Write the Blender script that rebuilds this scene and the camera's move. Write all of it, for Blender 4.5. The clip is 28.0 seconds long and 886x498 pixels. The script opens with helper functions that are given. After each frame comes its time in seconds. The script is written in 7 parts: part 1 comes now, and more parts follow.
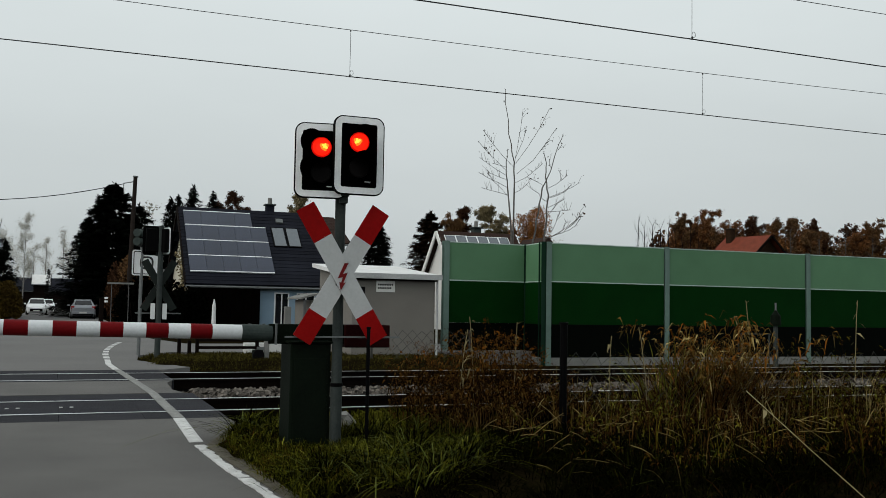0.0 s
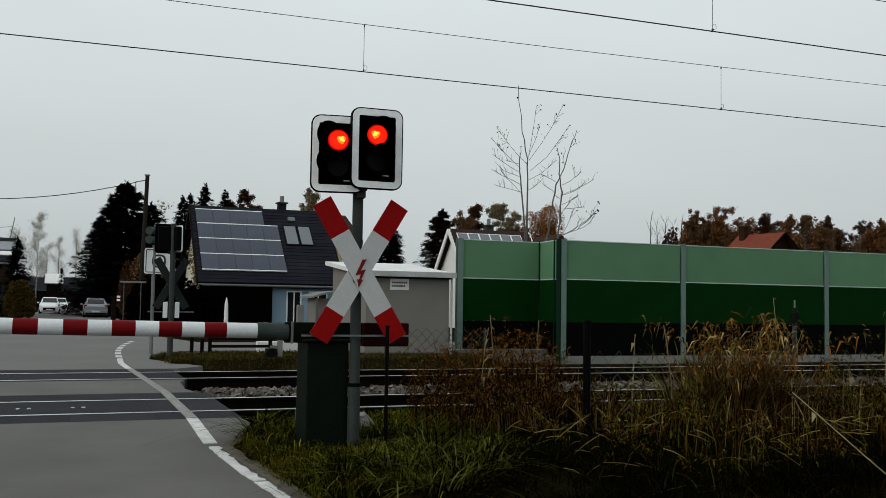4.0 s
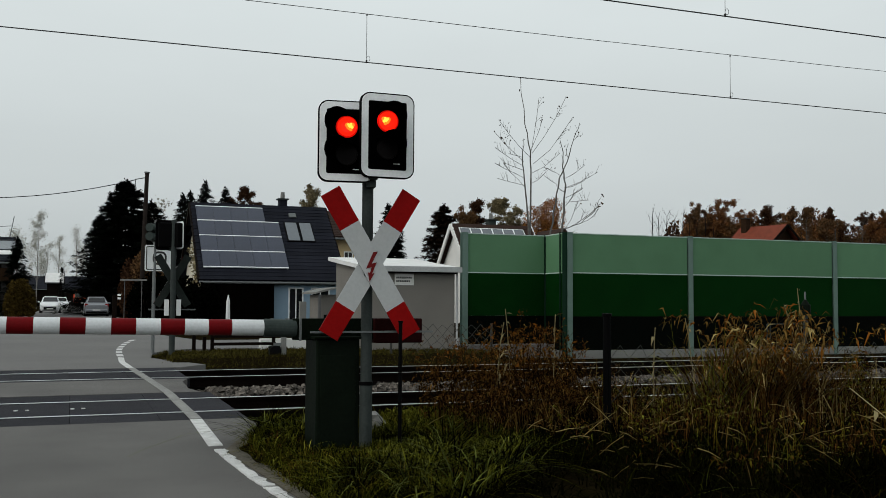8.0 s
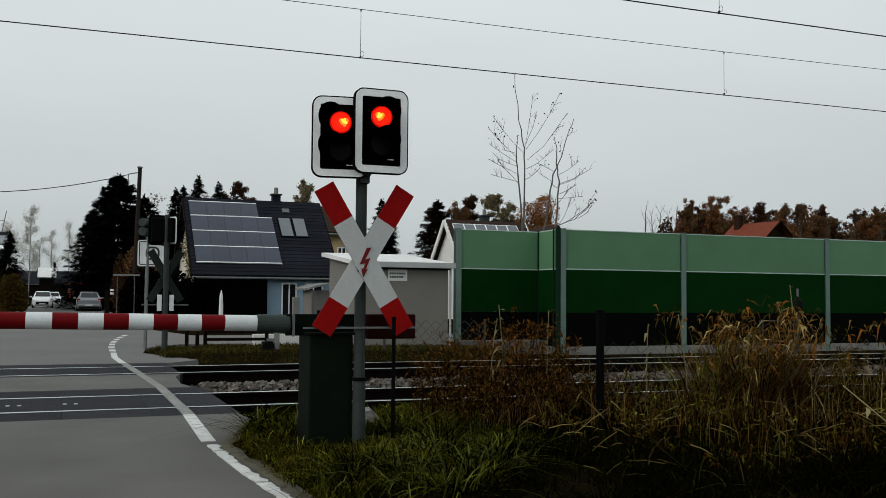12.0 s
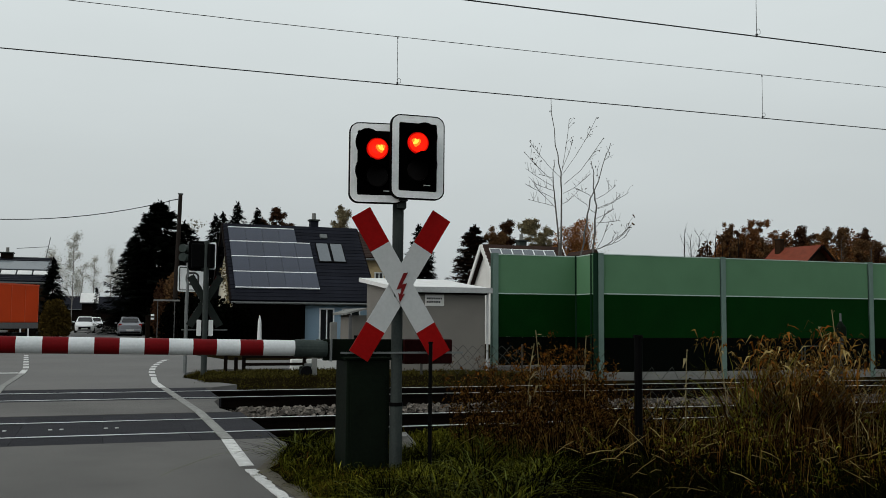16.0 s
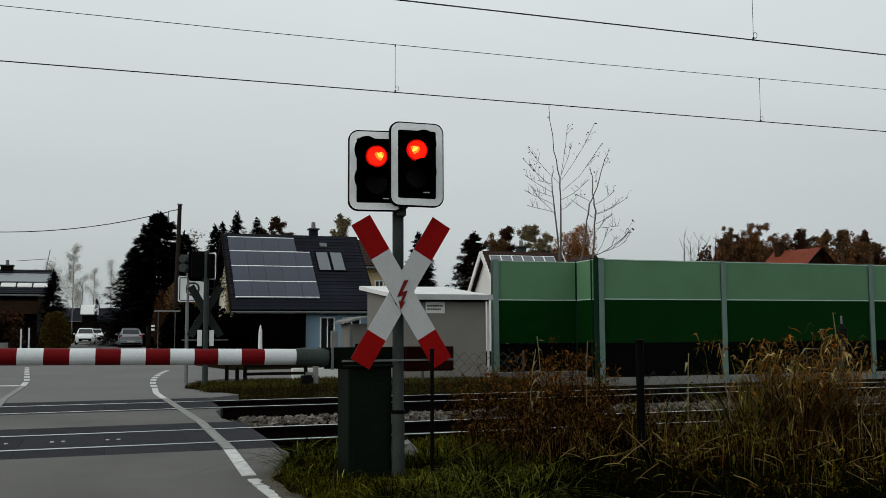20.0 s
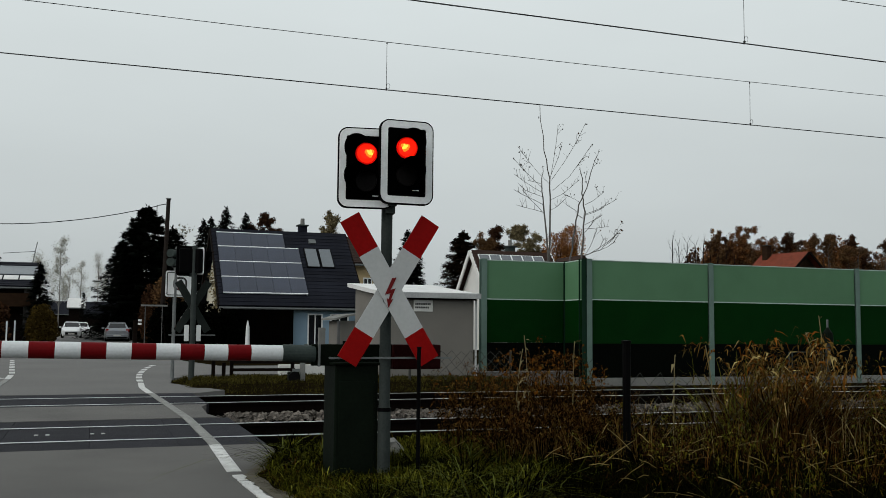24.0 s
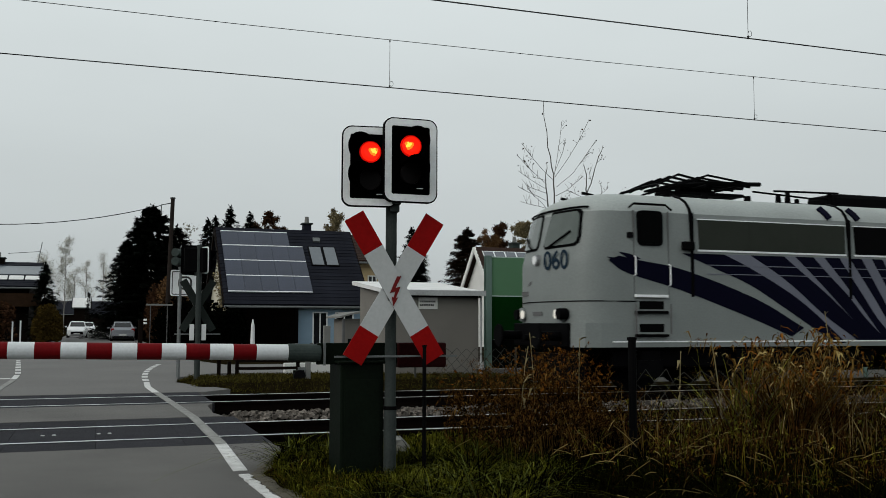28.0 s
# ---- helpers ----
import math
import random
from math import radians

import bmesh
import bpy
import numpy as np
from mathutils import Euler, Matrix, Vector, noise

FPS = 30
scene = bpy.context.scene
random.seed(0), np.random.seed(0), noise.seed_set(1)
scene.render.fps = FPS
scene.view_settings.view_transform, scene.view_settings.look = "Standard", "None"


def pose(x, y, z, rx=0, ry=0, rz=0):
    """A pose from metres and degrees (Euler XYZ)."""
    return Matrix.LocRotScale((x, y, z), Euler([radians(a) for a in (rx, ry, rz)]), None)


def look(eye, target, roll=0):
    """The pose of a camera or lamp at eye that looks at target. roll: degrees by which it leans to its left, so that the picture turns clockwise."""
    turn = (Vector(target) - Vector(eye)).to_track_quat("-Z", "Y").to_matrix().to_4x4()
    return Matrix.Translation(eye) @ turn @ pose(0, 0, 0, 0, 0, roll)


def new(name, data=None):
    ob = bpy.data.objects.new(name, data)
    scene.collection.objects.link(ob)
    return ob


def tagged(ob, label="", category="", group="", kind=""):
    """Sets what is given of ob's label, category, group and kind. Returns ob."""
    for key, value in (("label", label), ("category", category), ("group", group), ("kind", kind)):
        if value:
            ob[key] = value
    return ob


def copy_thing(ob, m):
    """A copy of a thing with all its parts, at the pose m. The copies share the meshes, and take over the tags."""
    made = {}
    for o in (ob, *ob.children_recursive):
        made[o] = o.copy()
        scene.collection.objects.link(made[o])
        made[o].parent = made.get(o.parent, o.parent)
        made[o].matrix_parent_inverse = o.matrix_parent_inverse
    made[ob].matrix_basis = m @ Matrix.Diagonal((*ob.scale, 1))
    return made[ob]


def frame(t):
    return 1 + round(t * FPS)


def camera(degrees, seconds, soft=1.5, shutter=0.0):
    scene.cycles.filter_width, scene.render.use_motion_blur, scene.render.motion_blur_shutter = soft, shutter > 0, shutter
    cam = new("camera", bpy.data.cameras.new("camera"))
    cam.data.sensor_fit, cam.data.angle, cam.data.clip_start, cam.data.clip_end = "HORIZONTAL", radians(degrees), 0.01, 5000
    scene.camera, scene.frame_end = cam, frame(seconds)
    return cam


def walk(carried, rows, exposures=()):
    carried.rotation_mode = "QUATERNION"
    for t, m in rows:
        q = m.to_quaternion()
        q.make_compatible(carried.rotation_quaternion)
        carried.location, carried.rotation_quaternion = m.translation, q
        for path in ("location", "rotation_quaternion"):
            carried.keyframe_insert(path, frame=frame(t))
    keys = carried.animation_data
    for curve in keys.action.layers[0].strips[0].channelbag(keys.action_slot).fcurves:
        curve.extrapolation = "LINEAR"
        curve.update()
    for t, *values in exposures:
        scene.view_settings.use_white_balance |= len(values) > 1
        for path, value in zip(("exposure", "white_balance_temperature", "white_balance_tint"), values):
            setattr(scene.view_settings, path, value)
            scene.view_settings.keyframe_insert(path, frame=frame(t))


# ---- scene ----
cam = camera(49.383, 28.0, soft=0.85, shutter=0.05)
PATH = [
    (0.0, (-2.255, -11.895, 1.295), (1.452, -2.627, 1.894), 0.98),
    (0.5, (-2.255, -11.886, 1.296), (1.420, -2.607, 1.923), 1.06),
    (1.0, (-2.254, -11.889, 1.294), (1.414, -2.607, 1.912), 1.21),
    (1.5, (-2.254, -11.889, 1.297), (1.385, -2.593, 1.881), 1.25),
    (2.0, (-2.254, -11.877, 1.297), (1.404, -2.588, 1.865), 1.14),
    (2.5, (-2.251, -11.840, 1.294), (1.391, -2.544, 1.864), 1.03),
    (3.0, (-2.245, -11.781, 1.296), (1.375, -2.477, 1.875), 1.00),
    (3.5, (-2.241, -11.711, 1.292), (1.371, -2.404, 1.872), 0.94),
    (5.5, (-2.221, -11.418, 1.281), (1.329, -2.087, 1.853), 0.89),
    (6.0, (-2.217, -11.370, 1.278), (1.308, -2.028, 1.839), 0.89),
    (6.5, (-2.210, -11.309, 1.280), (1.273, -1.955, 1.880), -0.05),
    (7.0, (-2.206, -11.269, 1.275), (1.336, -1.938, 1.906), 0.07),
    (7.5, (-2.205, -11.244, 1.276), (1.359, -1.920, 1.871), 0.21),
    (8.0, (-2.207, -11.245, 1.274), (1.391, -1.930, 1.807), 0.33),
    (8.5, (-2.204, -11.236, 1.275), (1.402, -1.922, 1.780), 0.38),
    (9.0, (-2.206, -11.244, 1.274), (1.424, -1.940, 1.779), 0.35),
    (9.5, (-2.207, -11.245, 1.276), (1.429, -1.942, 1.769), 0.45),
    (10.0, (-2.207, -11.244, 1.275), (1.410, -1.934, 1.760), 0.33),
    (10.5, (-2.206, -11.244, 1.275), (1.420, -1.937, 1.760), 0.40),
    (11.0, (-2.205, -11.240, 1.276), (1.425, -1.935, 1.761), 0.42),
    (11.5, (-2.205, -11.233, 1.273), (1.433, -1.930, 1.753), 0.58),
    (12.0, (-2.207, -11.241, 1.275), (1.455, -1.949, 1.766), 0.48),
    (12.4, (-2.207, -11.241, 1.275), (1.455, -1.949, 1.766), 0.48),
    (12.5, (-2.207, -11.241, 1.268), (1.234, -1.874, 1.910), -0.23),
    (14.5, (-2.205, -11.243, 1.265), (1.216, -1.869, 1.911), 0.35),
    (15.0, (-2.203, -11.246, 1.266), (1.114, -1.835, 1.919), -0.15),
    (15.5, (-2.214, -11.262, 1.269), (1.055, -1.837, 1.962), 0.69),
    (16.0, (-2.209, -11.260, 1.275), (1.086, -1.848, 2.021), 0.46),
    (16.5, (-2.211, -11.263, 1.268), (1.073, -1.849, 2.035), 0.20),
    (17.0, (-2.208, -11.263, 1.273), (1.058, -1.841, 2.028), 0.17),
    (17.5, (-2.211, -11.261, 1.270), (1.057, -1.841, 2.043), -0.02),
    (18.0, (-2.215, -11.258, 1.271), (1.042, -1.837, 2.063), -0.18),
    (18.5, (-2.213, -11.272, 1.272), (1.050, -1.854, 2.084), -0.22),
    (19.0, (-2.208, -11.261, 1.273), (1.047, -1.841, 2.085), -0.27),
    (19.5, (-2.215, -11.259, 1.272), (1.050, -1.842, 2.081), -0.24),
    (20.0, (-2.212, -11.258, 1.271), (1.083, -1.853, 2.093), -0.25),
    (20.5, (-2.211, -11.262, 1.270), (1.094, -1.860, 2.091), -0.22),
    (21.0, (-2.210, -11.250, 1.273), (1.111, -1.853, 2.089), -0.12),
    (21.5, (-2.211, -11.256, 1.268), (1.126, -1.865, 2.084), -0.06),
    (23.5, (-2.212, -11.255, 1.271), (1.181, -1.883, 2.078), 0.48),
    (24.0, (-2.208, -11.258, 1.271), (1.195, -1.889, 2.077), 0.54),
    (24.5, (-2.215, -11.251, 1.274), (1.191, -1.882, 2.055), 0.53),
    (25.0, (-2.207, -11.265, 1.272), (1.178, -1.887, 2.050), 0.54),
    (25.5, (-2.209, -11.252, 1.273), (1.181, -1.877, 2.059), 0.54),
    (26.0, (-2.211, -11.259, 1.275), (1.187, -1.887, 2.060), 0.58),
    (26.5, (-2.208, -11.246, 1.275), (1.193, -1.874, 2.049), 0.46),
    (27.0, (-2.208, -11.242, 1.271), (1.176, -1.863, 2.033), 0.33),
    (27.5, (-2.212, -11.246, 1.275), (1.158, -1.863, 2.047), 0.24),
    (28.0, (-2.208, -11.249, 1.278), (1.154, -1.863, 2.054), 0.15),
]
walk(cam, [(t, look(e, g, r)) for t, e, g, r in PATH], [(0, 0.0), (12.4, 0.0), (14.5, -0.07), (28, -0.07)])

# ---- sky and light: a dull overcast afternoon ----
world = bpy.data.worlds.new("world")
scene.world = world
world.use_nodes = True
wn, wl = world.node_tree.nodes, world.node_tree.links
wn.clear()
sky = wn.new("ShaderNodeTexSky")
sky.sky_type, sky.sun_disc = "NISHITA", False
sky.sun_elevation, sky.sun_rotation = radians(50), radians(200)
sky.air_density, sky.dust_density, sky.ozone_density = 1.0, 1.0, 1.0
grey = wn.new("ShaderNodeHueSaturation")
grey.inputs["Saturation"].default_value = 0.06
cloud_map = wn.new("ShaderNodeMapping")
cloud_map.inputs["Scale"].default_value = (1.2, 1.2, 4.0)
cloud = wn.new("ShaderNodeTexNoise")
cloud.inputs["Scale"].default_value, cloud.inputs["Detail"].default_value = 1.6, 5
cloud_co = wn.new("ShaderNodeTexCoord")
cloud_ramp = wn.new("ShaderNodeMapRange")
cloud_ramp.inputs["To Min"].default_value, cloud_ramp.inputs["To Max"].default_value = 0.87, 1.07
deck = wn.new("ShaderNodeMixRGB")
deck.blend_type, deck.inputs["Fac"].default_value = "MIX", 0.93
deck.inputs["Color2"].default_value = (6.45, 7.05, 7.12, 1)
veil = wn.new("ShaderNodeMixRGB")
veil.blend_type, veil.inputs["Fac"].default_value = "MULTIPLY", 1.0
back = wn.new("ShaderNodeBackground")
back.inputs["Strength"].default_value = 0.108
out = wn.new("ShaderNodeOutputWorld")
wl.new(sky.outputs[0], grey.inputs["Color"])
wl.new(grey.outputs[0], deck.inputs["Color1"])
wl.new(cloud_co.outputs["Generated"], cloud_map.inputs["Vector"])
wl.new(cloud_map.outputs[0], cloud.inputs["Vector"])
wl.new(cloud.outputs["Fac"], cloud_ramp.inputs["Value"])
wl.new(deck.outputs[0], veil.inputs["Color1"])
wl.new(cloud_ramp.outputs[0], veil.inputs["Color2"])
# an overcast sky is darker towards the horizon
split = wn.new("ShaderNodeSeparateXYZ")
rise = wn.new("ShaderNodeMapRange")
rise.inputs["From Min"].default_value, rise.inputs["From Max"].default_value = 0.0, 0.40
rise.inputs["To Min"].default_value, rise.inputs["To Max"].default_value = 0.70, 1.17
dome = wn.new("ShaderNodeMixRGB")
dome.blend_type, dome.inputs["Fac"].default_value = "MULTIPLY", 1.0
wl.new(cloud_co.outputs["Generated"], split.inputs[0])
wl.new(split.outputs["Z"], rise.inputs["Value"])
wl.new(veil.outputs[0], dome.inputs["Color1"])
wl.new(rise.outputs[0], dome.inputs["Color2"])
wl.new(dome.outputs[0], back.inputs["Color"])
wl.new(back.outputs[0], out.inputs["Surface"])
sun_data = bpy.data.lights.new("sun", "SUN")
sun_data.energy, sun_data.angle, sun_data.color = 1.2, radians(40), (1.0, 0.96, 0.9)
sun = new("sun", sun_data)
sun.matrix_world = look((-50, -14, 30), (0, 0, 0))
scene.view_settings.exposure = 0.0


# ---- materials ----
def mat(name, rgb, rough=0.7, metal=0.0, var=0.25, scale=6.0, fine=60.0, bump=0.0, emit=0.0, island=0.0, spec=0.15, tint=None, each=0.0):
    """A surface with variation at two scales (stains and grain) and fine relief."""
    m = bpy.data.materials.new(name)
    m.use_nodes = True
    n, l = m.node_tree.nodes, m.node_tree.links
    b = n["Principled BSDF"]
    b.inputs["Roughness"].default_value, b.inputs["Metallic"].default_value = rough, metal
    b.inputs["Specular IOR Level"].default_value = spec if max(rgb) > 0.06 or spec > 0.3 else min(spec, 0.03)
    co = n.new("ShaderNodeTexCoord")
    big, small = n.new("ShaderNodeTexNoise"), n.new("ShaderNodeTexNoise")
    big.inputs["Scale"].default_value, big.inputs["Detail"].default_value = scale, 4
    small.inputs["Scale"].default_value, small.inputs["Detail"].default_value = fine, 3
    for t in (big, small):
        l.new(co.outputs["Object"], t.inputs["Vector"])
    mixed = n.new("ShaderNodeMath")
    mixed.operation = "MULTIPLY_ADD"
    mixed.inputs[1].default_value = 0.5
    half = n.new("ShaderNodeMath")
    half.operation, half.inputs[1].default_value = "MULTIPLY", 0.5
    l.new(small.outputs["Fac"], half.inputs[0])
    l.new(big.outputs["Fac"], mixed.inputs[0])
    l.new(half.outputs[0], mixed.inputs[2])
    ramp = n.new("ShaderNodeValToRGB")
    lo = [c * (1 - var) for c in rgb]
    hi = [min(1, c * (1 + var)) for c in (tint or rgb)]
    ramp.color_ramp.elements[0].position, ramp.color_ramp.elements[1].position = 0.33, 0.67
    ramp.color_ramp.elements[0].color, ramp.color_ramp.elements[1].color = (*lo, 1), (*hi, 1)
    l.new(mixed.outputs[0], ramp.inputs["Fac"])
    last = ramp.outputs["Color"]
    for amount, node, socket in ((island, "ShaderNodeNewGeometry", "Random Per Island"), (each, "ShaderNodeObjectInfo", "Random")):
        if amount:
            g = n.new(node)
            r = n.new("ShaderNodeMapRange")
            r.inputs["To Min"].default_value, r.inputs["To Max"].default_value = 1 - amount, 1 + amount
            x = n.new("ShaderNodeMixRGB")
            x.blend_type, x.inputs["Fac"].default_value = "MULTIPLY", 1.0
            l.new(g.outputs[socket], r.inputs["Value"])
            l.new(last, x.inputs["Color1"])
            l.new(r.outputs[0], x.inputs["Color2"])
            last = x.outputs[0]
    l.new(last, b.inputs["Base Color"])
    if bump:
        bp = n.new("ShaderNodeBump")
        bp.inputs["Strength"].default_value, bp.inputs["Distance"].default_value = bump, 0.02
        l.new(small.outputs["Fac"], bp.inputs["Height"])
        l.new(bp.outputs[0], b.inputs["Normal"])
    if emit:
        b.inputs["Emission Color"].default_value = (*rgb, 1)
        b.inputs["Emission Strength"].default_value = emit
    return m


M = {}
def mk(name, *a, **k):
    M[name] = mat(name, *a, **k)


mk("asphalt", (0.088, 0.084, 0.081), 0.85, var=0.20, scale=0.7, fine=150, bump=0.3, tint=(0.116, 0.111, 0.105))
mk("asphalt_far", (0.127, 0.123, 0.119), 0.85, var=0.14, scale=0.4, fine=90, bump=0.2)
mk("rubber_panel", (0.024, 0.024, 0.028), 0.75, var=0.22, scale=3, fine=80, bump=0.3, each=0.12)
mk("line_white", (0.50, 0.50, 0.49), 0.75, var=0.28, scale=7, fine=90)
mk("line_worn", (0.20, 0.20, 0.19), 0.8, var=0.4, scale=9, fine=70)
# soil near black: the shade under the growth is in its colour
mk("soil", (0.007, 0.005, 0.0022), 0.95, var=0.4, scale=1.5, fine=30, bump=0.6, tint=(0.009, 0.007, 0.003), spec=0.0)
mk("grit", (0.10, 0.09, 0.07), 0.95, var=0.35, scale=5, fine=60, bump=0.5)
mk("ballast", (0.105, 0.092, 0.080), 0.9, var=0.35, scale=3, fine=40, bump=0.5, island=0.75, spec=0.1)
# bed, rusty rail sides and sleepers near black: shade is in their colours
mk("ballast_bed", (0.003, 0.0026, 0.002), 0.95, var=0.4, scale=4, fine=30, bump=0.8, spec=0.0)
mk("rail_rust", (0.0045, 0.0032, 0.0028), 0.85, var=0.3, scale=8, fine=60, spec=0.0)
mk("rail_head", (0.62, 0.62, 0.62), 0.28, metal=1.0, var=0.12, scale=5, fine=40)
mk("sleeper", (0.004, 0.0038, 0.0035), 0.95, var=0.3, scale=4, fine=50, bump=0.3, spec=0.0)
mk("galvanised", (0.13, 0.14, 0.14), 0.55, metal=0.35, var=0.2, scale=7, fine=60)
mk("mast_grey", (0.038, 0.045, 0.043), 0.6, metal=0.2, var=0.2, scale=6, fine=50)
mk("sign_white", (0.42, 0.43, 0.43), 0.45, var=0.07, scale=4, fine=40)
mk("sign_back", (0.018, 0.022, 0.020), 0.6, var=0.2, scale=5, fine=40, spec=0.1)
mk("sign_red", (0.22, 0.003, 0.003), 0.55, var=0.14, scale=5, fine=40, spec=0.05)
mk("rim_white", (0.80, 0.82, 0.82), 0.4, var=0.08, scale=6, fine=50)
mk("black_box", (0.0016, 0.0016, 0.0018), 0.6, var=0.3, scale=6, fine=50, spec=0.04)
mk("lens_dark", (0.006, 0.005, 0.005), 0.3, var=0.2, scale=9, fine=80, spec=0.06)
mk("lamp_red", (1.0, 0.014, 0.004), 0.3, var=0.2, scale=20, fine=120, emit=1.1)
mk("lamp_edge", (0.75, 0.006, 0.003), 0.4, var=0.2, scale=20, fine=120, emit=0.55, spec=0.0)
mk("hood_black", (0.0008, 0.0008, 0.0009), 0.9, var=0.3, scale=6, fine=50, spec=0.0)
mk("lamp_core", (1.0, 0.48, 0.05), 0.3, var=0.2, scale=20, fine=120, emit=1.7)
mk("lamp_amber", (1.0, 0.17, 0.012), 0.3, var=0.2, scale=20, fine=120, emit=1.5)
mk("boom_white", (0.55, 0.57, 0.58), 0.4, var=0.09, scale=5, fine=60)
mk("boom_red", (0.115, 0.0025, 0.004), 0.55, var=0.16, scale=5, fine=60, spec=0.06)
mk("machine_green", (0.0036, 0.0062, 0.0036), 0.6, var=0.3, scale=4, fine=40, bump=0.1, spec=0.06)
mk("counter_red", (0.016, 0.0025, 0.0025), 0.6, var=0.3, scale=5, fine=40, spec=0.06)
mk("sleeve_grey", (0.035, 0.045, 0.042), 0.5, var=0.2, scale=6, fine=50)
mk("wall_light", (0.082, 0.182, 0.097), 0.6, var=0.10, scale=1.2, fine=40, each=0.05, spec=0.2)
mk("wall_dark", (0.0012, 0.020, 0.0025), 0.7, var=0.2, scale=1.2, fine=30, each=0.1, spec=0.05)
mk("wall_black", (0.0007, 0.0014, 0.0008), 0.8, var=0.4, scale=2, fine=30, spec=0.03)
mk("wall_cap", (0.40, 0.50, 0.45), 0.5, var=0.1, scale=3, fine=40)
mk("wall_post", (0.12, 0.18, 0.155), 0.5, metal=0.2, var=0.2, scale=2, fine=40)
mk("wall_post_dark", (0.01, 0.03, 0.018), 0.5, metal=0.2, var=0.2, scale=2, fine=40)
mk("concrete", (0.17, 0.17, 0.16), 0.9, var=0.22, scale=1.5, fine=40, bump=0.3)
mk("hut_wall", (0.16, 0.15, 0.135), 0.9, var=0.10, scale=1.2, fine=70, bump=0.2)
mk("roof_trim", (0.36, 0.37, 0.37), 0.7, var=0.2, scale=2, fine=30)
mk("hut_roof", (0.62, 0.62, 0.61), 0.6, var=0.12, scale=2, fine=40)
mk("paper_white", (0.60, 0.60, 0.57), 0.6, var=0.08, scale=9, fine=60)
mk("ink", (0.05, 0.05, 0.05), 0.7, var=0.2)
mk("fence_wire", (0.05, 0.05, 0.045), 0.6, metal=0.4, var=0.3)
mk("roof_dark", (0.010, 0.011, 0.016), 0.6, var=0.3, scale=1.5, fine=25, bump=0.4, each=0.2, spec=0.2)
mk("roof_brown", (0.035, 0.022, 0.018), 0.8, var=0.3, scale=1.5, fine=25, bump=0.4, each=0.15)
mk("roof_red", (0.16, 0.036, 0.018), 0.8, var=0.25, scale=1.5, fine=25, bump=0.4, each=0.15)
mk("solar", (0.029, 0.035, 0.056), 0.3, var=0.22, scale=0.7, fine=12, each=0.10, spec=0.4)
mk("solar_frame", (0.72, 0.74, 0.75), 0.5, var=0.1)
mk("skylight_glass", (0.14, 0.155, 0.17), 0.1, var=0.1, spec=0.25)
mk("render_cream", (0.5, 0.47, 0.38), 0.9, var=0.12, scale=0.8, fine=30)
mk("render_yellow", (0.42, 0.32, 0.18), 0.9, var=0.12, scale=0.8, fine=30)
mk("render_blue", (0.19, 0.27, 0.34), 0.9, var=0.1, scale=0.8, fine=30)
mk("render_white", (0.66, 0.66, 0.64), 0.9, var=0.1, scale=0.8, fine=30)
mk("timber_dark", (0.006, 0.004, 0.003), 0.8, var=0.35, scale=3, fine=40, bump=0.3, spec=0.08)
mk("timber_brown", (0.025, 0.014, 0.008), 0.8, var=0.35, scale=3, fine=40, bump=0.3, spec=0.1)
# black that stands for the shade inside the carport
mk("carport_dark", (0.0016, 0.0013, 0.0011), 0.9, var=0.35, scale=3, fine=40, bump=0.3, spec=0.0)
mk("pole_wood", (0.02, 0.016, 0.014), 0.85, var=0.3, scale=4, fine=40, spec=0.08)
mk("window_glass", (0.008, 0.009, 0.011), 0.08, var=0.2, spec=0.4)
mk("frame_white", (0.62, 0.63, 0.63), 0.5, var=0.06)
mk("bark_dark", (0.012, 0.009, 0.008), 0.95, var=0.3, scale=6, fine=40, bump=0.5, spec=0.05)
mk("bark_pale", (0.20, 0.19, 0.175), 0.95, var=0.4, scale=6, fine=40, bump=0.4)
mk("bark_sapling", (0.105, 0.098, 0.090), 0.95, var=0.4, scale=6, fine=40, bump=0.3)
mk("bark_grey", (0.07, 0.062, 0.055), 0.95, var=0.4, scale=6, fine=40, bump=0.5)
mk("spruce", (0.003, 0.0045, 0.003), 0.9, var=0.4, scale=1.0, fine=20, island=0.5, spec=0.03)
mk("spruce_brown", (0.018, 0.010, 0.006), 0.9, var=0.4, scale=1.0, fine=20, island=0.5, spec=0.05)
mk("leaf_orange", (0.20, 0.078, 0.018), 0.9, var=0.4, scale=0.5, fine=10, island=0.55, spec=0.2)
mk("leaf_wood", (0.092, 0.046, 0.016), 0.9, var=0.4, scale=0.5, fine=10, island=0.5, spec=0.2)
mk("bolt_red", (0.13, 0.006, 0.006), 0.5, var=0.2)
mk("leaf_rust", (0.125, 0.050, 0.014), 0.9, var=0.4, scale=0.5, fine=10, island=0.5, spec=0.2)
mk("leaf_brown", (0.042, 0.020, 0.010), 0.9, var=0.4, scale=0.5, fine=10, island=0.5, spec=0.2)
mk("leaf_yellow", (0.050, 0.033, 0.007), 0.9, var=0.4, scale=0.5, fine=10, island=0.5, spec=0.2)
mk("leaf_pale", (0.34, 0.33, 0.28), 0.9, var=0.3, scale=0.5, fine=10, island=0.4, spec=0.1)
mk("leaf_hedge", (0.0014, 0.0018, 0.0012), 0.9, var=0.4, scale=1.0, fine=20, island=0.5, spec=0.0)
mk("grass_green", (0.010, 0.0108, 0.0012), 0.9, var=0.4, scale=1.2, fine=15, island=0.7, spec=0.0)
mk("grass_bank", (0.054, 0.055, 0.006), 0.9, var=0.4, scale=1.2, fine=15, island=0.7, spec=0.0)
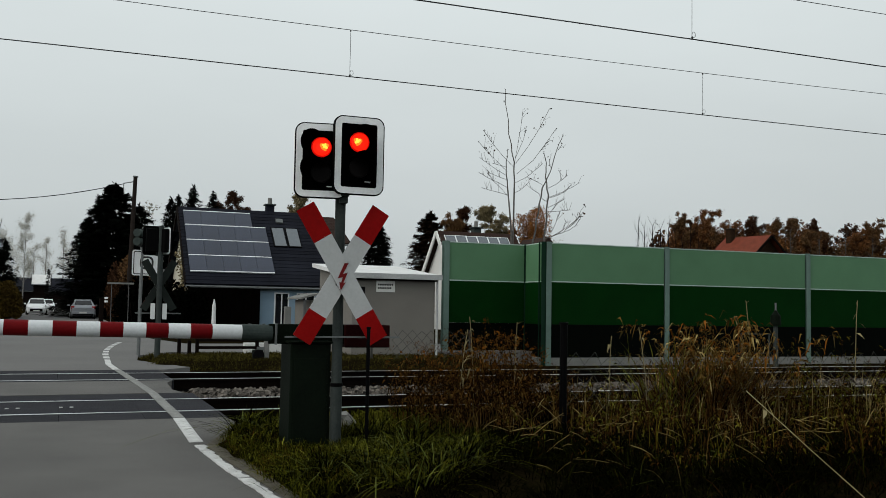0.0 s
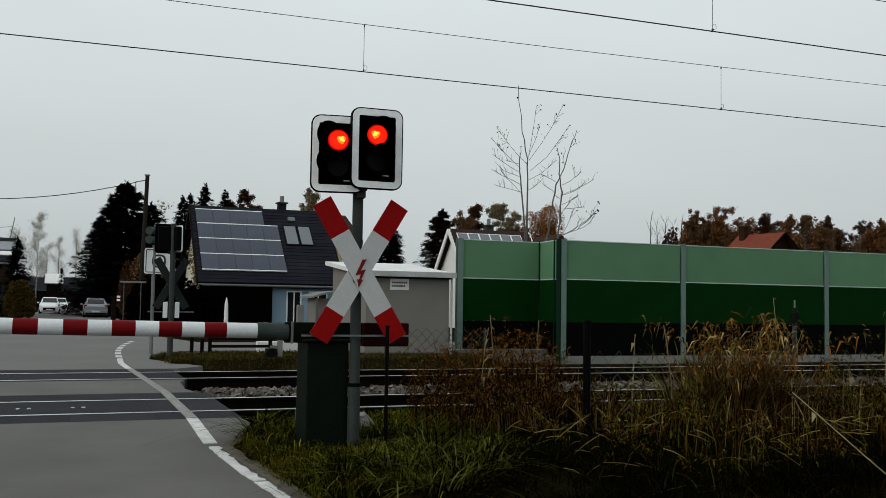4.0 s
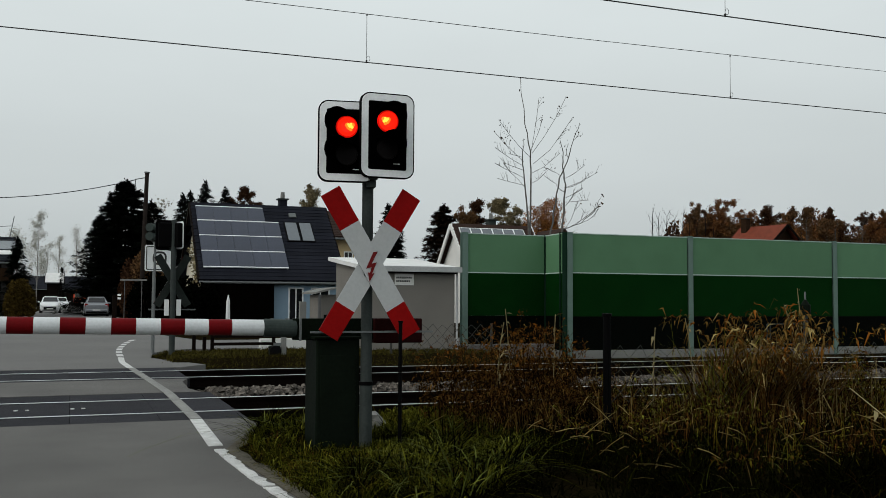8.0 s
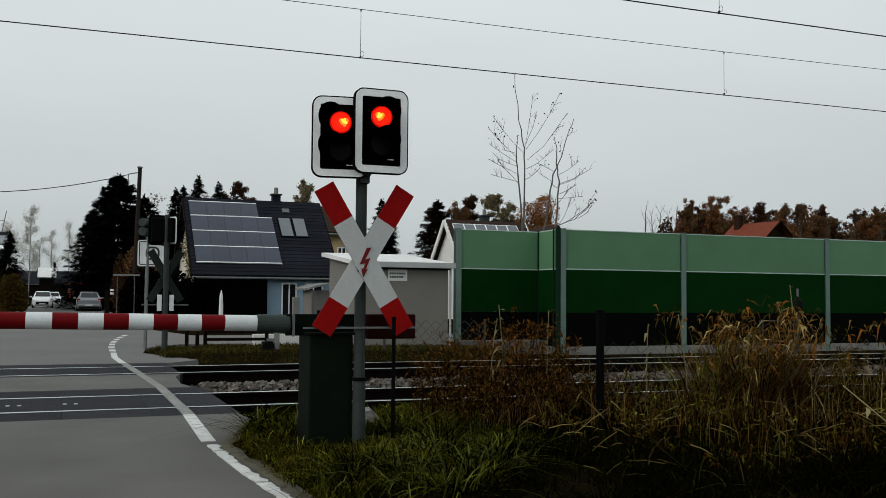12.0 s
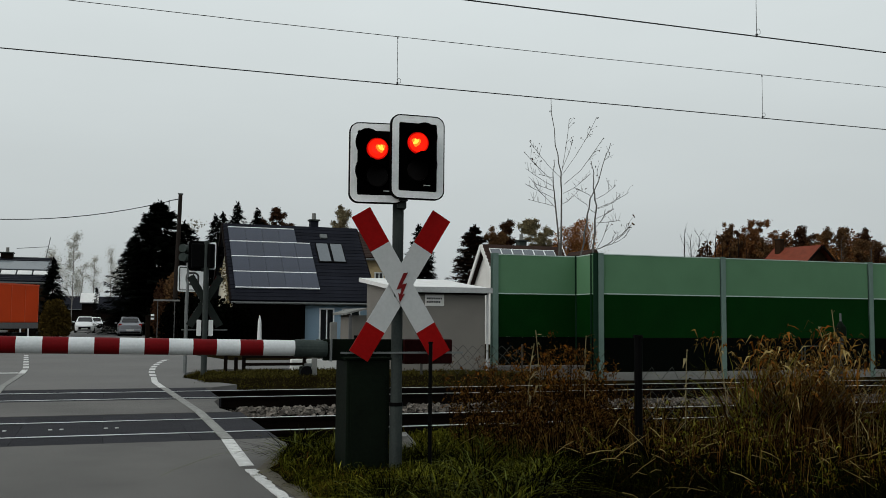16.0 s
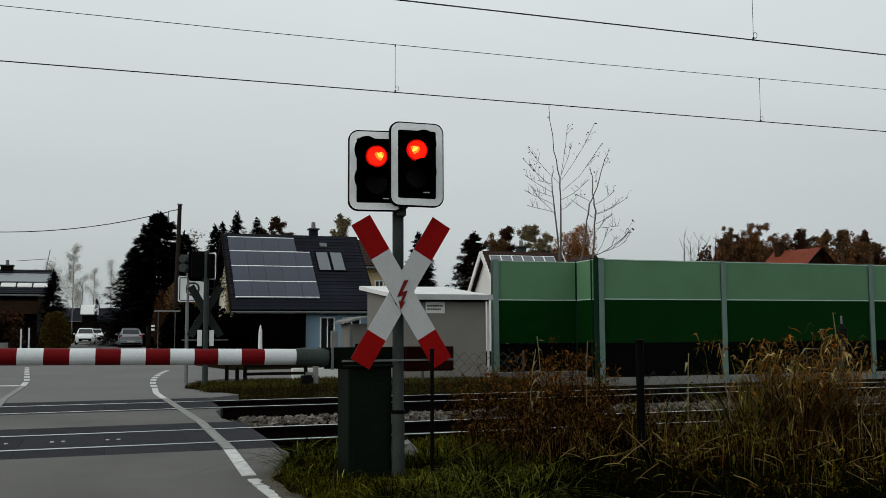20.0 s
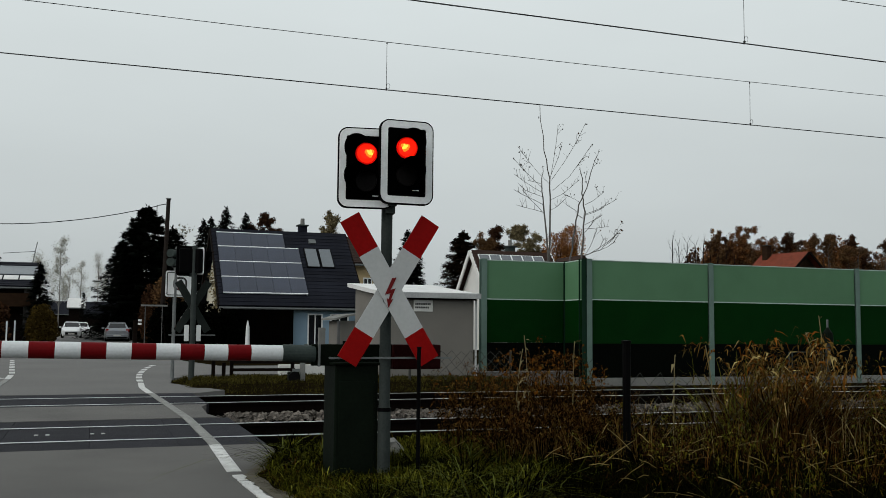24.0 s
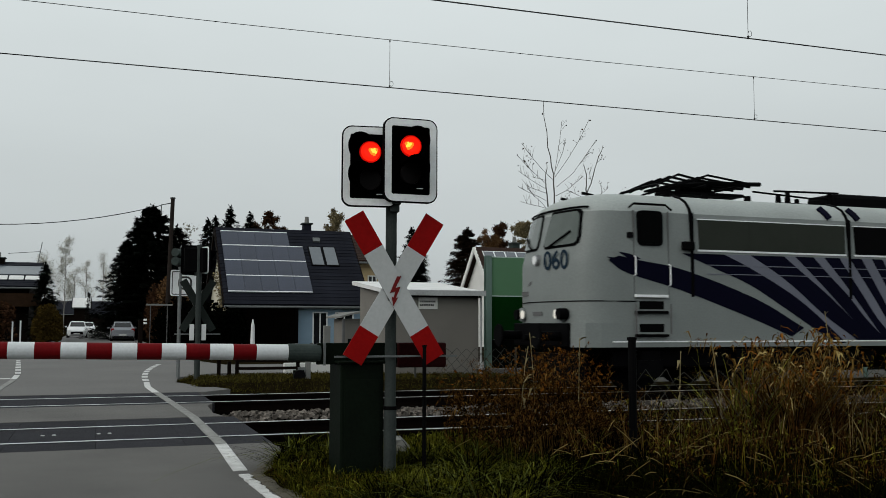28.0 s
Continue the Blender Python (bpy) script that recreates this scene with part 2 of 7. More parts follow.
# shaded copy of the grass, for roots and hollows
mk("grass_shaded", (0.0020, 0.0020, 0.0005), 0.95, var=0.4, scale=1.2, fine=15, island=0.6, spec=0.0)
mk("grass_olive", (0.064, 0.051, 0.006), 0.9, var=0.4, scale=1.2, fine=15, island=0.7, spec=0.0)
mk("grass_light", (0.13, 0.13, 0.018), 0.9, var=0.35, scale=1.5, fine=15, island=0.75, spec=0.02)
mk("grass_straw", (0.20, 0.150, 0.058), 0.9, var=0.35, scale=1.5, fine=15, island=0.7, spec=0.02)
mk("weed_brown", (0.062, 0.028, 0.007), 0.9, var=0.4, scale=1.5, fine=15, island=0.7, spec=0.0)
mk("weed_gold", (0.098, 0.058, 0.015), 0.9, var=0.4, scale=1.5, fine=15, island=0.7, spec=0.0)
# shaded copy of the withered weeds, for stems and inner leaves
mk("weed_shaded", (0.010, 0.0048, 0.0016), 0.95, var=0.4, scale=1.5, fine=15, island=0.6, spec=0.0)
mk("weed_rust", (0.115, 0.042, 0.007), 0.9, var=0.4, scale=1.5, fine=15, island=0.6, spec=0.0)
mk("weed_pale", (0.20, 0.165, 0.085), 0.9, var=0.3, scale=1.5, fine=15, island=0.4, spec=0.02)
mk("grass_blade", (0.062, 0.072, 0.015), 0.85, var=0.35, scale=1.5, fine=15, island=0.75, spec=0.03)
mk("grass_far", (0.040, 0.034, 0.008), 0.9, var=0.5, scale=0.8, fine=8, island=0.35, spec=0.0)
mk("leaf_ivy", (0.16, 0.13, 0.07), 0.9, var=0.5, scale=1.0, fine=10, island=0.6, spec=0.1)
mk("tyre", (0.012, 0.012, 0.012), 0.85, var=0.2)
mk("rim_metal", (0.35, 0.35, 0.36), 0.35, metal=0.8, var=0.1)
mk("car_silver", (0.25, 0.26, 0.28), 0.3, metal=0.5, var=0.06, spec=0.4)
mk("car_white", (0.66, 0.67, 0.68), 0.3, var=0.04, spec=0.4)
mk("truck_orange", (0.50, 0.055, 0.006), 0.4, var=0.08, scale=1, spec=0.4)
mk("truck_tarp", (0.46, 0.042, 0.004), 0.65, var=0.14, scale=1)
mk("plastic_black", (0.004, 0.004, 0.0045), 0.6, var=0.2, spec=0.12)
mk("plastic_grey", (0.10, 0.10, 0.10), 0.6, var=0.15)
mk("light_clear", (0.75, 0.76, 0.76), 0.1, var=0.05, spec=0.4)
mk("light_red", (0.25, 0.01, 0.01), 0.2, var=0.05)
# body darker than the roof: the sides' lesser light is in the colour
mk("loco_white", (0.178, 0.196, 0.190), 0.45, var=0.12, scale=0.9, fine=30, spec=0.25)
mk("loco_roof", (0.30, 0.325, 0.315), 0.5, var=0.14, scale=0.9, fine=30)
mk("loco_blue", (0.0018, 0.0019, 0.009), 0.5, var=0.2, scale=0.9, fine=30, spec=0.06)
mk("loco_lilac", (0.135, 0.14, 0.175), 0.5, var=0.1, scale=0.9, fine=30, spec=0.2)
mk("loco_grille", (0.030, 0.034, 0.028), 0.7, var=0.12, scale=2, fine=60, spec=0.15)
mk("loco_black", (0.0015, 0.0015, 0.0018), 0.7, var=0.3, scale=3, fine=30, spec=0.06)
mk("loco_glass", (0.085, 0.10, 0.092), 0.2, var=0.10, scale=1.2, fine=4, spec=0.2)
mk("cab_glass", (0.0012, 0.0014, 0.0014), 0.3, var=0.2, spec=0.02)
mk("wire_grey", (0.045, 0.045, 0.045), 0.6, var=0.2)
mk("number_blue", (0.010, 0.022, 0.036), 0.5, var=0.1)
mk("lamp_white", (0.75, 0.72, 0.64), 0.2, var=0.02, emit=0.3)


# ---- building blocks ----
def part(name, bm, material, parent=None, label="", smooth=False):
    """Links a bmesh as one mesh object, under its thing where there is one."""
    me = bpy.data.meshes.new(name)
    bm.normal_update()
    bm.to_mesh(me)
    bm.free()
    me.materials.append(M[material])
    if smooth:
        me.polygons.foreach_set("use_smooth", [True] * len(me.polygons))
    ob = new(name, me)
    if parent:
        ob.parent = parent
    return tagged(ob, label)


def raw(name, verts, faces, material, parent=None, label="", smooth=False):
    me = bpy.data.meshes.new(name)
    me.from_pydata(verts if isinstance(verts, list) else verts.tolist(), [], faces if isinstance(faces, list) else faces.tolist())
    me.materials.append(M[material])
    if smooth:
        me.polygons.foreach_set("use_smooth", [True] * len(me.polygons))
    ob = new(name, me)
    if parent:
        ob.parent = parent
    return tagged(ob, label)


def thing(name, m, label, category, group="", kind=""):
    ob = new(name)
    ob.empty_display_size = 0.2
    ob.matrix_world = m
    return tagged(ob, label, category, group, kind)


def box(x0, x1, y0, y1, z0, z1, bevel=0.0, bm=None, m=None):
    mine = bmesh.new()
    bmesh.ops.create_cube(mine, size=1)
    for v in mine.verts:
        v.co = Vector(((x0 + x1) / 2 + v.co.x * (x1 - x0), (y0 + y1) / 2 + v.co.y * (y1 - y0), (z0 + z1) / 2 + v.co.z * (z1 - z0)))
    if bevel:
        bmesh.ops.bevel(mine, geom=mine.edges[:], offset=bevel, segments=2, affect="EDGES", profile=0.5)
    if m:
        mine.transform(m)
    return join(bm, mine)


def join(bm, mine):
    if bm is None:
        return mine
    me = bpy.data.meshes.new("tmp")
    mine.to_mesh(me)
    mine.free()
    bm.from_mesh(me)
    bpy.data.meshes.remove(me)
    return bm


def tube(p0, p1, r0, r1=None, n=10, bm=None, bevel=0.0):
    p0, p1 = Vector(p0), Vector(p1)
    r1 = r0 if r1 is None else r1
    mine = bmesh.new()
    d = p1 - p0
    bmesh.ops.create_cone(mine, cap_ends=True, segments=n, radius1=r0, radius2=r1, depth=d.length)
    if bevel:
        caps = [e for e in mine.edges if len({round(v.co.z, 4) for v in e.verts}) == 1]
        bmesh.ops.bevel(mine, geom=caps, offset=bevel, segments=2, affect="EDGES")
    mine.transform(Matrix.Translation((p0 + p1) / 2) @ d.to_track_quat("Z", "Y").to_matrix().to_4x4())
    return join(bm, mine)


def pipe(points, r, n=6, bm=None):
    """A bent round bar through the points, in one piece."""
    mine = bmesh.new()
    p = [Vector(q) for q in points]
    rows = []
    ref = None
    for i, c in enumerate(p):
        d = (p[min(i + 1, len(p) - 1)] - p[max(i - 1, 0)]).normalized()
        if ref is None:
            ref = d.orthogonal()
        a = (ref - d * ref.dot(d)).normalized()
        ref = a
        b = d.cross(a)
        rows.append([mine.verts.new(c + a * (r * math.cos(6.28319 * k / n)) + b * (r * math.sin(6.28319 * k / n))) for k in range(n)])
    for u, v in zip(rows, rows[1:]):
        for k in range(n):
            j = (k + 1) % n
            mine.faces.new((u[k], u[j], v[j], v[k]))
    mine.faces.new(rows[0][::-1])
    mine.faces.new(rows[-1])
    bmesh.ops.recalc_face_normals(mine, faces=mine.faces[:])
    return join(bm, mine)


def plate(outline, y0, y1, bm=None, bevel=0.0):
    """An upright plate: outline in (x, z), from y0 to y1."""
    mine = bmesh.new()
    f = mine.faces.new([mine.verts.new((x, y0, z)) for x, z in outline])
    g = bmesh.ops.extrude_face_region(mine, geom=[f])
    for v in g["geom"]:
        if isinstance(v, bmesh.types.BMVert):
            v.co.y = y1
    bmesh.ops.recalc_face_normals(mine, faces=mine.faces[:])
    if bevel:
        bmesh.ops.bevel(mine, geom=mine.edges[:], offset=bevel, segments=1, affect="EDGES")
    return join(bm, mine)


def slab(outline, z0, z1, bm=None):
    """A flat plate: outline in (x, y), from z0 to z1."""
    mine = bmesh.new()
    f = mine.faces.new([mine.verts.new((x, y, z0)) for x, y in outline])
    g = bmesh.ops.extrude_face_region(mine, geom=[f])
    for v in g["geom"]:
        if isinstance(v, bmesh.types.BMVert):
            v.co.z = z1
    bmesh.ops.recalc_face_normals(mine, faces=mine.faces[:])
    return join(bm, mine)


def rounded(x0, x1, z0, z1, r, n=5):
    pts = []
    for cx, cz, a in ((x1 - r, z1 - r, 0), (x0 + r, z1 - r, 90), (x0 + r, z0 + r, 180), (x1 - r, z0 + r, 270)):
        for i in range(n + 1):
            w = radians(a + 90 * i / n)
            pts.append((cx + r * math.cos(w), cz + r * math.sin(w)))
    return pts


def frame_ring(x0, x1, z0, z1, w, y0, y1, r=0.0, n=5):
    """An upright rectangular frame with a hole."""
    outer = rounded(x0, x1, z0, z1, max(r, 0.001), n)
    inner = rounded(x0 + w, x1 - w, z0 + w, z1 - w, max(r - w, 0.001), n)
    k = len(outer)
    verts = [(x, y0, z) for x, z in outer] + [(x, y0, z) for x, z in inner] + [(x, y1, z) for x, z in outer] + [(x, y1, z) for x, z in inner]
    faces = []
    for i in range(k):
        j = (i + 1) % k
        faces += [(i, j, k + j, k + i), (2 * k + j, 2 * k + i, 3 * k + i, 3 * k + j), (j, i, 2 * k + i, 2 * k + j), (k + i, k + j, 3 * k + j, 3 * k + i)]
    bm = bmesh.new()
    vs = [bm.verts.new(v) for v in verts]
    for f in faces:
        bm.faces.new([vs[i] for i in f])
    bmesh.ops.recalc_face_normals(bm, faces=bm.faces[:])
    return bm


# ---- ground: one sheet to the horizon, with the railway's shallow cutting ----
def smooth01(t):
    t = min(1, max(0, t))
    return t * t * (3 - 2 * t)


def ground_z(x, y):
    bed = smooth01((y + 1.9) / 0.7) * (1 - smooth01((y - 7.9) / 0.7))
    low = smooth01((x - 7.0) / 1.0) * smooth01((y - 7.5) / 0.5) * (1 - smooth01((y - 24) / 10))
    z = -0.07 - 0.33 * max(bed, low)
    verge = smooth01((x + 0.96 - 0.30 * max(0.0, y + 2.9) - 0.075 * max(0.0, -3.4 - y)) / 0.40) * (1 - smooth01((y + 2.0) / 0.6))
    mound = smooth01((x + 0.5) / 0.5) * (1 - smooth01((x - 7) / 1)) * smooth01((y - 8.6) / 0.5) * (1 - smooth01((y - 12.0) / 0.5))
    z += verge * (0.16 + 0.05 * noise.noise((x * 0.9, y * 0.9, 0)) + 0.03 * noise.noise((x * 3, y * 3, 2)))
    z += mound * (0.14 + 0.04 * noise.noise((x, y, 5)))
    return z


def steps(bounds):
    out = []
    for a, b, n in bounds:
        out += [a + (b - a) * i / n for i in range(n)]
    return out + [bounds[-1][1]]


xs = steps([(-2500, -60, 6), (-60, -8, 12), (-8, 14, 66), (14, 60, 16), (60, 2500, 6)])
ys = steps([(-2500, -40, 5), (-40, -6, 8), (-6, 14, 64), (14, 60, 16), (60, 3000, 8)])
gv = [(x, y, ground_z(x, y)) for y in ys for x in xs]
gf = [(j * len(xs) + i, j * len(xs) + i + 1, (j + 1) * len(xs) + i + 1, (j + 1) * len(xs) + i) for j in range(len(ys) - 1) for i in range(len(xs) - 1)]
tagged(raw("ground", gv, gf, "soil", smooth=True), "dark autumn soil under grass and weeds, shade in its colour", "ground", kind="structure")

# ---- roads ----
tagged(part("road_near", slab([(-9, -40), (1.2, -40), (-0.36, -12), (-0.80, -5.2), (-0.93, -3.5), (-0.95, -2.9), (-0.62, -1.95), (-0.36, -1.3), (-0.42, -0.72), (-9, -0.72)], -0.4, 0.0), "asphalt"), "grey worn asphalt road up to the level crossing", "road", kind="structure")
tagged(part("road_between", slab([(-9, 2.44), (-0.50, 2.44), (-0.60, 3.0), (-0.55, 4.2), (-0.42, 4.72), (-9, 4.72)], -0.4, 0.0), "asphalt"), "grey asphalt strip between the two tracks", "road", kind="structure")
tagged(part("road_far", slab([(-9, 7.46), (-0.25, 7.46), (0.3, 8.1), (-0.55, 10.6), (-0.35, 12.6), (0.6, 14.2), (40, 14.6), (40, 19.6), (1.6, 19.6), (0.9, 24), (0.9, 320), (-5.1, 320), (-5.1, 42), (-6.0, 37), (-60, 36), (-60, 13.4), (-9, 12.6)], -0.4, -0.004), "asphalt_far"), "pale asphalt street with a junction behind the crossing", "road", kind="structure")
tagged(part("gravel_edge", slab([(-0.55, -9), (-0.40, -9), (-0.70, -5.2), (-0.75, -3.6), (-0.76, -2.95), (-0.50, -1.95), (-0.33, -1.4), (-0.61, -1.95), (-0.945, -2.9), (-0.925, -3.5), (-0.795, -5.2)], -0.3, 0.006), "grit"), "crumbled gritty edge of the road", "road edge", kind="structure")


def strip(name, pts, w, material, z, label):
    bm = bmesh.new()
    for (xa, ya), (xb, yb) in zip(pts, pts[1:]):
        n = Vector((yb - ya, xa - xb)).normalized() * w / 2
        bm = slab([(xa - n.x, ya - n.y), (xa + n.x, ya + n.y), (xb + n.x, yb + n.y), (xb - n.x, yb - n.y)], z - 0.01, z, bm)
    return tagged(part(name, bm, material), label, "road marking", kind="structure")


def ragged(name, pts, w, material, z, label, seed):
    """A road line with a crumbled outer edge and chips missing."""
    rng = random.Random(seed)
    bm = bmesh.new()
    for (xa, ya), (xb, yb) in zip(pts, pts[1:]):
        n = max(1, int(abs(yb - ya) / 0.05))
        wl = [w * 0.5 * rng.uniform(0.75, 1.05) for _ in range(n + 1)]
        wr = [w * 0.5 * (0.6 + 0.7 * noise.noise((ya * 3, i * 0.31, seed)) + rng.uniform(-0.15, 0.3)) for i in range(n + 1)]
        for i in range(n):
            if rng.random() < 0.05:
                continue
            u, v = i / n, (i + 1) / n
            x0, y0, x1, y1 = xa + (xb - xa) * u, ya + (yb - ya) * u, xa + (xb - xa) * v, ya + (yb - ya) * v
            bm = slab([(x0 - wl[i], y0), (x0 + wr[i], y0), (x1 + wr[i + 1], y1), (x1 - wl[i + 1], y1)], z - 0.01, z, bm)
    return tagged(part(name, bm, material), label, "road marking", kind="structure")


ragged("edge_line", [(-0.63, -9), (-0.875, -5.1), (-0.94, -4.3), (-0.985, -3.4), (-0.992, -2.88)], 0.10, "line_white", 0.008, "worn and crumbled white edge line", 5)
strip("edge_line", [(-0.995, -2.66), (-0.93, -0.70)], 0.125, "line_white", 0.005, "bright white edge line before the rails")
strip("edge_line", [(-0.925, -0.66), (-0.93, 2.4), (-1.02, 4.7), (-1.13, 7.4)], 0.12, "line_worn", 0.007, "dull white edge line over the crossing")
strip("edge_line", [(-1.14, 7.5), (-1.20, 9.2), (-1.15, 10.8)], 0.12, "line_white", 0.003, "white edge line behind the crossing")
for i in range(7):
    y = 11.3 + 1.35 * i
    x = -1.14 + 0.0085 * (y - 10.6) ** 2
    strip("line_dash", [(x, y), (x + 0.02 * (y - 10.6) * 0.8, y + 0.75)], 0.14, "line_white", 0.003, "short white dash at the junction")
strip("edge_line", [(-3.80, 4.7), (-3.88, 6.6), (-3.95, 8.5), (-3.93, 12.8)], 0.12, "line_worn", 0.007, "dull white line across the tracks")
strip("edge_line", [(-3.95, 12.8), (-4.0, 14.6)], 0.13, "line_white", 0.004, "white line at the junction")
for i in range(6):
    strip("line_dash", [(-4.04 - 0.118 * i, 15.4 + 1.7 * i), (-4.10 - 0.118 * i, 16.3 + 1.7 * i)], 0.14, "line_white", 0.004, "short white dash at the junction")
strip("stop_line", [(-9.0, 13.1), (-4.05, 13.15)], 0.3, "line_white", 0.004, "white line across the side street")

# ---- tracks ----
NEAR_Y, FAR_Y = 0.81, 5.79


def rail_track(y, label):
    t = thing("railway_track", pose(0, y, 0), label, "railway track", "railway tracks", "structure")
    for s in (-0.75, 0.75):
        web = box(-160, 160, s - 0.012, s + 0.012, -0.15, -0.035)
        box(-160, 160, s - 0.07, s + 0.07, -0.172, -0.15, bm=web)
        box(-160, 160, s - 0.036, s + 0.036, -0.045, -0.006, bm=web)
        rail = part("rail", web, "rail_rust", t)
        part("rail_head", box(-160, 160, s - 0.033, s + 0.033, -0.006, 0.0, 0.002), "rail_head", rail, "polished steel running surface")
    return t


track_near = rail_track(NEAR_Y, "rusty steel rails with shining tops, camera side")
track_far = rail_track(FAR_Y, "rusty steel rails with shining tops, barrier side")
tagged(part("track_bed", slab([(-0.30, -1.75), (160, -1.75), (160, 8.1), (-0.20, 8.1)], -0.5, -0.30), "ballast_bed"), "near-black track bed, shade in its colour", "track bed", kind="structure")
tagged(part("track_bed", slab([(-160, -1.75), (-9, -1.75), (-9, 8.1), (-160, 8.1)], -0.5, -0.30), "ballast_bed"), "near-black track bed, shade in its colour", "track bed", kind="structure")

# ---- crossing panels ----
for base, parent, label in ((NEAR_Y, track_near, "near"), (FAR_Y, track_far, "far")):
    for lo, hi in ((-1.50 if base == NEAR_Y else -1.06, -0.83), (-0.66, 0.66), (0.83, 1.60)):
        me = None
        for i in range(9):
            if me is None:
                ob = part("crossing_panel", box(-0.4485, 0.4485, lo, hi, -0.14, -0.004, 0.003), "rubber_panel", parent)
                me = ob.data
            else:
                ob = new("crossing_panel", me)
                ob.parent = parent
            ob.location = (-0.83 - 0.9 * i, 0, 0)
for i in range(11):
    for s in (-0.06, 0.06):
        ob = part("stud", tube((0, 0, -0.004), (0, 0, 0.006), 0.022, n=8), "line_white", track_near)
        ob.location = (-2.09 - 0.6 * i + s, -0.08, 0)

# ---- sleepers ----
sl = None
for t, y in ((track_near, NEAR_Y), (track_far, FAR_Y)):
    for i in range(62):
        if sl is None:
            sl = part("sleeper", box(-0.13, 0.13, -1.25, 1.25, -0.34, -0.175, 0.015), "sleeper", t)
            ob = sl
        else:
            ob = new("sleeper", sl.data)
            ob.parent = t
        ob.location = (0.05 + 0.62 * i, 0, 0)


# ---- ballast stones ----
def stones(count, area, size, rng):
    base = np.array([(-1, -.7, -.5), (1, -.8, -.5), (.8, .9, -.5), (-.9, .8, -.5), (-.5, -.6, .5), (.7, -.3, .6), (.4, .6, .5), (-.6, .3, .65)])
    quads = np.array([(3, 2, 1, 0), (4, 5, 6, 7), (0, 1, 5, 4), (1, 2, 6, 5), (2, 3, 7, 6), (3, 0, 4, 7)])
    vs, fs = [], []
    for i in range(count):
        x, y, z = area(rng)
        r = size * rng.uniform(0.6, 1.25)
        m = np.array(Euler((rng.uniform(-.5, .5), rng.uniform(-.5, .5), rng.uniform(0, 6.3))).to_matrix())
        vs.append((base * rng.uniform(0.7, 1.2, (8, 3)) * r) @ m.T + (x, y, z))
        fs.append(quads + 8 * i)
    return np.concatenate(vs), np.concatenate(fs)


rng = np.random.default_rng(4)


def shoulder(rng):
    x, y = rng.uniform(-0.25, 16) if rng.random() < 0.8 else rng.uniform(16, 40), rng.uniform(2.35, 4.9)
    return x, y, -0.24 + 0.17 * math.exp(-((y - 3.35) / 0.75) ** 2) + rng.uniform(-0.03, 0.03)


def sides(rng):
    y = rng.choice([rng.uniform(-1.5, -0.1), rng.uniform(0.1, 1.5), rng.uniform(5.1, 6.5), rng.uniform(6.7, 8.0)])
    return rng.uniform(-0.2, 26), y, -0.27 + rng.uniform(-0.03, 0.02)


v, f = stones(7500, shoulder, 0.040, rng)
tagged(raw("ballast", v, f, "ballast"), "grey-brown crushed ballast stones between the tracks", "ballast", kind="stuff")
# darkened copy of the ballast, for the shade between the rails
mk("ballast_shaded", (0.006, 0.005, 0.0042), 0.95, var=0.35, scale=3, fine=40, bump=0.5, island=0.5, spec=0.0)
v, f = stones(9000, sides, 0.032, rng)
tagged(raw("ballast", v, f, "ballast_shaded"), "near-black ballast between the rails, shade in its colour", "ballast", kind="stuff")
for x, y, z, s in ((0.30, -3.0, 0.20, 0.115),):
    v, f = stones(1, lambda r: (0, 0, 0), s, rng)
    ob = tagged(raw("kerb_stone", v, f, "concrete"), "pale loose concrete lump in the grass", "stone")
    ob.location = (x, y, z)


# ---- the crossing's light signal with its saltire ----
def arm_bars(sign):
    """One arm of the saltire: its white middle and two red ends, in (x, z) about the centre."""
    d = Vector((sign * math.sin(radians(31)), math.cos(radians(31))))
    n = Vector((d.y, -d.x)) * 0.086
    L = 0.655

    def quad(a, b):
        return [tuple(d * a - n), tuple(d * a + n), tuple(d * b + n), tuple(d * b - n)]
    return quad(-0.395, 0.345), quad(0.345, L), quad(-L, -0.395)


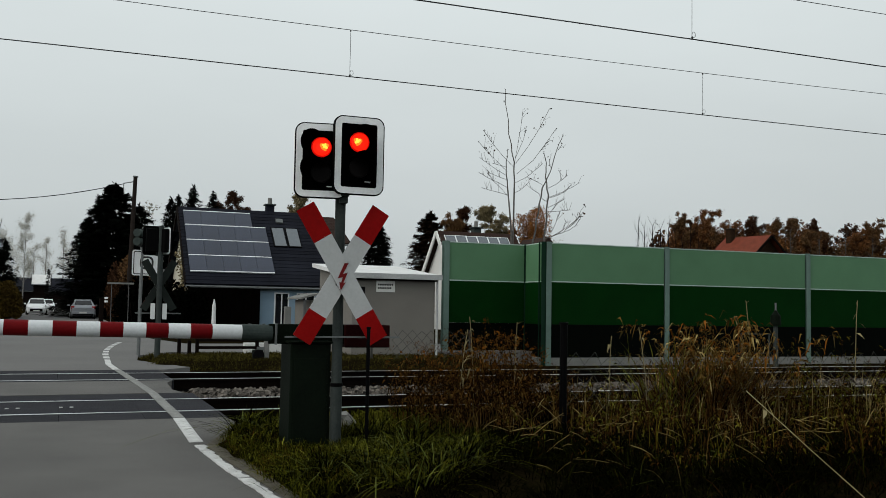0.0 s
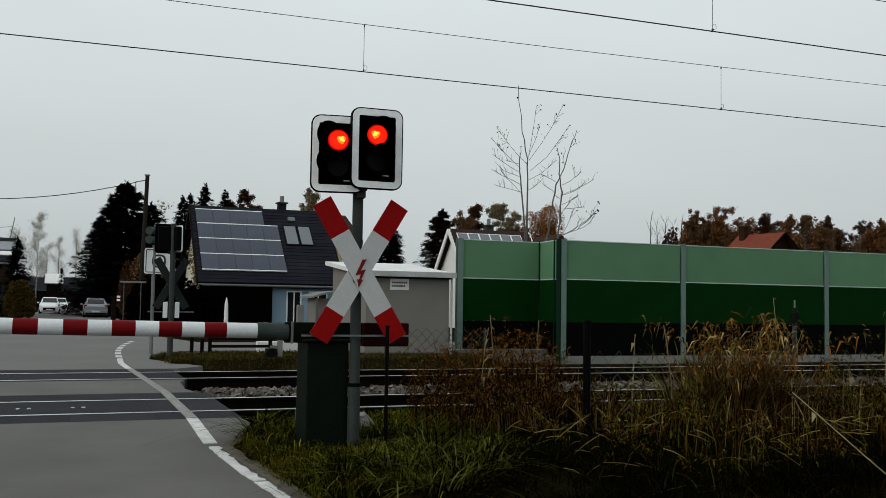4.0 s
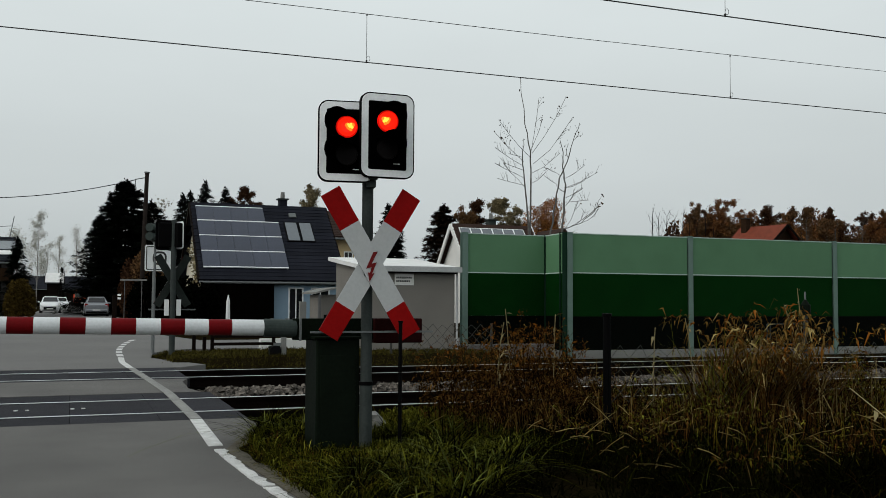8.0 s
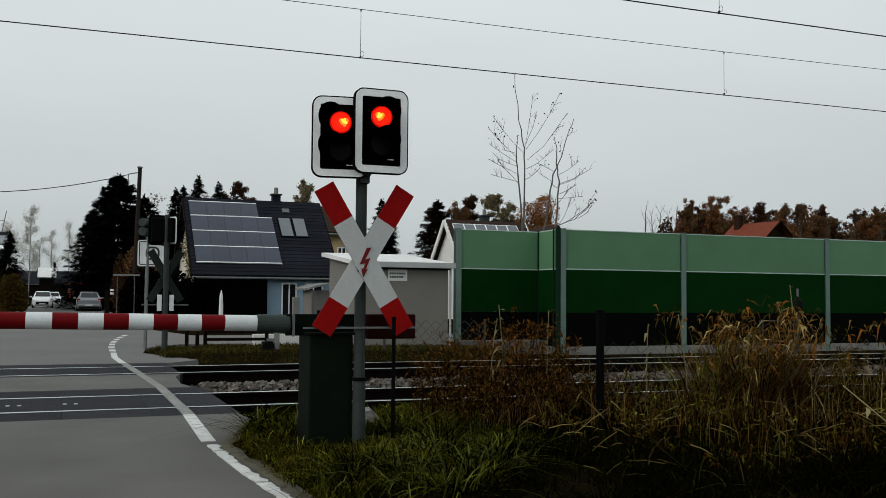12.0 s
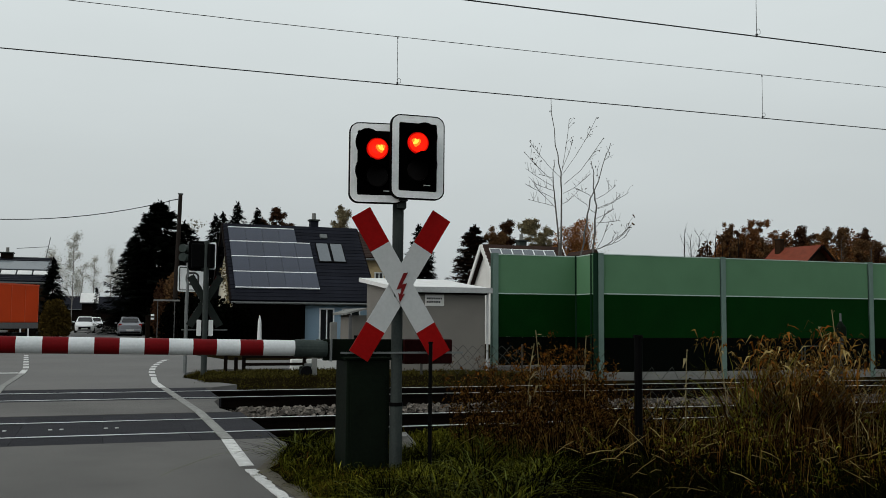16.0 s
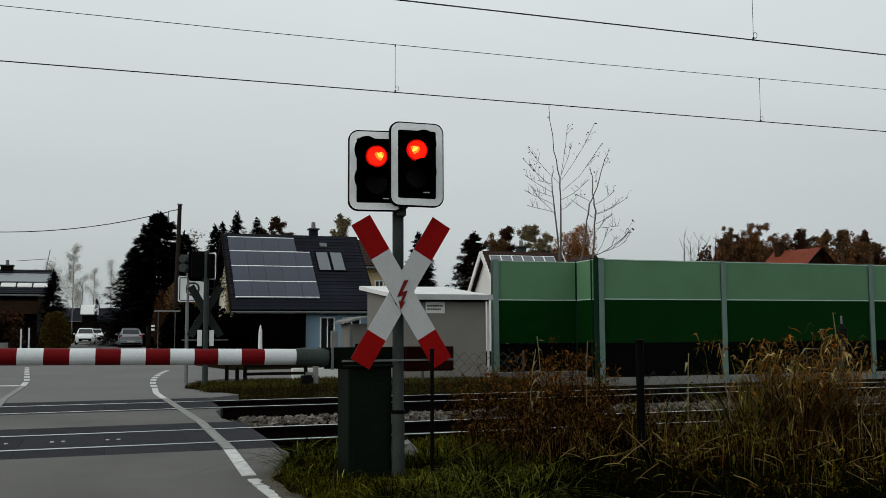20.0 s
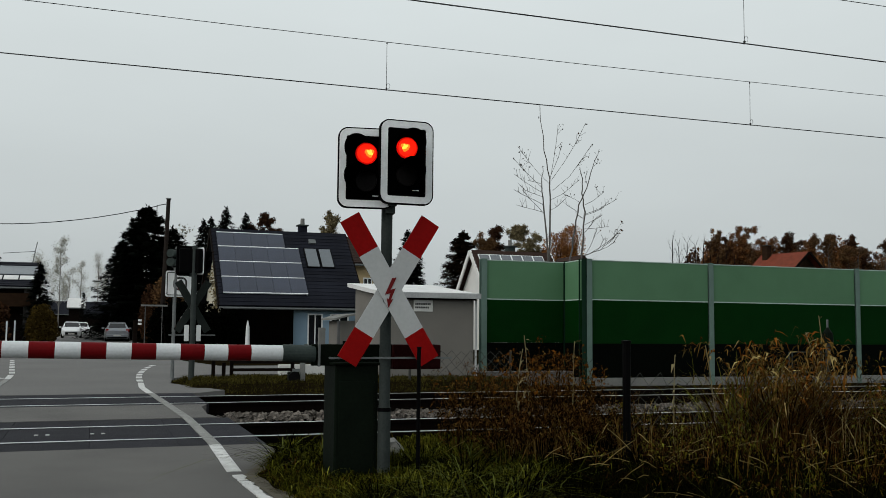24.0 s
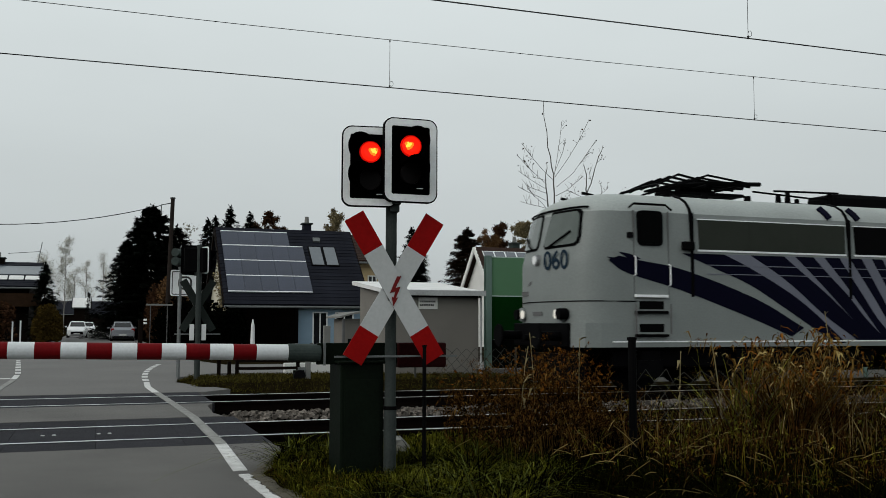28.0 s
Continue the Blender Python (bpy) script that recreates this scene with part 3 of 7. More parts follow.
def crossing_signal(m, label, lit):
    t = thing("crossing_signal", m, label, "railway signal", "crossing signals")
    r = 0.045 if lit else 0.060
    part("mast", tube((0, 0, -0.4), (0, 0, 2.5 if lit else 3.0), r, n=16), "mast_grey", t, smooth=False)
    part("mast_sleeve", tube((0, 0, -0.3), (0, 0, 0.62), r + 0.006, n=16), "mast_grey", t)
    part("mast_band", tube((0, 0, 0.60), (0, 0, 0.63), r + 0.010, n=16), "black_box", t)
    for i, s in enumerate((1, -1)):
        y = -0.10 - 0.012 * i
        mid, top, low = arm_bars(s)
        up = lambda q: [(x, z + (1.560 if lit else 1.64)) for x, z in q]
        arm = part("saltire_arm", plate(up(mid), y, y + 0.008), "sign_white", t, "white enamelled saltire arm")
        part("red_end", plate(up(top), y, y + 0.008), "sign_red", arm, "red end")
        part("red_end", plate(up(low), y, y + 0.008), "sign_red", arm, "red end")
        for q in (mid, top, low):
            part("arm_back", plate(up(q), y + 0.0085, y + 0.0115), "sign_back", arm, "dull grey-green back")
    bolt = [(0.018, 0.125), (0.056, 0.125), (0.004, 0.022), (0.050, 0.036), (0.008, -0.066), (0.030, -0.058), (-0.014, -0.135), (-0.030, -0.052), (-0.012, -0.062), (0.004, -0.008), (-0.046, -0.022)]
    part("lightning_arrow", plate([(x * 0.9, z * 0.9 + 1.54) for x, z in bolt], -0.118, -0.113), "bolt_red", t, "red lightning arrow")
    part("bracket", box(-0.055, 0.055, -0.10, 0.05, 1.60, 1.66), "mast_grey", t)
    part("bracket", box(-0.055, 0.055, -0.10, 0.05, 1.46, 1.50), "mast_grey", t)
    heads = ((0.105, 2.573, 0, -0.17, -6, 0.334), (-0.205, 2.520, 9, -0.09, -24, 0.318)) if lit else ((0.17, 2.66, 0, -0.12, -6, 0.334), (-0.12, 2.66, 62, -0.05, -24, 0.318))
    for cx, cz, turn, y, aim, hh in heads:
        head = thing("signal_head", pose(cx, y, cz, 0, 0, -turn), "", "")
        head.parent = t
        hw = 0.220
        part("backplate", plate(rounded(-hw, hw, -hh, hh, 0.075, 6), 0.0, 0.02), "black_box" if lit or cx > 0 else "rim_white", head)
        part("rim", frame_ring(-hw + 0.006, hw - 0.006, -hh + 0.006, hh - 0.006, 0.055, -0.012, -0.0005, 0.07, 6), "rim_white", head, "white reflective rim")
        part("edge", frame_ring(-hw - 0.004, hw + 0.004, -hh - 0.004, hh + 0.004, 0.012, -0.008, 0.03, 0.078, 6), "black_box", head)
        part("housing", box(-0.16, 0.16, 0.02, 0.15, -0.27, 0.27, 0.02), "black_box", head)
        part("mount", box(-cx - 0.035, -cx + 0.035, 0.02, 0.17, -0.35, -0.20), "mast_grey", head)
        part("face", plate(rounded(-0.160, 0.160, -hh + 0.062, hh - 0.062, 0.02), -0.006, -0.001), "hood_black", head)
        for cz2, on in ((0.115, True), (-0.105, False)):
            a = radians(aim)
            d = Vector((math.sin(a), -math.cos(a), 0))
            side = Vector((-d.y, d.x, 0))
            glow = on and lit
            lens = part("lens", tube((0, -0.002, cz2), (0, -0.024, cz2), 0.088, 0.084, n=28), "lamp_edge" if glow else "lens_dark", head, "glowing red lamp" if glow else "dark lamp")
            if glow:
                part("lens_disc", tube((0, -0.024, cz2), (0, -0.034, cz2), 0.076, 0.050, n=28), "lamp_red", lens, "bright red middle of the lamp")
                sx = -1 if cx > 0 else 1
                for mt, blobs in (("lamp_amber", ((0.020, 0.0, 0.030), (0.042, 0.012, 0.018), (0.002, 0.010, 0.020), (0.028, -0.024, 0.014))),
                                  ("lamp_core", ((0.024, 0.004, 0.019), (0.038, -0.006, 0.013), (0.008, 0.014, 0.011), (0.030, 0.020, 0.010)))):
                    core = bmesh.new()
                    for dx, dz, rr in blobs:
                        tube((sx * dx, -0.034, cz2 + dz), (sx * dx, -0.0355 if mt == "lamp_amber" else -0.037, cz2 + dz), rr, rr * 0.8, n=9, bm=core)
                    part("filament_glow", core, mt, lens, "orange-yellow bright core")
            # visor: a long open hood round the upper part of the lens
            vs, fs = [], []
            for i in range(29):
                w = radians((-85 + 230 * i / 28) if cx > 0 else (35 + 230 * i / 28))
                p = side * (0.106 * math.cos(w)) + Vector((0, 0, 0.106 * math.sin(w)))
                q = p * 1.06
                depth = 0.14 + 0.13 * (0.5 + 0.5 * math.sin(w))
                c = Vector((0, -0.006, cz2))
                vs += [c + p, c + p + d * depth, c + q + d * depth, c + q]
            for i in range(28):
                b = 4 * i
                fs += [(b, b + 1, b + 5, b + 4), (b + 2, b + 3, b + 7, b + 6), (b + 1, b + 2, b + 6, b + 5)]
            raw("visor", [tuple(v) for v in vs], fs, "hood_black", head)
        part("maker_bar", box(0.05, 0.105, -0.009, -0.006, -0.225, -0.218), "rim_white", head)
    return t


crossing_signal(pose(0, -3.85, 0), "grey mast with white-red saltire and two lit red lamps", True)
far_signal = crossing_signal(pose(-0.07, 11.0, 0.04, 0, 0, 180), "grey mast seen from behind with saltire and signal backs", False)

# ---- barrier machine with boom and counterweight ----
bar = thing("level_crossing_barrier", pose(0, -3.72, 0), "closed red and white striped barrier boom on green machine", "barrier")
cab = part("machine_cabinet", box(-0.40, -0.05, -0.12, 0.26, -0.3, 0.965, 0.012), "machine_green", bar, "dark green steel cabinet")
part("cabinet_lid", box(-0.42, -0.035, -0.14, 0.28, 0.965, 0.985, 0.008), "machine_green", cab)
part("cabinet_door", box(-0.37, -0.08, -0.128, -0.12, 0.12, 0.84, 0.004), "machine_green", cab)
part("boom_arm", box(-0.56, 0.22, 0.02, 0.06, 0.955, 1.125, 0.006), "machine_green", bar)
part("counterweight", box(0.10, 0.51, -0.03, 0.14, 0.925, 1.125, 0.01), "counter_red", bar, "dark red counterweight")
part("pivot", tube((-0.2, -0.06, 1.03), (-0.2, 0.2, 1.03), 0.05, n=14), "machine_green", bar)
part("rod", box(-0.47, 0.54, -0.20, -0.185, 1.015, 1.03), "galvanised", bar, "thin bright steel cross bar")
sleeve = part("boom_sleeve", tube((-0.79, 0.05, 1.052), (-0.53, 0.05, 1.045), 0.070, n=20, bevel=0.006), "sleeve_grey", bar, "grey-green sleeve")
for x in (-0.72, -0.6):
    part("bolt", tube((x, 0.05, 1.11), (x, 0.05, 1.125), 0.014, n=8), "galvanised", sleeve)
part("strap", box(-0.515, -0.50, -0.03, 0.0, 0.95, 1.13), "galvanised", bar)
for i in range(27):
    x1 = -0.79 - (0.07 if i else 0) - 0.1765 * (i - 1 if i else 0)
    x0 = x1 - (0.07 if i == 0 else 0.1765)
    z = lambda x: 1.053 - 0.014 * (x + 0.79)
    part("boom_end" if i == 0 else "boom_stripe", tube((x0, 0.05, z(x0)), (x1, 0.05, z(x1)), 0.062, n=36), "boom_white" if i == 0 or i % 2 == 1 else "boom_red", bar, "" if i == 0 else ("white stripe" if i % 2 else "red stripe"))

post = thing("steel_rod", pose(0.185, -4.15, 0.0), "thin black steel stake in the grass", "stake")
part("shaft", tube((0, 0, -0.2), (0, 0, 1.10), 0.016, n=8), "black_box", post)
part("cap", tube((0, 0, 1.10), (0, 0, 1.115), 0.02, n=8), "black_box", post)

# ---- noise barrier ----
wall = thing("noise_barrier", pose(0, 0, 0), "green two-tone noise barrier with grey steel posts", "noise barrier")
Z0, Z1, Z2, Z3 = -0.16, 0.83, 2.09, 3.24


def bay(x0, y0, x1, y1, end_dark=False):
    """One bay between two posts."""
    d = Vector((x1 - x0, y1 - y0, 0))
    m = pose(x0, y0, 0, 0, 0, math.degrees(math.atan2(d.y, d.x)))
    L = d.length
    part("plinth", box(0.08, L - 0.08, -0.08, 0.08, -0.75, Z0, 0.01, m=m), "concrete", wall, "grey concrete base")
    for name, a, b, mt in (("base_panel", Z0, Z1, "wall_black"), ("dark_panel", Z1, Z2, "wall_dark"), ("light_panel", Z2 + 0.03, Z3, "wall_light")):
        rows = 1
        for k in range(rows):
            lo, hi = a + (b - a) * k / rows, a + (b - a) * (k + 1) / rows - 0.002
            part(name, box(0.09, L - 0.09, -0.05, 0.05, lo, hi, 0.006, m=m), mt, wall)
    part("joint_strip", box(0.09, L - 0.09, -0.056, 0.05, Z2 - 0.001, Z2 + 0.029, m=m), "wall_cap", wall, "pale joint strip")
    part("cap_strip", box(0.09, L - 0.09, -0.06, 0.06, Z3, Z3 + 0.025, m=m), "wall_cap", wall, "pale top edge")


def wall_post(x, y, dark=False):
    bm = box(-0.085, 0.085, -0.10, -0.085, -0.7, Z3 + 0.05)
    box(-0.085, 0.085, 0.085, 0.10, -0.7, Z3 + 0.05, bm=bm)
    box(-0.008, 0.008, -0.085, 0.085, -0.7, Z3 + 0.05, bm=bm)
    ob = part("post", bm, "wall_post_dark" if dark else "wall_post", wall)
    ob.location = (x, y, 0)


line = [11.34, 15.52, 21.15, 26.6, 32.0, 37.4, 42.8, 48.2, 53.6]
for a, b in zip(line, line[1:]):
    bay(a, 13.65, b, 13.65)
for x in line:
    wall_post(x, 13.65)
bay(8.60, 15.0, 11.30, 15.0)
bay(11.30, 15.0, 11.20, 13.65)
wall_post(8.60, 15.0)
wall_post(11.30, 15.02, True)
wall_post(11.20, 13.70, True)

# ---- equipment hut ----
hut = thing("equipment_hut", pose(0, 0, 0), "small grey rendered railway hut with white flat roof", "hut")
shell = plate([(11.0, -0.45), (11.0, 1.985), (14.2, 2.30), (14.2, -0.45)], 4.52, 6.70)
shell.transform(Matrix(((0, 1, 0, 0), (1, 0, 0, 0), (0, 0, 1, 0), (0, 0, 0, 1))))
bmesh.ops.recalc_face_normals(shell, faces=shell.faces[:])
part("wall", shell, "hut_wall", hut)
deck_bm = plate([(10.84, 1.985), (10.84, 2.085), (14.4, 2.44), (14.4, 2.335)], 4.34, 6.81)
deck_bm.transform(Matrix(((0, 1, 0, 0), (1, 0, 0, 0), (0, 0, 1, 0), (0, 0, 0, 1))))
bmesh.ops.recalc_face_normals(deck_bm, faces=deck_bm.faces[:])
roof = part("roof", deck_bm, "hut_roof", hut, "white low-pitched roof")
part("roof_edge", box(4.32, 6.83, 10.81, 10.838, 1.965, 2.10, 0.004), "roof_trim", roof, "pale grey front edge of the roof")
# black strip added as the shade that the roof edge casts
part("soffit_gap", box(4.50, 6.72, 10.90, 10.997, 1.93, 1.965), "plastic_black", hut, "black strip for the shade under the roof edge")
sign = part("notice", box(5.13, 5.62, 10.985, 11.0, 1.64, 1.92, 0.003), "paper_white", hut, "white notice with two lines")
for k in range(2):
    bm = bmesh.new()
    for j in range(9 - k):
        box(5.17 + 0.045 * j, 5.203 + 0.045 * j, 10.981, 10.985, 1.80 - 0.085 * k, 1.845 - 0.085 * k, bm=bm)
    part("text_bar", bm, "ink", sign)
part("vent", box(4.74, 4.84, 10.98, 11.0, 1.40, 1.76, 0.004), "plastic_black", hut)
part("downpipe", tube((6.745, 10.95, -0.4), (6.745, 10.95, 1.97), 0.028, n=10), "roof_trim", hut, "white downpipe")
part("plaque", box(4.505, 4.52, 11.6, 12.0, 1.55, 1.85), "paper_white", hut)

# ---- overhead line ----


def overhead(y, label, drops):
    t = thing("overhead_line", pose(0, y, 0), label, "overhead wire", "overhead lines")
    top = lambda x: 6.585 + 0.00045 * (x - 2) ** 2
    part("contact_wire", pipe([(-70, 0, 5.68), (70, 0, 5.68)], 0.0095), "wire_grey", t)
    part("carrier_wire", pipe([(x, 0, top(x)) for x in range(-70, 71, 7)], 0.006), "wire_grey", t)
    for x in drops:
        d = part("dropper", pipe([(x, 0, 5.68), (x, 0, top(x))], 0.0045), "wire_grey", t)
        part("clamp", box(x - 0.012, x + 0.012, -0.012, 0.012, 5.67, 5.72), "wire_grey", d)
        part("loop", pipe([(x + 0.035 + 0.035 * math.cos(w), 0, 5.755 + 0.05 * math.sin(w)) for w in (3.1, 2.2, 1.2, 0.3, -0.6, -1.6, -2.5)], 0.004, 5), "wire_grey", d, "loose loop of dropper wire")
        part("clamp", box(x - 0.010, x + 0.010, -0.010, 0.010, top(x) - 0.035, top(x) + 0.01), "wire_grey", d)


overhead(5.77, "dark contact and carrier wire over the tracks", [2.82 + 8.19 * k for k in range(-6, 8)])
overhead(0.87, "dark contact and carrier wire over the tracks", [7.12 + 8.19 * k for k in range(-6, 7)])

for x in (-36, 46):
    mst = thing("line_mast", pose(x, 9.4, -0.5), "grey steel overhead line mast beside the track", "line mast", "line masts")
    part("column", tube((0, 0, 0), (0, 0, 7.8), 0.14, 0.10, n=10), "galvanised", mst)
    part("bracket", pipe([(0, 0, 7.45), (0, -9.2, 7.45)], 0.05), "galvanised", mst)
    for y in (5.77, 0.87):
        part("hanger", pipe([(0, y - 9.4, 7.45), (0, y - 9.4, 6.18)], 0.03), "galvanised", mst)

# ---- houses ----
def window(parent, x0, x1, z0, z1, y, axis="y", label=""):
    """A framed window flush on a wall that faces -y (or -x)."""
    m = Matrix.Identity(4) if axis == "y" else pose(y, 0, 0, 0, 0, -90)
    yy = y if axis == "y" else 0
    w = part("window", frame_ring(x0, x1, z0, z1, 0.07, yy - 0.05, yy + 0.02), "frame_white", parent, label)
    g = part("pane", box(x0 + 0.06, x1 - 0.06, yy - 0.02, yy + 0.0, z0 + 0.06, z1 - 0.06), "window_glass", w)
    part("mullion", box((x0 + x1) / 2 - 0.03, (x0 + x1) / 2 + 0.03, yy - 0.045, yy - 0.02, z0 + 0.06, z1 - 0.06), "frame_white", w)
    if axis != "y":
        w.matrix_local = m
    return w


def gabled(name, m, label, L, D, eave, ridge, wallm, roofm, over=0.4, tiles=0, ridge_at=0.5, verge="timber_dark"):
    """A house with its ridge along x: length L, depth D."""
    t = thing(name, m, label, "house")
    part("wall", plate([(0, -0.6), (D, -0.6), (D, eave), (D * ridge_at, ridge - 0.12), (0, eave)], 0, L), wallm, t).matrix_local = Matrix(((0, 1, 0, 0), (1, 0, 0, 0), (0, 0, 1, 0), (0, 0, 0, 1)))
    for s in (0, 1):
        run = D * (ridge_at if s == 0 else 1 - ridge_at)
        rise = ridge - eave
        slope = math.hypot(run, rise)
        a = math.degrees(math.atan2(rise, run))
        ext = over / math.cos(radians(a))
        rm = pose(-over if s == 0 else L + over, 0 if s == 0 else D, eave, a, 0, 0) if s == 0 else pose(L + over, D, eave) @ pose(0, 0, 0, 0, 0, 180) @ pose(0, 0, 0, a, 0, 0)
        roof = part("roof", box(0, L + 2 * over, -ext, slope, 0.0, 0.14), roofm, t)
        roof.matrix_local = rm
        if s == 0 and tiles:
            me = None
            for k in range(tiles):
                y0 = -ext + (slope + ext) * k / tiles
                if me is None:
                    ob = part("tile_course", box(0.0, L + 2 * over, 0, (slope + ext) / tiles + 0.03, 0.0, 0.035, m=pose(0, 0, 0, -3, 0, 0)), roofm, roof)
                    me = ob.data
                else:
                    ob = new("tile_course", me)
                    ob.parent = roof
                ob.location = (0, y0, 0.152)
        part("gutter", pipe([(0, -ext - 0.05, 0.03), (L + 2 * over, -ext - 0.05, 0.03)], 0.07, 8), "galvanised", roof)
        for x in (0.0, L + 2 * over):
            part("verge_board", box(x - 0.04, x + 0.04, -ext, slope, -0.12, 0.18), verge, roof)
    return t, pose(-over, 0, eave, math.degrees(math.atan2(ridge - eave, D * ridge_at)))


def solar_row(parent, rm, x0, y0, n, w, h, label="", rows=1):
    me = fr = None
    for r in range(rows):
        for i in range(n):
            if me is None:
                a = part("solar_panel", box(0, w - 0.012, 0, h - 0.05, 0.22, 0.26), "solar", parent, "dark blue-grey solar panel")
                me = a.data
            else:
                a = new("solar_panel", me)
                a.parent = parent
            a.matrix_local = rm @ pose(x0 + i * w, y0 + r * h, 0)
        b = part("solar_rail", box(0, n * w - 0.02, -0.045, 0.01, 0.21, 0.272), "solar_frame", parent, "bright aluminium rail")
        b.matrix_local = rm @ pose(x0, y0 + r * h, 0)
    b = part("solar_rail", box(0, n * w - 0.02, -0.045, 0.01, 0.21, 0.272), "solar_frame", parent)
    b.matrix_local = rm @ pose(x0, y0 + rows * h, 0)


def chimney(parent, x, y, z0, z1, w=0.6, material="concrete"):
    c = part("chimney", box(x - w / 2, x + w / 2, y - w / 2, y + w / 2, z0, z1, 0.02), material, parent)
    part("chimney_cap", box(x - w / 2 - 0.08, x + w / 2 + 0.08, y - w / 2 - 0.08, y + w / 2 + 0.08, z1, z1 + 0.08, 0.01), "mast_grey", c)
    part("chimney_pot", tube((x, y, z1 + 0.1), (x, y, z1 + 0.45), 0.13, 0.11, n=10), "concrete", c)


# house with the solar roof
h1, rm = gabled("house", pose(4.15, 38.6, 0), "white house with black tiled roof and solar panels", 6.95, 9.0, 2.45, 6.45, "render_cream", "roof_dark", 0.35, tiles=22)
rng_i = np.random.default_rng(77)
ip = rng_i.uniform(0, 1, (2600, 3)) * (0.35, 2.6, 1) + (-0.42, 0.05, 0)
ip[:, 2] *= 2.55 + ip[:, 1] * 0.85
ip[:, 0] += rng_i.normal(0, 0.05, 2600) + 0.1 * np.sin(ip[:, 2] * 3)
IVY = ip
part("blue_front", box(3.45, 6.95, -0.03, 0.0, -0.3, 2.3), "render_blue", h1, "light blue rendered front")
sl = math.hypot(4.5, 4.0)
solar_row(h1, rm, 0.27, 0.45, 5, 0.88, 1.30, rows=3)
solar_row(h1, rm, 0.27, 0.45 + 3.9 + 0.02, 4, 0.92, 1.26)
sk = []
for k in range(2):
    s = part("roof_window", box(0, 0.76, 0, 1.7, 0.15, 0.24, 0.02), "plastic_black", h1)
    s.matrix_local = rm @ pose(4.95 + 0.8 * k, 2.75, 0)
    p = part("pane", box(0.06, 0.70, 0.06, 1.64, 0.24, 0.25), "skylight_glass", s)
p = part("roof_hatch", box(0, 0.4, 0, 0.35, 0.15, 0.28, 0.02), "galvanised", h1)
p.matrix_local = rm @ pose(5.35, 4.9, 0)
chimney(h1, 4.85, 4.7, 5.6, 6.95, 0.46, "roof_dark")
window(h1, 4.25, 5.05, 0.1, 1.9, -0.03)
window(h1, 5.45, 6.45, 0.3, 1.9, -0.03)
# flat black front and strips in place of the carport's shaded recess
part("garage_front", box(-0.2, 3.45, -0.35, 0.0, -0.3, 2.3), "carport_dark", h1, "black front for the shade of the open carport under the eaves")
for k in range(17):
    part("cladding_board", box(-0.2 + 0.215 * k, 0.0 + 0.215 * k, -0.38, -0.35, -0.3, 2.3), "carport_dark", h1)

# yellow house behind it
h2, rm2 = gabled("house", pose(12.3, 49.0, 0), "cream-yellow house with brown roof", 2.6, 8.0, 5.4, 7.2, "render_yellow", "roof_brown", 0.5, tiles=16)
window(h2, 0.6, 1.5, 3.3, 4.4, 0.0)
window(h2, 1.9, 2.5, 3.3, 4.4, 0.0)
part("balcony", box(0.2, 2.6, -0.9, 0, 2.75, 3.0), "hut_roof", h2)

# white-gabled house behind the noise barrier
h3, rm3 = gabled("house", pose(19.3, 39.8, 0), "white house with brown roof and a glazed row", 4.6, 5.0, 3.0, 5.75, "render_white", "roof_brown", 0.35, tiles=14, verge="render_white")
back_rail = part("glazing_frame", box(0, 4.26, 0, 1.35, 0.20, 0.225), "solar_frame", h3, "bright frame of the glazed row")
back_rail.matrix_local = rm3 @ pose(0.35, 2.0, 0)
for k in range(6):
    gl = part("glazed_panel", box(0.05, 0.66, 0.06, 1.29, 0.226, 0.245), "skylight_glass", back_rail, "grey glazed panel")
    gl.location = (0.71 * k, 0, 0)
chimney(h3, 2.6, 3.2, 4.6, 6.2, 0.5, "sleeve_grey")
dm = part("annex", plate([(-1.1, -4.6), (1.1, -4.6), (1.1, 0), (0, 1.25), (-1.1, 0)], 0, 3.5), "roof_brown", h3, "small annex with glazed gable")
dm.location = (5.75, -0.5, 4.35)
part("dormer_glass", plate([(-0.8, 0.05), (0.8, 0.05), (0, 0.95)], -0.03, 0.0), "skylight_glass", dm)

# red-roofed house
h4, rm4 = gabled("house", pose(0, 0, 0), "house with orange-red tiled roof behind brown trees", 6.0, 9.0, 7.6, 11.2, "timber_brown", "roof_red", 0.9, tiles=18)
h4.matrix_world = pose(83.5, 88.9, 0, 0, 0, 100) @ pose(0, -4.5, 0)
chimney(h4, 5.4, 5.2, 9.6, 12.4, 0.85, "timber_brown")

# dark house on the other side of the street
h5, rm5 = gabled("house", pose(-15.5, 62, 0), "dark timber house with solar panels on its roof", 8.8, 9.0, 3.9, 5.6, "timber_dark", "roof_dark", 0.6, tiles=14)
for k in range(4):
    pw = part("roof_window", box(0, 0.95, 0, 0.85, 0.19, 0.26, 0.01), "hut_roof", h5, "pale roof window")
    pw.matrix_local = rm5 @ pose(5.9 + 1.05 * k, 0.55, 0)
pw = part("solar_panel", box(0, 4.1, 0, 1.9, 0.19, 0.26), "skylight_glass", h5, "pale reflecting solar panel")
pw.matrix_local = rm5 @ pose(6.2, 1.7, 0)
chimney(h5, 6.4, 4.4, 5.0, 6.0, 0.8, "timber_dark")
part("balcony", box(5.0, 9.6, -1.2, 0.0, 2.4, 3.3), "timber_brown", h5)
part("aerial", pipe([(9.0, 4.5, 5.5), (9.3, 4.5, 7.3)], 0.03), "galvanised", h5)
part("aerial_arm", pipe([(7.0, 4.5, 6.4), (9.2, 4.5, 6.6)], 0.02), "galvanised", h5)
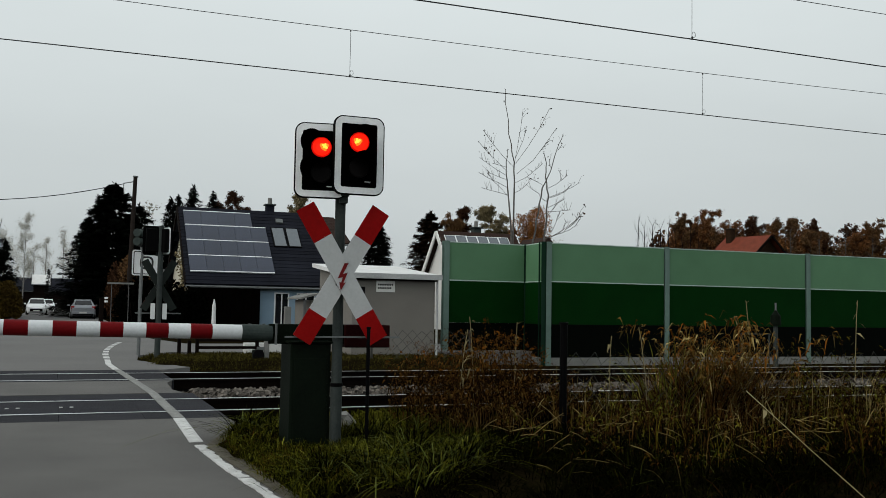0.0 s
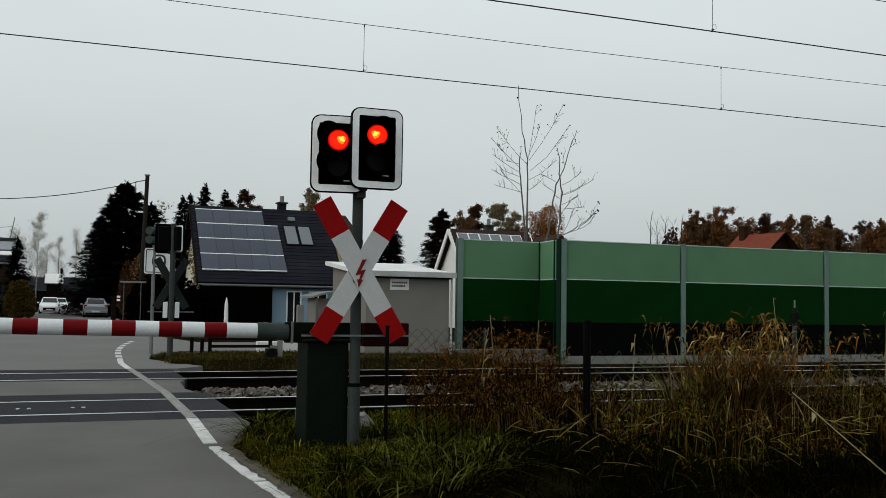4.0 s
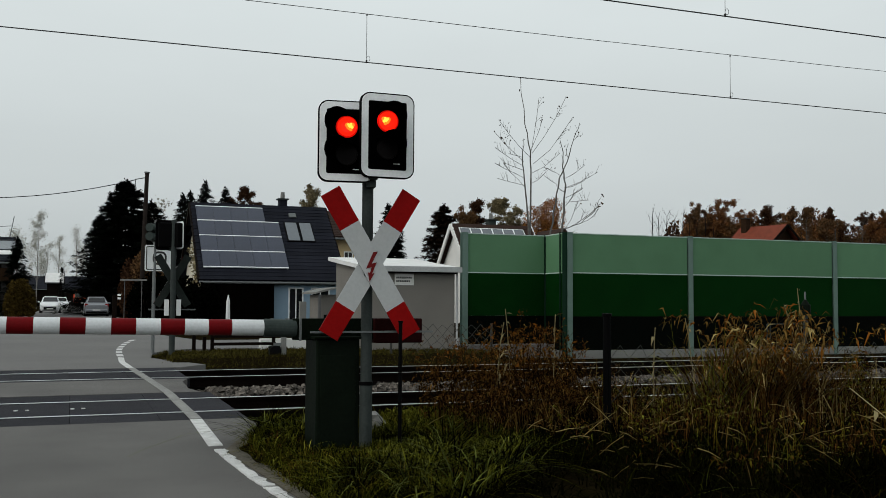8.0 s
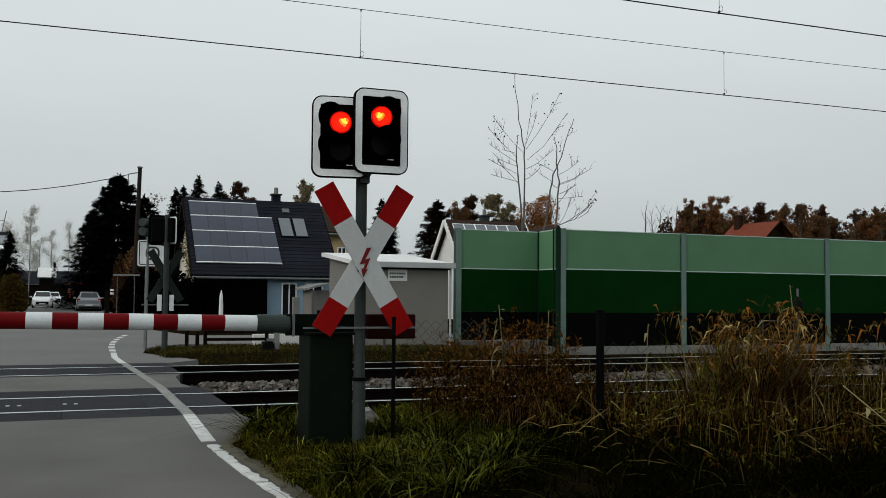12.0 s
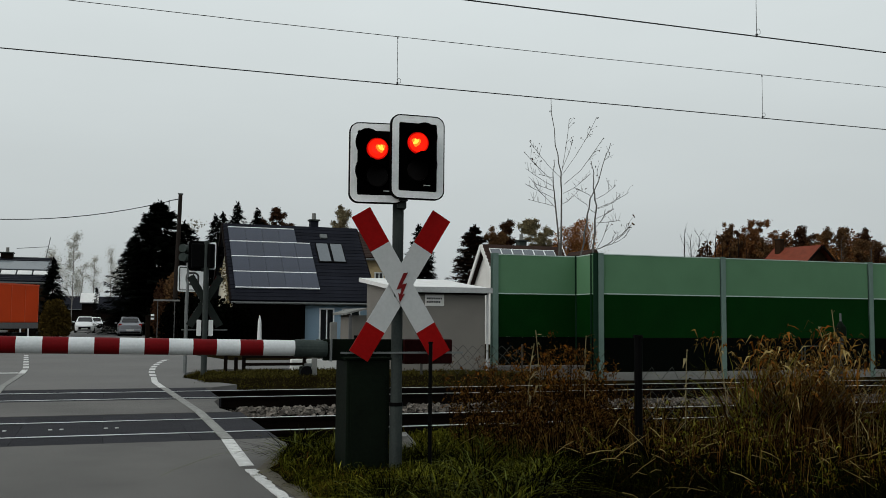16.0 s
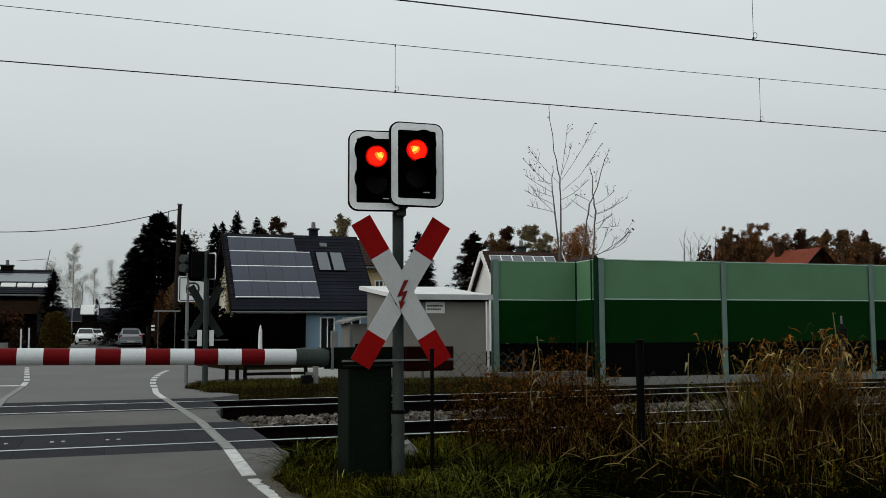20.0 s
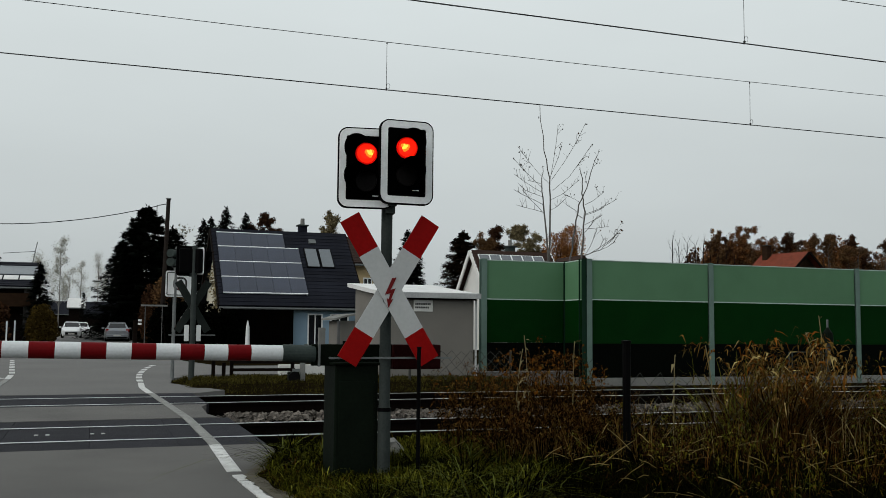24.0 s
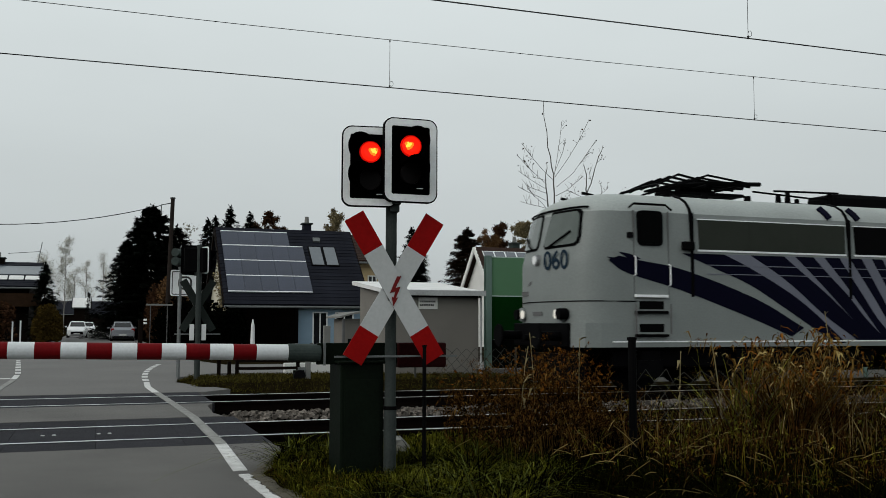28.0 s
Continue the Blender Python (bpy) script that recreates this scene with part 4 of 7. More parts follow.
h6, rm6 = gabled("house", pose(-5.2, 132, 0), "small far house with pale roof", 1.9, 5.0, 3.5, 4.7, "timber_dark", "hut_roof", 0.3)
h7, rm7 = gabled("house", pose(-12, 175, 0), "far house at the end of the street", 16, 9.0, 3.0, 5.2, "timber_dark", "roof_dark", 0.4)

# ---- open shelter, pergola, gate posts and low walls by the side street ----
sh = thing("garden_shed", pose(8.0, 30.0, 0), "small grey shed with shallow curved roof", "shed")
part("wall", box(0.0, 2.3, 0, 2.0, -0.3, 1.5), "hut_wall", sh)
part("opening", box(0.15, 1.9, -0.02, 0.0, -0.1, 0.62), "plastic_black", sh)
bm = bmesh.new()
for i in range(8):
    a, b = -1 + i / 4, -1 + (i + 1) / 4
    plate([(1.15 + 1.45 * a, 1.52 + 0.25 * (1 - a * a)), (1.15 + 1.45 * b, 1.52 + 0.25 * (1 - b * b)), (1.15 + 1.45 * b, 1.60 + 0.25 * (1 - b * b)), (1.15 + 1.45 * a, 1.60 + 0.25 * (1 - a * a))], -0.4, 2.3, bm)
part("roof", bm, "concrete", sh)
for x in (-0.1, 2.35):
    part("post", box(x - 0.06, x + 0.06, -0.3, -0.18, -0.3, 1.5), "plastic_grey", sh)

pg = thing("pergola", pose(-0.2, 30, 0), "dark garden pergola with two pale posts", "pergola")
for x in (0.05, 0.72):
    part("post", box(x - 0.014, x + 0.014, -0.014, 0.014, -0.3, 2.0), "plastic_grey", pg)
part("beam", box(-0.12, 0.92, -0.05, 0.05, 2.0, 2.07), "concrete", pg)
um = thing("closed_parasol", pose(3.72, 28, 0), "furled white garden parasol", "parasol")
part("canopy", tube((0, 0, 0.1), (0, 0, 1.2), 0.10, 0.07, n=12), "frame_white", um)
part("tip", tube((0, 0, 1.2), (0, 0, 1.45), 0.07, 0.015, n=12), "frame_white", um)
part("pole", tube((0, 0, -0.3), (0, 0, 0.1), 0.03), "plastic_grey", um)
gp = thing("gate_post", pose(6.3, 26, 0), "pale timber gate post", "post")
part("shaft", box(-0.13, 0.13, -0.1, 0.1, -0.3, 1.2, 0.02), "concrete", gp)
gp2 = thing("gate_post", pose(-0.52, 30, 0), "dark timber gate post with small white lamps", "post")
part("shaft", box(-0.09, 0.09, -0.08, 0.08, -0.3, 1.42, 0.02), "timber_dark", gp2)
for z in (1.28, 1.42):
    part("lamp", tube((0.17, -0.1, z - 0.04), (0.17, -0.1, z + 0.04), 0.07, 0.07, n=8), "light_clear", gp2)
    part("lamp_arm", box(0.05, 0.2, -0.12, -0.08, z - 0.02, z), "timber_dark", gp2)

# low board rail and machine on the far verge
rl = thing("board_rail", pose(0.95, 12.0, 0), "low dark timber rail on posts at the verge", "rail")
for x in (0.0, 1.45):
    part("post", box(x - 0.04, x + 0.04, -0.04, 0.04, -0.1, 0.58, 0.006), "timber_dark", rl)
for z in (0.22, 0.40, 0.52):
    part("board", box(-0.05, 1.5, -0.075, -0.045, z - 0.04, z + 0.03), "timber_dark", rl)
st = thing("stub_post", pose(0.55, 12.2, 0), "short dark timber stub post", "post")
part("shaft", box(-0.04, 0.04, -0.04, 0.04, -0.1, 0.6), "timber_dark", st)
copy_thing(st, pose(0.78, 12.1, -0.22))
bx = thing("track_box", pose(1.98, 9.7, -0.03), "dark trackside machine with lever", "trackside box")
part("body", box(-0.13, 0.10, -0.1, 0.1, 0.0, 0.30, 0.02), "machine_green", bx)
part("wheel", tube((-0.02, -0.12, 0.18), (-0.02, -0.16, 0.18), 0.13, n=16), "plastic_black", bx)
part("post", box(0.13, 0.24, -0.05, 0.05, 0.0, 0.82, 0.01), "concrete", bx, "pale concrete post")
part("arm", box(-0.03, 0.13, -0.03, 0.03, 0.28, 0.36), "galvanised", bx)
lw = thing("low_wall", pose(2.3, 13.2, 0), "low white rendered kerb wall along the side street", "wall")
part("wall", box(0.0, 2.3, 0, 0.2, -0.2, 0.28, 0.02), "render_white", lw)
fp = thing("fence_stub", pose(3.62, 10.3, -0.1), "short concrete stub post", "post")
part("shaft", box(-0.06, 0.06, -0.05, 0.05, 0, 0.75, 0.01), "concrete", fp)

# sign behind the far signal
ts = thing("traffic_sign", pose(-0.42, 12.6, 0), "white square sign on a thin steel post", "traffic sign")
part("post", tube((0.05, 0, -0.2), (0.05, 0, 2.65), 0.03, n=10), "galvanised", ts)
pl = part("sign_plate", plate(rounded(-0.16, 0.52, 1.93, 2.55, 0.05), -0.05, -0.035), "rim_white", ts)
part("sign_border", frame_ring(-0.13, 0.49, 1.96, 2.52, 0.02, -0.055, -0.0505, 0.04), "ink", pl)
part("symbol", frame_ring(0.02, 0.34, 2.08, 2.40, 0.045, -0.055, -0.0505, 0.12), "ink", pl)
lt = thing("signal_lamp", pose(-0.36, 12.4, 0), "grey signal lantern with round hoods on a post", "signal lamp")
part("post", tube((0, 0, -0.2), (0, 0, 3.1), 0.03, n=10), "galvanised", lt)
part("box", box(-0.10, 0.14, -0.1, 0.1, 2.62, 3.05, 0.02), "plastic_black", lt)
for z in (2.73, 2.94):
    part("hood", tube((-0.05, -0.1, z), (-0.16, -0.26, z), 0.09, 0.10, n=16), "sleeve_grey", lt)
for x in (-0.13, 0.13):
    part("reflector_strip", box(x - 0.05, x + 0.05, -0.02, 0.02, 0.86, 1.22, 0.006), "frame_white", far_signal, "white reflector strip")

part("cross_bar", box(-0.52, 0.50, -0.20, -0.17, 0.98, 1.01), "galvanised", far_signal, "thin steel cross bar")

# small post signal before the noise barrier
ds = thing("trackside_signal", pose(15.48, 8.6, -0.4), "small dark trackside signal on a post", "signal")
part("post", tube((0, 0, 0), (0, 0, 1.35), 0.07, 0.06, n=10), "mast_grey", ds)
part("head", tube((0, 0, 1.35), (0, 0, 1.62), 0.14, 0.13, n=14), "machine_green", ds)
part("top", tube((0, 0, 1.62), (0, 0, 1.75), 0.11, 0.03, n=14), "machine_green", ds)
part("finial", tube((0, 0, 1.75), (0, 0, 1.95), 0.025, n=8), "galvanised", ds)
hr = thing("hand_rail", pose(14.26, 8.6, -0.4), "thin dark steel hand rail frame", "rail")
for x in (0.0, 0.1, 1.0):
    part("post", tube((x, 0, 0), (x, 0, 1.12), 0.018, n=8), "mast_grey", hr)
for z in (0.62, 1.12):
    part("bar", tube((0, 0, z), (1.05, 0, z), 0.014, n=8), "mast_grey", hr)

# ---- timber pole with its cable ----
pole = thing("utility_pole", pose(1.35, 46, 0), "leaning dark timber utility pole", "utility pole")
part("shaft", tube((0.18, 0, -0.3), (0.38, 0, 8.45), 0.15, 0.11, n=12), "pole_wood", pole)
part("cap", tube((0.38, 0, 8.45), (0.385, 0, 8.52), 0.15, 0.15, n=12), "galvanised", pole)
part("bracket", pipe([(0.36, 0, 8.2), (-0.25, -0.1, 8.05), (-0.25, -0.1, 7.5)], 0.03), "galvanised", pole)
cable = thing("cable", pose(0, 46, 0), "black sagging overhead cable", "cable")
pts = []
for i in range(25):
    x = 1.15 - 26 * i / 24
    pts.append((x, 0, 7.719 + 0.2663 * x + 0.01591 * x * x))
part("wire", pipe(pts, 0.022), "black_box", cable)


# ---- vegetation ----
def leaf_cloud(pts, size, rng, flat=0.0):
    """Small bent leaf clumps, two triangles each, at the given points."""
    n = len(pts)
    a = rng.normal(size=(n, 3))
    a /= np.linalg.norm(a, axis=1, keepdims=True)
    b = rng.normal(size=(n, 3))
    b -= a * (a * b).sum(1, keepdims=True)
    b /= np.linalg.norm(b, axis=1, keepdims=True)
    s = (size * rng.uniform(0.5, 1.3, n))[:, None]
    p = np.asarray(pts)
    v = np.stack([p - a * s, p + b * s * 0.6, p + a * s, p - b * s * 0.6], 1).reshape(-1, 3)
    f = np.arange(4 * n).reshape(n, 4)
    return v, f


def limbs(rng, h, spread, levels, lean=0.0, n0=9, r0=0.09, up=0.75, start=0.25):
    """Trunk and branches as tapered tubes; returns the mesh and the twig ends."""
    vs, fs, tips = [], [], []

    def seg(p, q, ra, rb, k=5):
        d = (q - p).normalized()
        a = d.orthogonal().normalized()
        b = d.cross(a)
        base = len(vs)
        for c, r in ((p, ra), (q, rb)):
            for i in range(k):
                w = 2 * math.pi * i / k
                vs.append(tuple(c + a * (r * math.cos(w)) + b * (r * math.sin(w))))
        for i in range(k):
            j = (i + 1) % k
            fs.append((base + i, base + j, base + k + j, base + k + i))

    def grow(p, d, length, r, level):
        steps_n = 4
        for i in range(steps_n):
            d2 = (d + Vector(rng.normal(0, 0.10, 3)) + Vector((0, 0, 0.06))).normalized()
            q = p + d2 * length / steps_n
            seg(p, q, r, r * 0.8, 6 if level == 0 else 4)
            r *= 0.8
            p, d = q, d2
            if level < levels and (level > 0 or i >= 0):
                for _ in range(2 if level else 0):
                    side = Vector(rng.normal(0, 1, 3))
                    side = (side - d * side.dot(d)).normalized()
                    grow(p, (d * up + side * 0.75).normalized(), length * rng.uniform(0.35, 0.55), r * 0.55, level + 1)
        tips.append(tuple(p))

    trunk_d = Vector((lean, 0, 1)).normalized()
    p, r = Vector((0, 0, -0.3)), r0
    for i in range(n0):
        q = p + (trunk_d + Vector(rng.normal(0, 0.03, 3))).normalized() * (h / n0)
        seg(p, q, r, r * 0.88, 8)
        p, r = q, r * 0.88
        if i / n0 >= start:
            for _ in range(2):
                w = rng.uniform(0, 6.28)
                side = Vector((math.cos(w), math.sin(w), 0))
                grow(p, (trunk_d * up + side * 0.8).normalized(), spread * (1.15 - 0.7 * i / n0) * rng.uniform(0.7, 1.1), r * 0.5, 1)
    tips.append(tuple(p))
    return vs, fs, tips


def bare_tree(m, label, h, spread, seed, levels=2, material="bark_grey", leaves=0, leaf="leaf_pale", size=0.1, r0=0.09, up=0.75, start=0.25, lean=0.0, scatter=0.25):
    rng = np.random.default_rng(seed)
    t = thing("tree", m, label, "tree")
    vs, fs, tips = limbs(rng, h, spread, levels, r0=r0, up=up, start=start, lean=lean)
    raw("trunk", vs, fs, material, t)
    if leaves:
        tp = np.array(tips)
        p = tp[rng.integers(0, len(tp), leaves)] + rng.normal(0, scatter, (leaves, 3))
        v, f = leaf_cloud(p, size, rng)
        raw("crown", v, f, leaf, t)
    return t


def sprays(p, d, length, width):
    """Pointed drooping twigs: thin four-cornered blades along the directions d."""
    n = len(p)
    side = np.stack([-d[:, 1], d[:, 0], np.zeros(n)], 1)
    side /= np.linalg.norm(side, axis=1, keepdims=True) + 1e-9
    L, W = length[:, None], width[:, None]
    mid = p + d * L * 0.45
    v = np.stack([p, mid + side * W, p + d * L, mid - side * W], 1).reshape(-1, 3)
    return v, np.arange(4 * n).reshape(n, 4)


def spruce(m, label, h, r, seed, material="spruce", n=9000, size=0.15, low=0.05, shape=0.72):
    """A conifer of drooping boughs, each set with many pointed twigs."""
    rng = np.random.default_rng(seed)
    t = thing("spruce_tree", m, label, "tree", "spruces")
    part("trunk", tube((0, 0, -0.3), (0, 0, h * 0.99), 0.016 * h, 0.008, n=8), "bark_dark", t)
    boughs = int(h * 34)
    per = max(14, n // boughs)
    P, D, LN = [], [], []
    for k in range(boughs):
        u = low + (0.99 - low) * (k + rng.random()) / boughs
        z = h * u
        ln = (r * (1 - u) ** shape + 0.06) * rng.uniform(0.55, 1.08) * (0.88 + 0.12 * math.sin(k * 0.9))
        w = rng.uniform(0, 6.283)
        out_d = np.array([math.cos(w), math.sin(w), 0.0])
        s = rng.uniform(0.05, 1, per) ** 0.75
        drop = -0.30 * ln * s + 0.16 * ln * s ** 3
        across = rng.normal(0, 0.10, per) * (0.3 + 0.8 * ln * (1.05 - s))
        P.append(np.stack([out_d[0] * s * ln - out_d[1] * across, out_d[1] * s * ln + out_d[0] * across, z + drop + rng.normal(0, 0.04, per)], 1))
        a = w + rng.normal(0, 0.55, per)
        D.append(np.stack([np.cos(a), np.sin(a), rng.normal(-0.18, 0.22, per)], 1))
        LN.append(np.minimum(0.42, 0.16 + 0.3 * ln) * rng.uniform(0.5, 1.2, per))
    top = int(30 + 4 * h)
    P.append(np.stack([rng.normal(0, 0.04, top), rng.normal(0, 0.04, top), h * (1 - 0.10 * rng.random(top))], 1))
    a = rng.uniform(0, 6.283, top)
    D.append(np.stack([np.cos(a) * 0.6, np.sin(a) * 0.6, rng.uniform(0.2, 1.0, top)], 1))
    LN.append(rng.uniform(0.15, 0.35, top))
    ln = np.concatenate(LN)
    v, f = sprays(np.concatenate(P), np.concatenate(D), ln, ln * 0.20)
    raw("crown", v, f, material, t)
    return t


def bushy(m, label, size, seed, material, n=3000, leaf=0.12, name="bush", lumps=9, category="bush"):
    """A dense shrub: overlapping lumps of leaf clumps on short stems."""
    rng = np.random.default_rng(seed)
    t = thing(name, m, label, category)
    sx, sy, sz = size
    c = rng.uniform(-0.6, 0.6, (lumps, 3)) * (sx, sy, 0) + np.stack([np.zeros(lumps), np.zeros(lumps), rng.uniform(0.25, 0.7, lumps) * sz], 1)
    k = rng.integers(0, lumps, n)
    d = rng.normal(size=(n, 3))
    d /= np.linalg.norm(d, axis=1, keepdims=True)
    d *= rng.uniform(0.55, 1.05, (n, 1)) ** 0.5
    p = c[k] + d * (sx * 0.55, sy * 0.55, sz * 0.42) * rng.uniform(0.6, 1.0, lumps)[k][:, None]
    p[:, 2] = np.abs(p[:, 2])
    v, f = leaf_cloud(p, leaf, rng)
    raw("crown", v, f, material, t)
    stems = bmesh.new()
    for i in range(5):
        tube((rng.uniform(-0.1, 0.1), rng.uniform(-0.1, 0.1), -0.2), (rng.uniform(-0.5, 0.5) * sx, rng.uniform(-0.4, 0.4) * sy, sz * 0.6), 0.04, 0.015, n=5, bm=stems)
    part("stem", stems, "bark_dark", t)
    return t


# dark trees and hedge beside the street
spruce(pose(1.75, 69, 0), "tall dark spruce by the street", 10.7, 5.2, 11, n=120000, low=0.06, shape=0.62)
spruce(pose(0.1, 73, 0), "dark spruce by the street", 8.2, 3.8, 12, n=30000, low=0.06, shape=0.6)
spruce(pose(3.9, 72, 0), "dark spruce by the street", 9.4, 4.0, 13, n=30000, low=0.06, shape=0.6)
bushy(pose(2.35, 59.5, 0), "brown autumn beech beside the spruce", (1.5, 1.3, 4.3), 14, "leaf_brown", 20000, 0.09, "tree", 26, category="tree")
bushy(pose(3.0, 59, 0), "rusty autumn beech beside the spruce", (1.5, 1.3, 4.6), 16, "leaf_wood", 14000, 0.08, "tree", 22, category="tree")
bare_tree(pose(4.2, 72, 0), "thin bare birch behind the spruce", 8.6, 2.2, 15, 2, "bark_grey", 500, "leaf_pale", 0.12)
for i, (x, y, h, r) in enumerate(((6.45, 72, 10.1, 2.6), (8.3, 72, 11.2, 3.2), (9.97, 72, 10.8, 2.6), (7.4, 75, 10.7, 3.0))):
    spruce(pose(x, y, 0), "dark spruce behind the solar house", h, r, 20 + i, n=15000)
bare_tree(pose(12.0, 76, 0), "bare brown tree behind the houses", 10.2, 2.4, 26, 2, "bark_dark", 14000, "leaf_brown", 0.085, scatter=0.13)
bare_tree(pose(19.0, 78, 0), "pale leafed tree behind the houses", 10.6, 2.6, 27, 2, "bark_grey", 13000, "leaf_ivy", 0.080, scatter=0.13)
spruce(pose(24.6, 72, 0), "dark spruce behind the hut", 10.0, 3.2, 28, n=18000)
spruce(pose(27.0, 78, 0), "dark spruce behind the hut", 9.3, 3.2, 29, n=18000)
spruce(pose(25.8, 61, 0), "brownish spruce behind the hut", 9.0, 4.4, 30, "spruce_brown", n=42000)
for i, (x, y, h, mt) in enumerate(((37.0, 84, 9.4, "leaf_wood"), (39.3, 86, 10.6, "leaf_brown"), (42, 85, 11.2, "leaf_ivy"), (47.5, 88, 8.4, "leaf_brown"))):
    bare_tree(pose(x, y, 0), "brown half-bare tree on the skyline", h, 3.0, 40 + i, 2, "bark_dark", 26000, mt, 0.085, scatter=0.15)
orange = bushy(pose(44.6, 80, 6.4), "orange autumn tree crown on the skyline", (2.6, 2.2, 6.0), 45, "leaf_orange", 16000, 0.075, "tree", category="tree")
part("trunk", tube((0, 0, -6.6), (0.1, 0, 3.0), 0.16, 0.06, n=8), "bark_dark", orange)

ivy = thing("climbing_plant", pose(4.1, 38.6, 0), "pale withered climbing plant on the house gable", "climbing plant")
v, f = leaf_cloud(IVY, 0.06, np.random.default_rng(78))
raw("crown", v, f, "leaf_ivy", ivy)
part("stem", pipe([(-0.2, 0.3, -0.2), (-0.25, 0.6, 1.4), (-0.2, 1.2, 2.8)], 0.04), "bark_dark", ivy)

# the bare saplings behind the barrier
def sapling(m, label, stems, boughs, seed, thick=1.0):
    """A young tree: stems as bent tubes, boughs (x, z, reach, rise) with side twigs and a few last leaves."""
    rng = np.random.default_rng(seed)
    t = thing("tree", m, label, "tree")
    for pts in stems:
        bm = bmesh.new()
        n = len(pts) - 1
        for k, ((x0, z0), (x1, z1)) in enumerate(zip(pts, pts[1:])):
            for i in range(3):
                u, w = i / 3, (i + 1) / 3
                wob = [0.03 * math.sin(9.0 * (k + e) + seed) for e in (u, w)]
                tube((x0 + (x1 - x0) * u + wob[0], 0.05 * (k + u), z0 + (z1 - z0) * u), (x0 + (x1 - x0) * w + wob[1], 0.05 * (k + w), z0 + (z1 - z0) * w), thick * (0.046 - 0.034 * ((k + u) / n)), thick * (0.046 - 0.034 * ((k + w) / n)), n=6, bm=bm)
        part("trunk", bm, "bark_sapling", t)
    ends = [(p[-1][0], 0.05 * (len(p) - 1), p[-1][1] - u) for p in stems for u in (0.0, 0.08, 0.3, 0.55)]
    for x, z, dx, dz in boughs:
        dy = rng.uniform(-0.35, 0.35)
        P = [Vector((x, 0.1, z)), Vector((x + dx * 0.36 + rng.normal(0, 0.04), dy * 0.4, z + dz * 0.30)), Vector((x + dx * 0.70, dy * 0.75, z + dz * 0.64)), Vector((x + dx, dy, z + dz))]
        b = part("branch", pipe([tuple(p) for p in P], 0.0095, 5), "bark_sapling", t)
        for _ in range(int(3 + 3.0 * abs(dx))):
            u = rng.uniform(0.35, 0.95)
            k = min(2, int(u * 3))
            p = P[k].lerp(P[k + 1], u * 3 - k)
            q = p + Vector((0.30 * np.sign(dx) * rng.uniform(-0.4, 1.2), rng.normal(0, 0.15), rng.uniform(0.10, 0.45)))
            part("twig", tube(tuple(p), tuple(q), 0.007, 0.004, n=4), "bark_sapling", b)
            ends.append(tuple(q))
        ends.append(tuple(P[-1]))
    e = np.array(ends)
    e = e[np.argsort(-e[:, 2])][: len(e) // 2]
    v, f = leaf_cloud(e + rng.normal(0, 0.05, e.shape), 0.055, rng)
    raw("crown", v, f, "leaf_brown", t)
    return t


sapling(pose(15.432, 24.4, 0), "tall slender bare young tree with two stems",
        (((0.0, -0.4), (0.0, 4.02), (0.06, 6.36), (0.05, 7.46), (-0.16, 8.62), (-0.38, 10.55)), ((-0.05, -0.4), (-0.07, 4.41), (-0.25, 6.35), (-0.32, 7.20), (-0.21, 7.99))),
        ((0.06, 7.46, 0.47, 2.32), (0.10, 7.38, 1.72, 2.58), (0.17, 6.96, 1.92, 2.11), (0.10, 6.57, 1.38, 0.94), (0.06, 6.13, 0.69, 0.46), (0.03, 7.22, -1.35, 1.51), (-0.28, 7.02, -1.37, 1.11),
         (-0.31, 6.85, -1.30, 0.66), (-0.26, 6.34, -1.35, 0.55), (-0.22, 5.96, -1.05, 0.91), (-0.24, 6.03, -1.20, 0.25), (0.10, 7.62, 0.39, 1.13), (-0.32, 7.20, -0.66, 0.12), (-0.25, 6.66, -0.94, 0.26)), 51)
sapling(pose(16.389, 24.4, 0), "slender bare young tree leaning over, forked",
        (((-0.1, -0.4), (0.0, 4.13), (0.24, 5.39), (0.46, 6.43), (0.86, 7.17), (1.18, 8.15), (1.54, 8.89)), ((0.45, -0.4), (0.55, 4.38), (0.71, 6.13), (0.61, 6.92), (0.66, 7.55), (0.55, 8.03))),
        ((0.70, 6.43, 0.93, 0.62), (0.70, 6.03, 1.47, 0.73), (0.66, 5.42, 1.0, 0.11), (0.66, 5.58, 0.69, 0.42), (0.68, 5.81, -0.44, 0.06), (0.50, 6.52, -0.80, 0.27), (0.77, 7.08, 0.09, 0.64),
         (1.13, 8.10, 0.32, 0.30), (0.70, 6.0, 0.84, 0.36), (0.61, 5.17, 0.54, 0.66), (0.37, 6.11, -0.53, 0.29)), 52)
sapling(pose(16.936, 24.4, 0), "low bare young tree with arching boughs",
        (((-0.05, -0.4), (0.0, 4.26), (0.89, 4.57), (1.53, 5.07), (1.99, 5.81)),),
        ((0.45, 4.43, 0.99, 0.79), (0.89, 4.57, 0.45, 0.34), (0.18, 4.35, 0.54, 1.09), (1.07, 4.74, 0.73, 0.75), (0.62, 4.48, 0.36, 0.57)), 53, 0.5)

